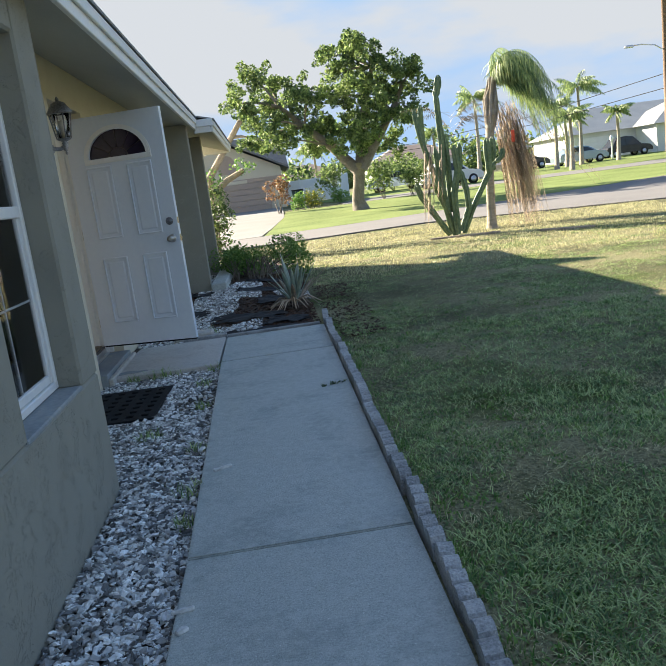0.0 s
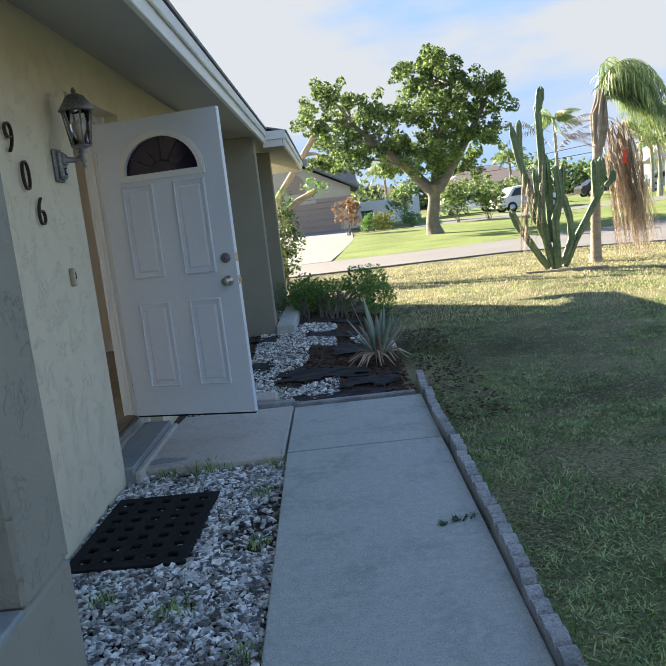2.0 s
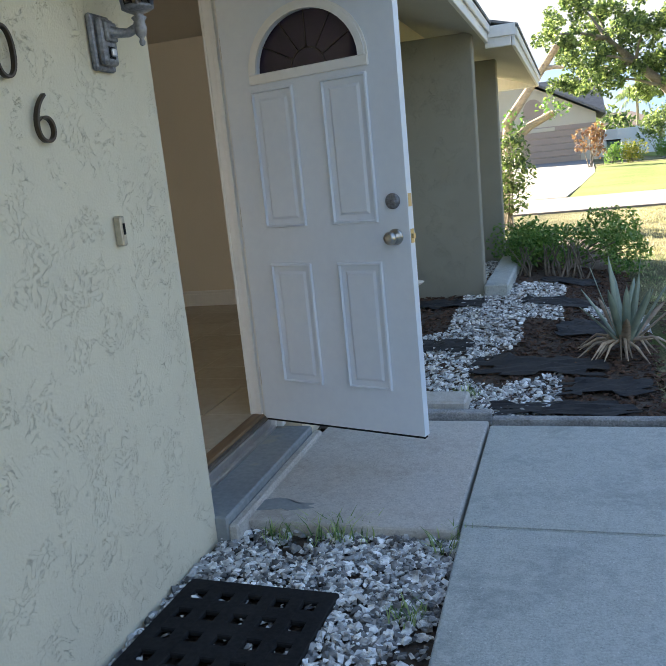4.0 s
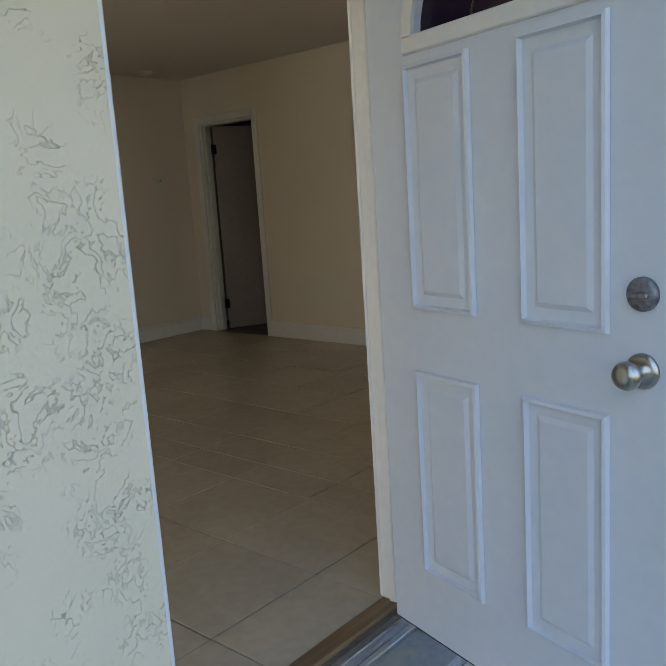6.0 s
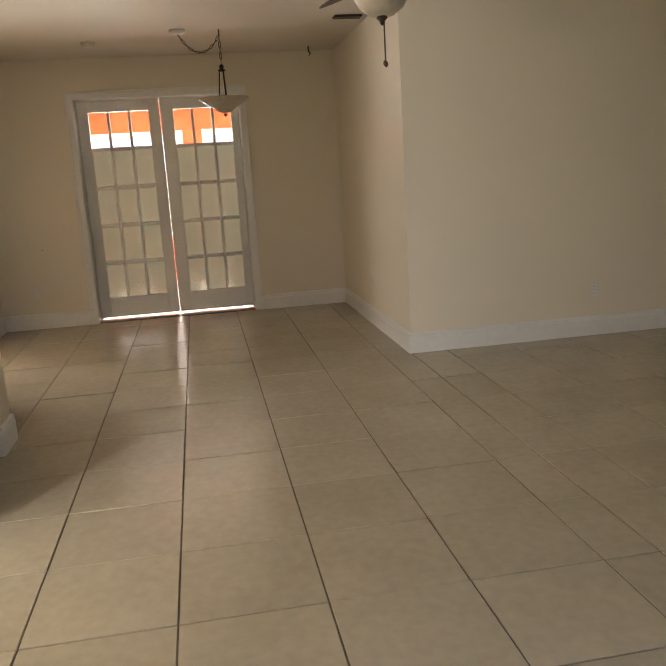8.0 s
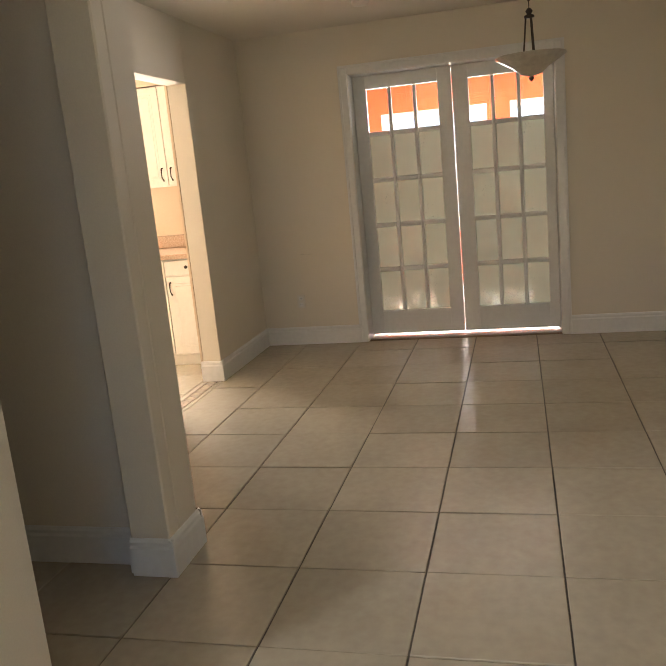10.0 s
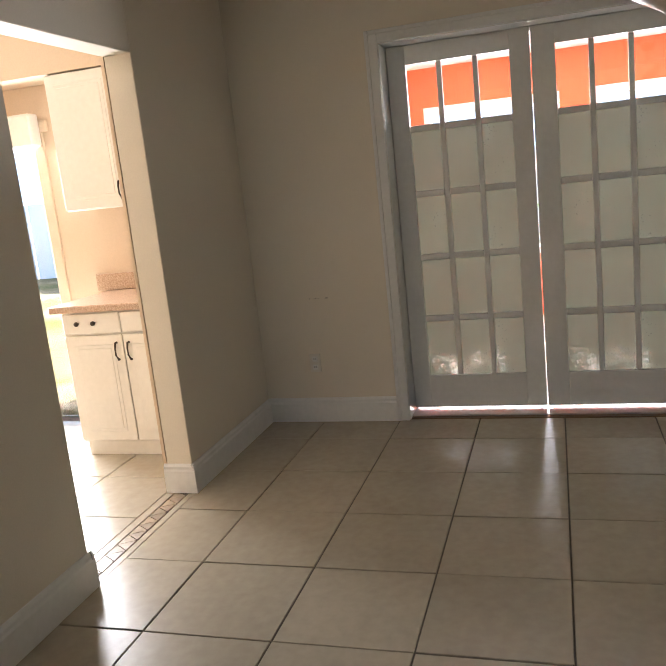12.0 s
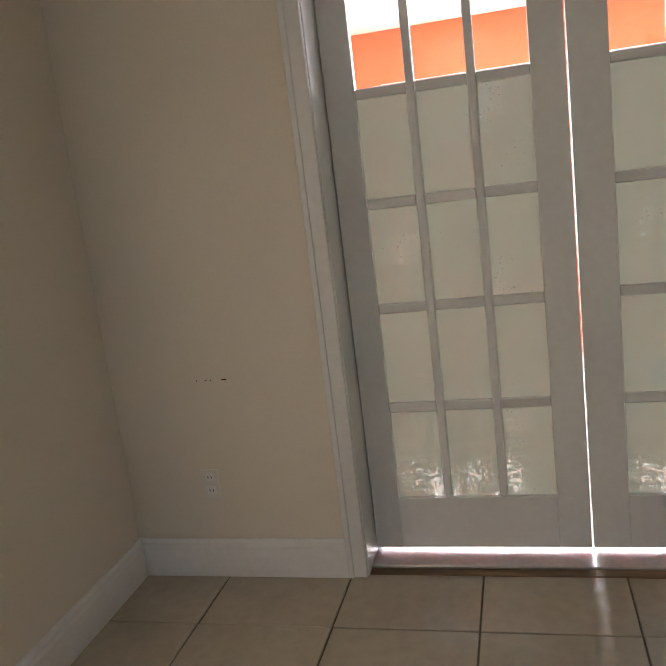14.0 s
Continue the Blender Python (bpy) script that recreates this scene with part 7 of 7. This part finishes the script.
ROOMS = [(-7.70, -0.25, 6.395, 9.845), (-5.10, -0.25, 9.845, 12.46), (-3.89, -2.79, 4.35, 6.395), (-2.79, 0.30, 3.0, 6.395)]
cache = {}
G = 0.006
for i in range(-3, 16):
    for j in range(-10, 12):
        a0, a1, b0, b1 = X0 + i * T, X0 + (i + 1) * T, Y0 + j * T, Y0 + (j + 1) * T
        for rx0, rx1, ry0, ry1 in ROOMS:
            c0, c1, d0, d1 = max(a0, rx0), min(a1, rx1), max(b0, ry0), min(b1, ry1)
            if c1 - c0 < 0.03 or d1 - d0 < 0.03:
                continue
            key = (round(c1 - c0 - G, 3), round(d1 - d0 - G, 3))
            if key not in cache:
                cache[key] = tile_mesh(*key)
            ob = new("tile", cache[key])
            ob.parent = floor_ob
            ob.location = ((c0 + c1) / 2, (d0 + d1) / 2, FLOOR + 0.0012 * math.sin(i * 2.7 + j * 1.9))
# kitchen tiles, set slightly off the main grid, and the mosaic border
for i in range(-2, 8):
    for j in range(0, 8):
        c0, c1, d1 = X0 + 0.11 + i * T, X0 + 0.11 + (i + 1) * T, 6.235 - j * T
        d0 = max(d1 - T, 2.86)
        c0, c1 = max(c0, -7.70), min(c1, -4.1)
        if c1 - c0 < 0.03 or d1 - d0 < 0.03:
            continue
        key = (round(c1 - c0 - G, 3), round(d1 - d0 - G, 3))
        if key not in cache:
            cache[key] = tile_mesh(*key)
        ob = new("tile", cache[key])
        ob.parent = floor_ob
        ob.location = ((c0 + c1) / 2, (d0 + d1) / 2, FLOOR)
def triangle_mesh(w, d):
    bm = bmesh.new()
    lo = [bm.verts.new((x, y, -0.008)) for x, y in ((-w / 2, -d / 2), (w / 2, -d / 2), (0.0, d / 2))]
    hi = [bm.verts.new((v.co.x, v.co.y, 0.0)) for v in lo]
    bm.faces.new(hi), bm.faces.new(lo[::-1])
    for q in range(3):
        bm.faces.new((lo[q], lo[(q + 1) % 3], hi[(q + 1) % 3], hi[q]))
    me = bpy.data.meshes.new("border_tile")
    bm.to_mesh(me)
    bm.free()
    me.materials.append(M["border"])
    return me


tri = triangle_mesh(0.084, 0.068)
k = 0
while -6.445 + 0.047 * k < -5.62:
    ob = new("border_tile", tri)
    ob.parent = floor_ob
    ob.matrix_basis = pose(-6.445 + 0.047 * k, 6.322, FLOOR, 0, 0, 180 * (k % 2))
    k += 1
struct(boxes("threshold_strip", "tile", [(-6.49, -5.585, 6.364, 6.395, FLOOR - 0.006, FLOOR), (-6.49, -5.585, 6.238, 6.281, FLOOR - 0.006, FLOOR)]), "tile strips at the kitchen opening")
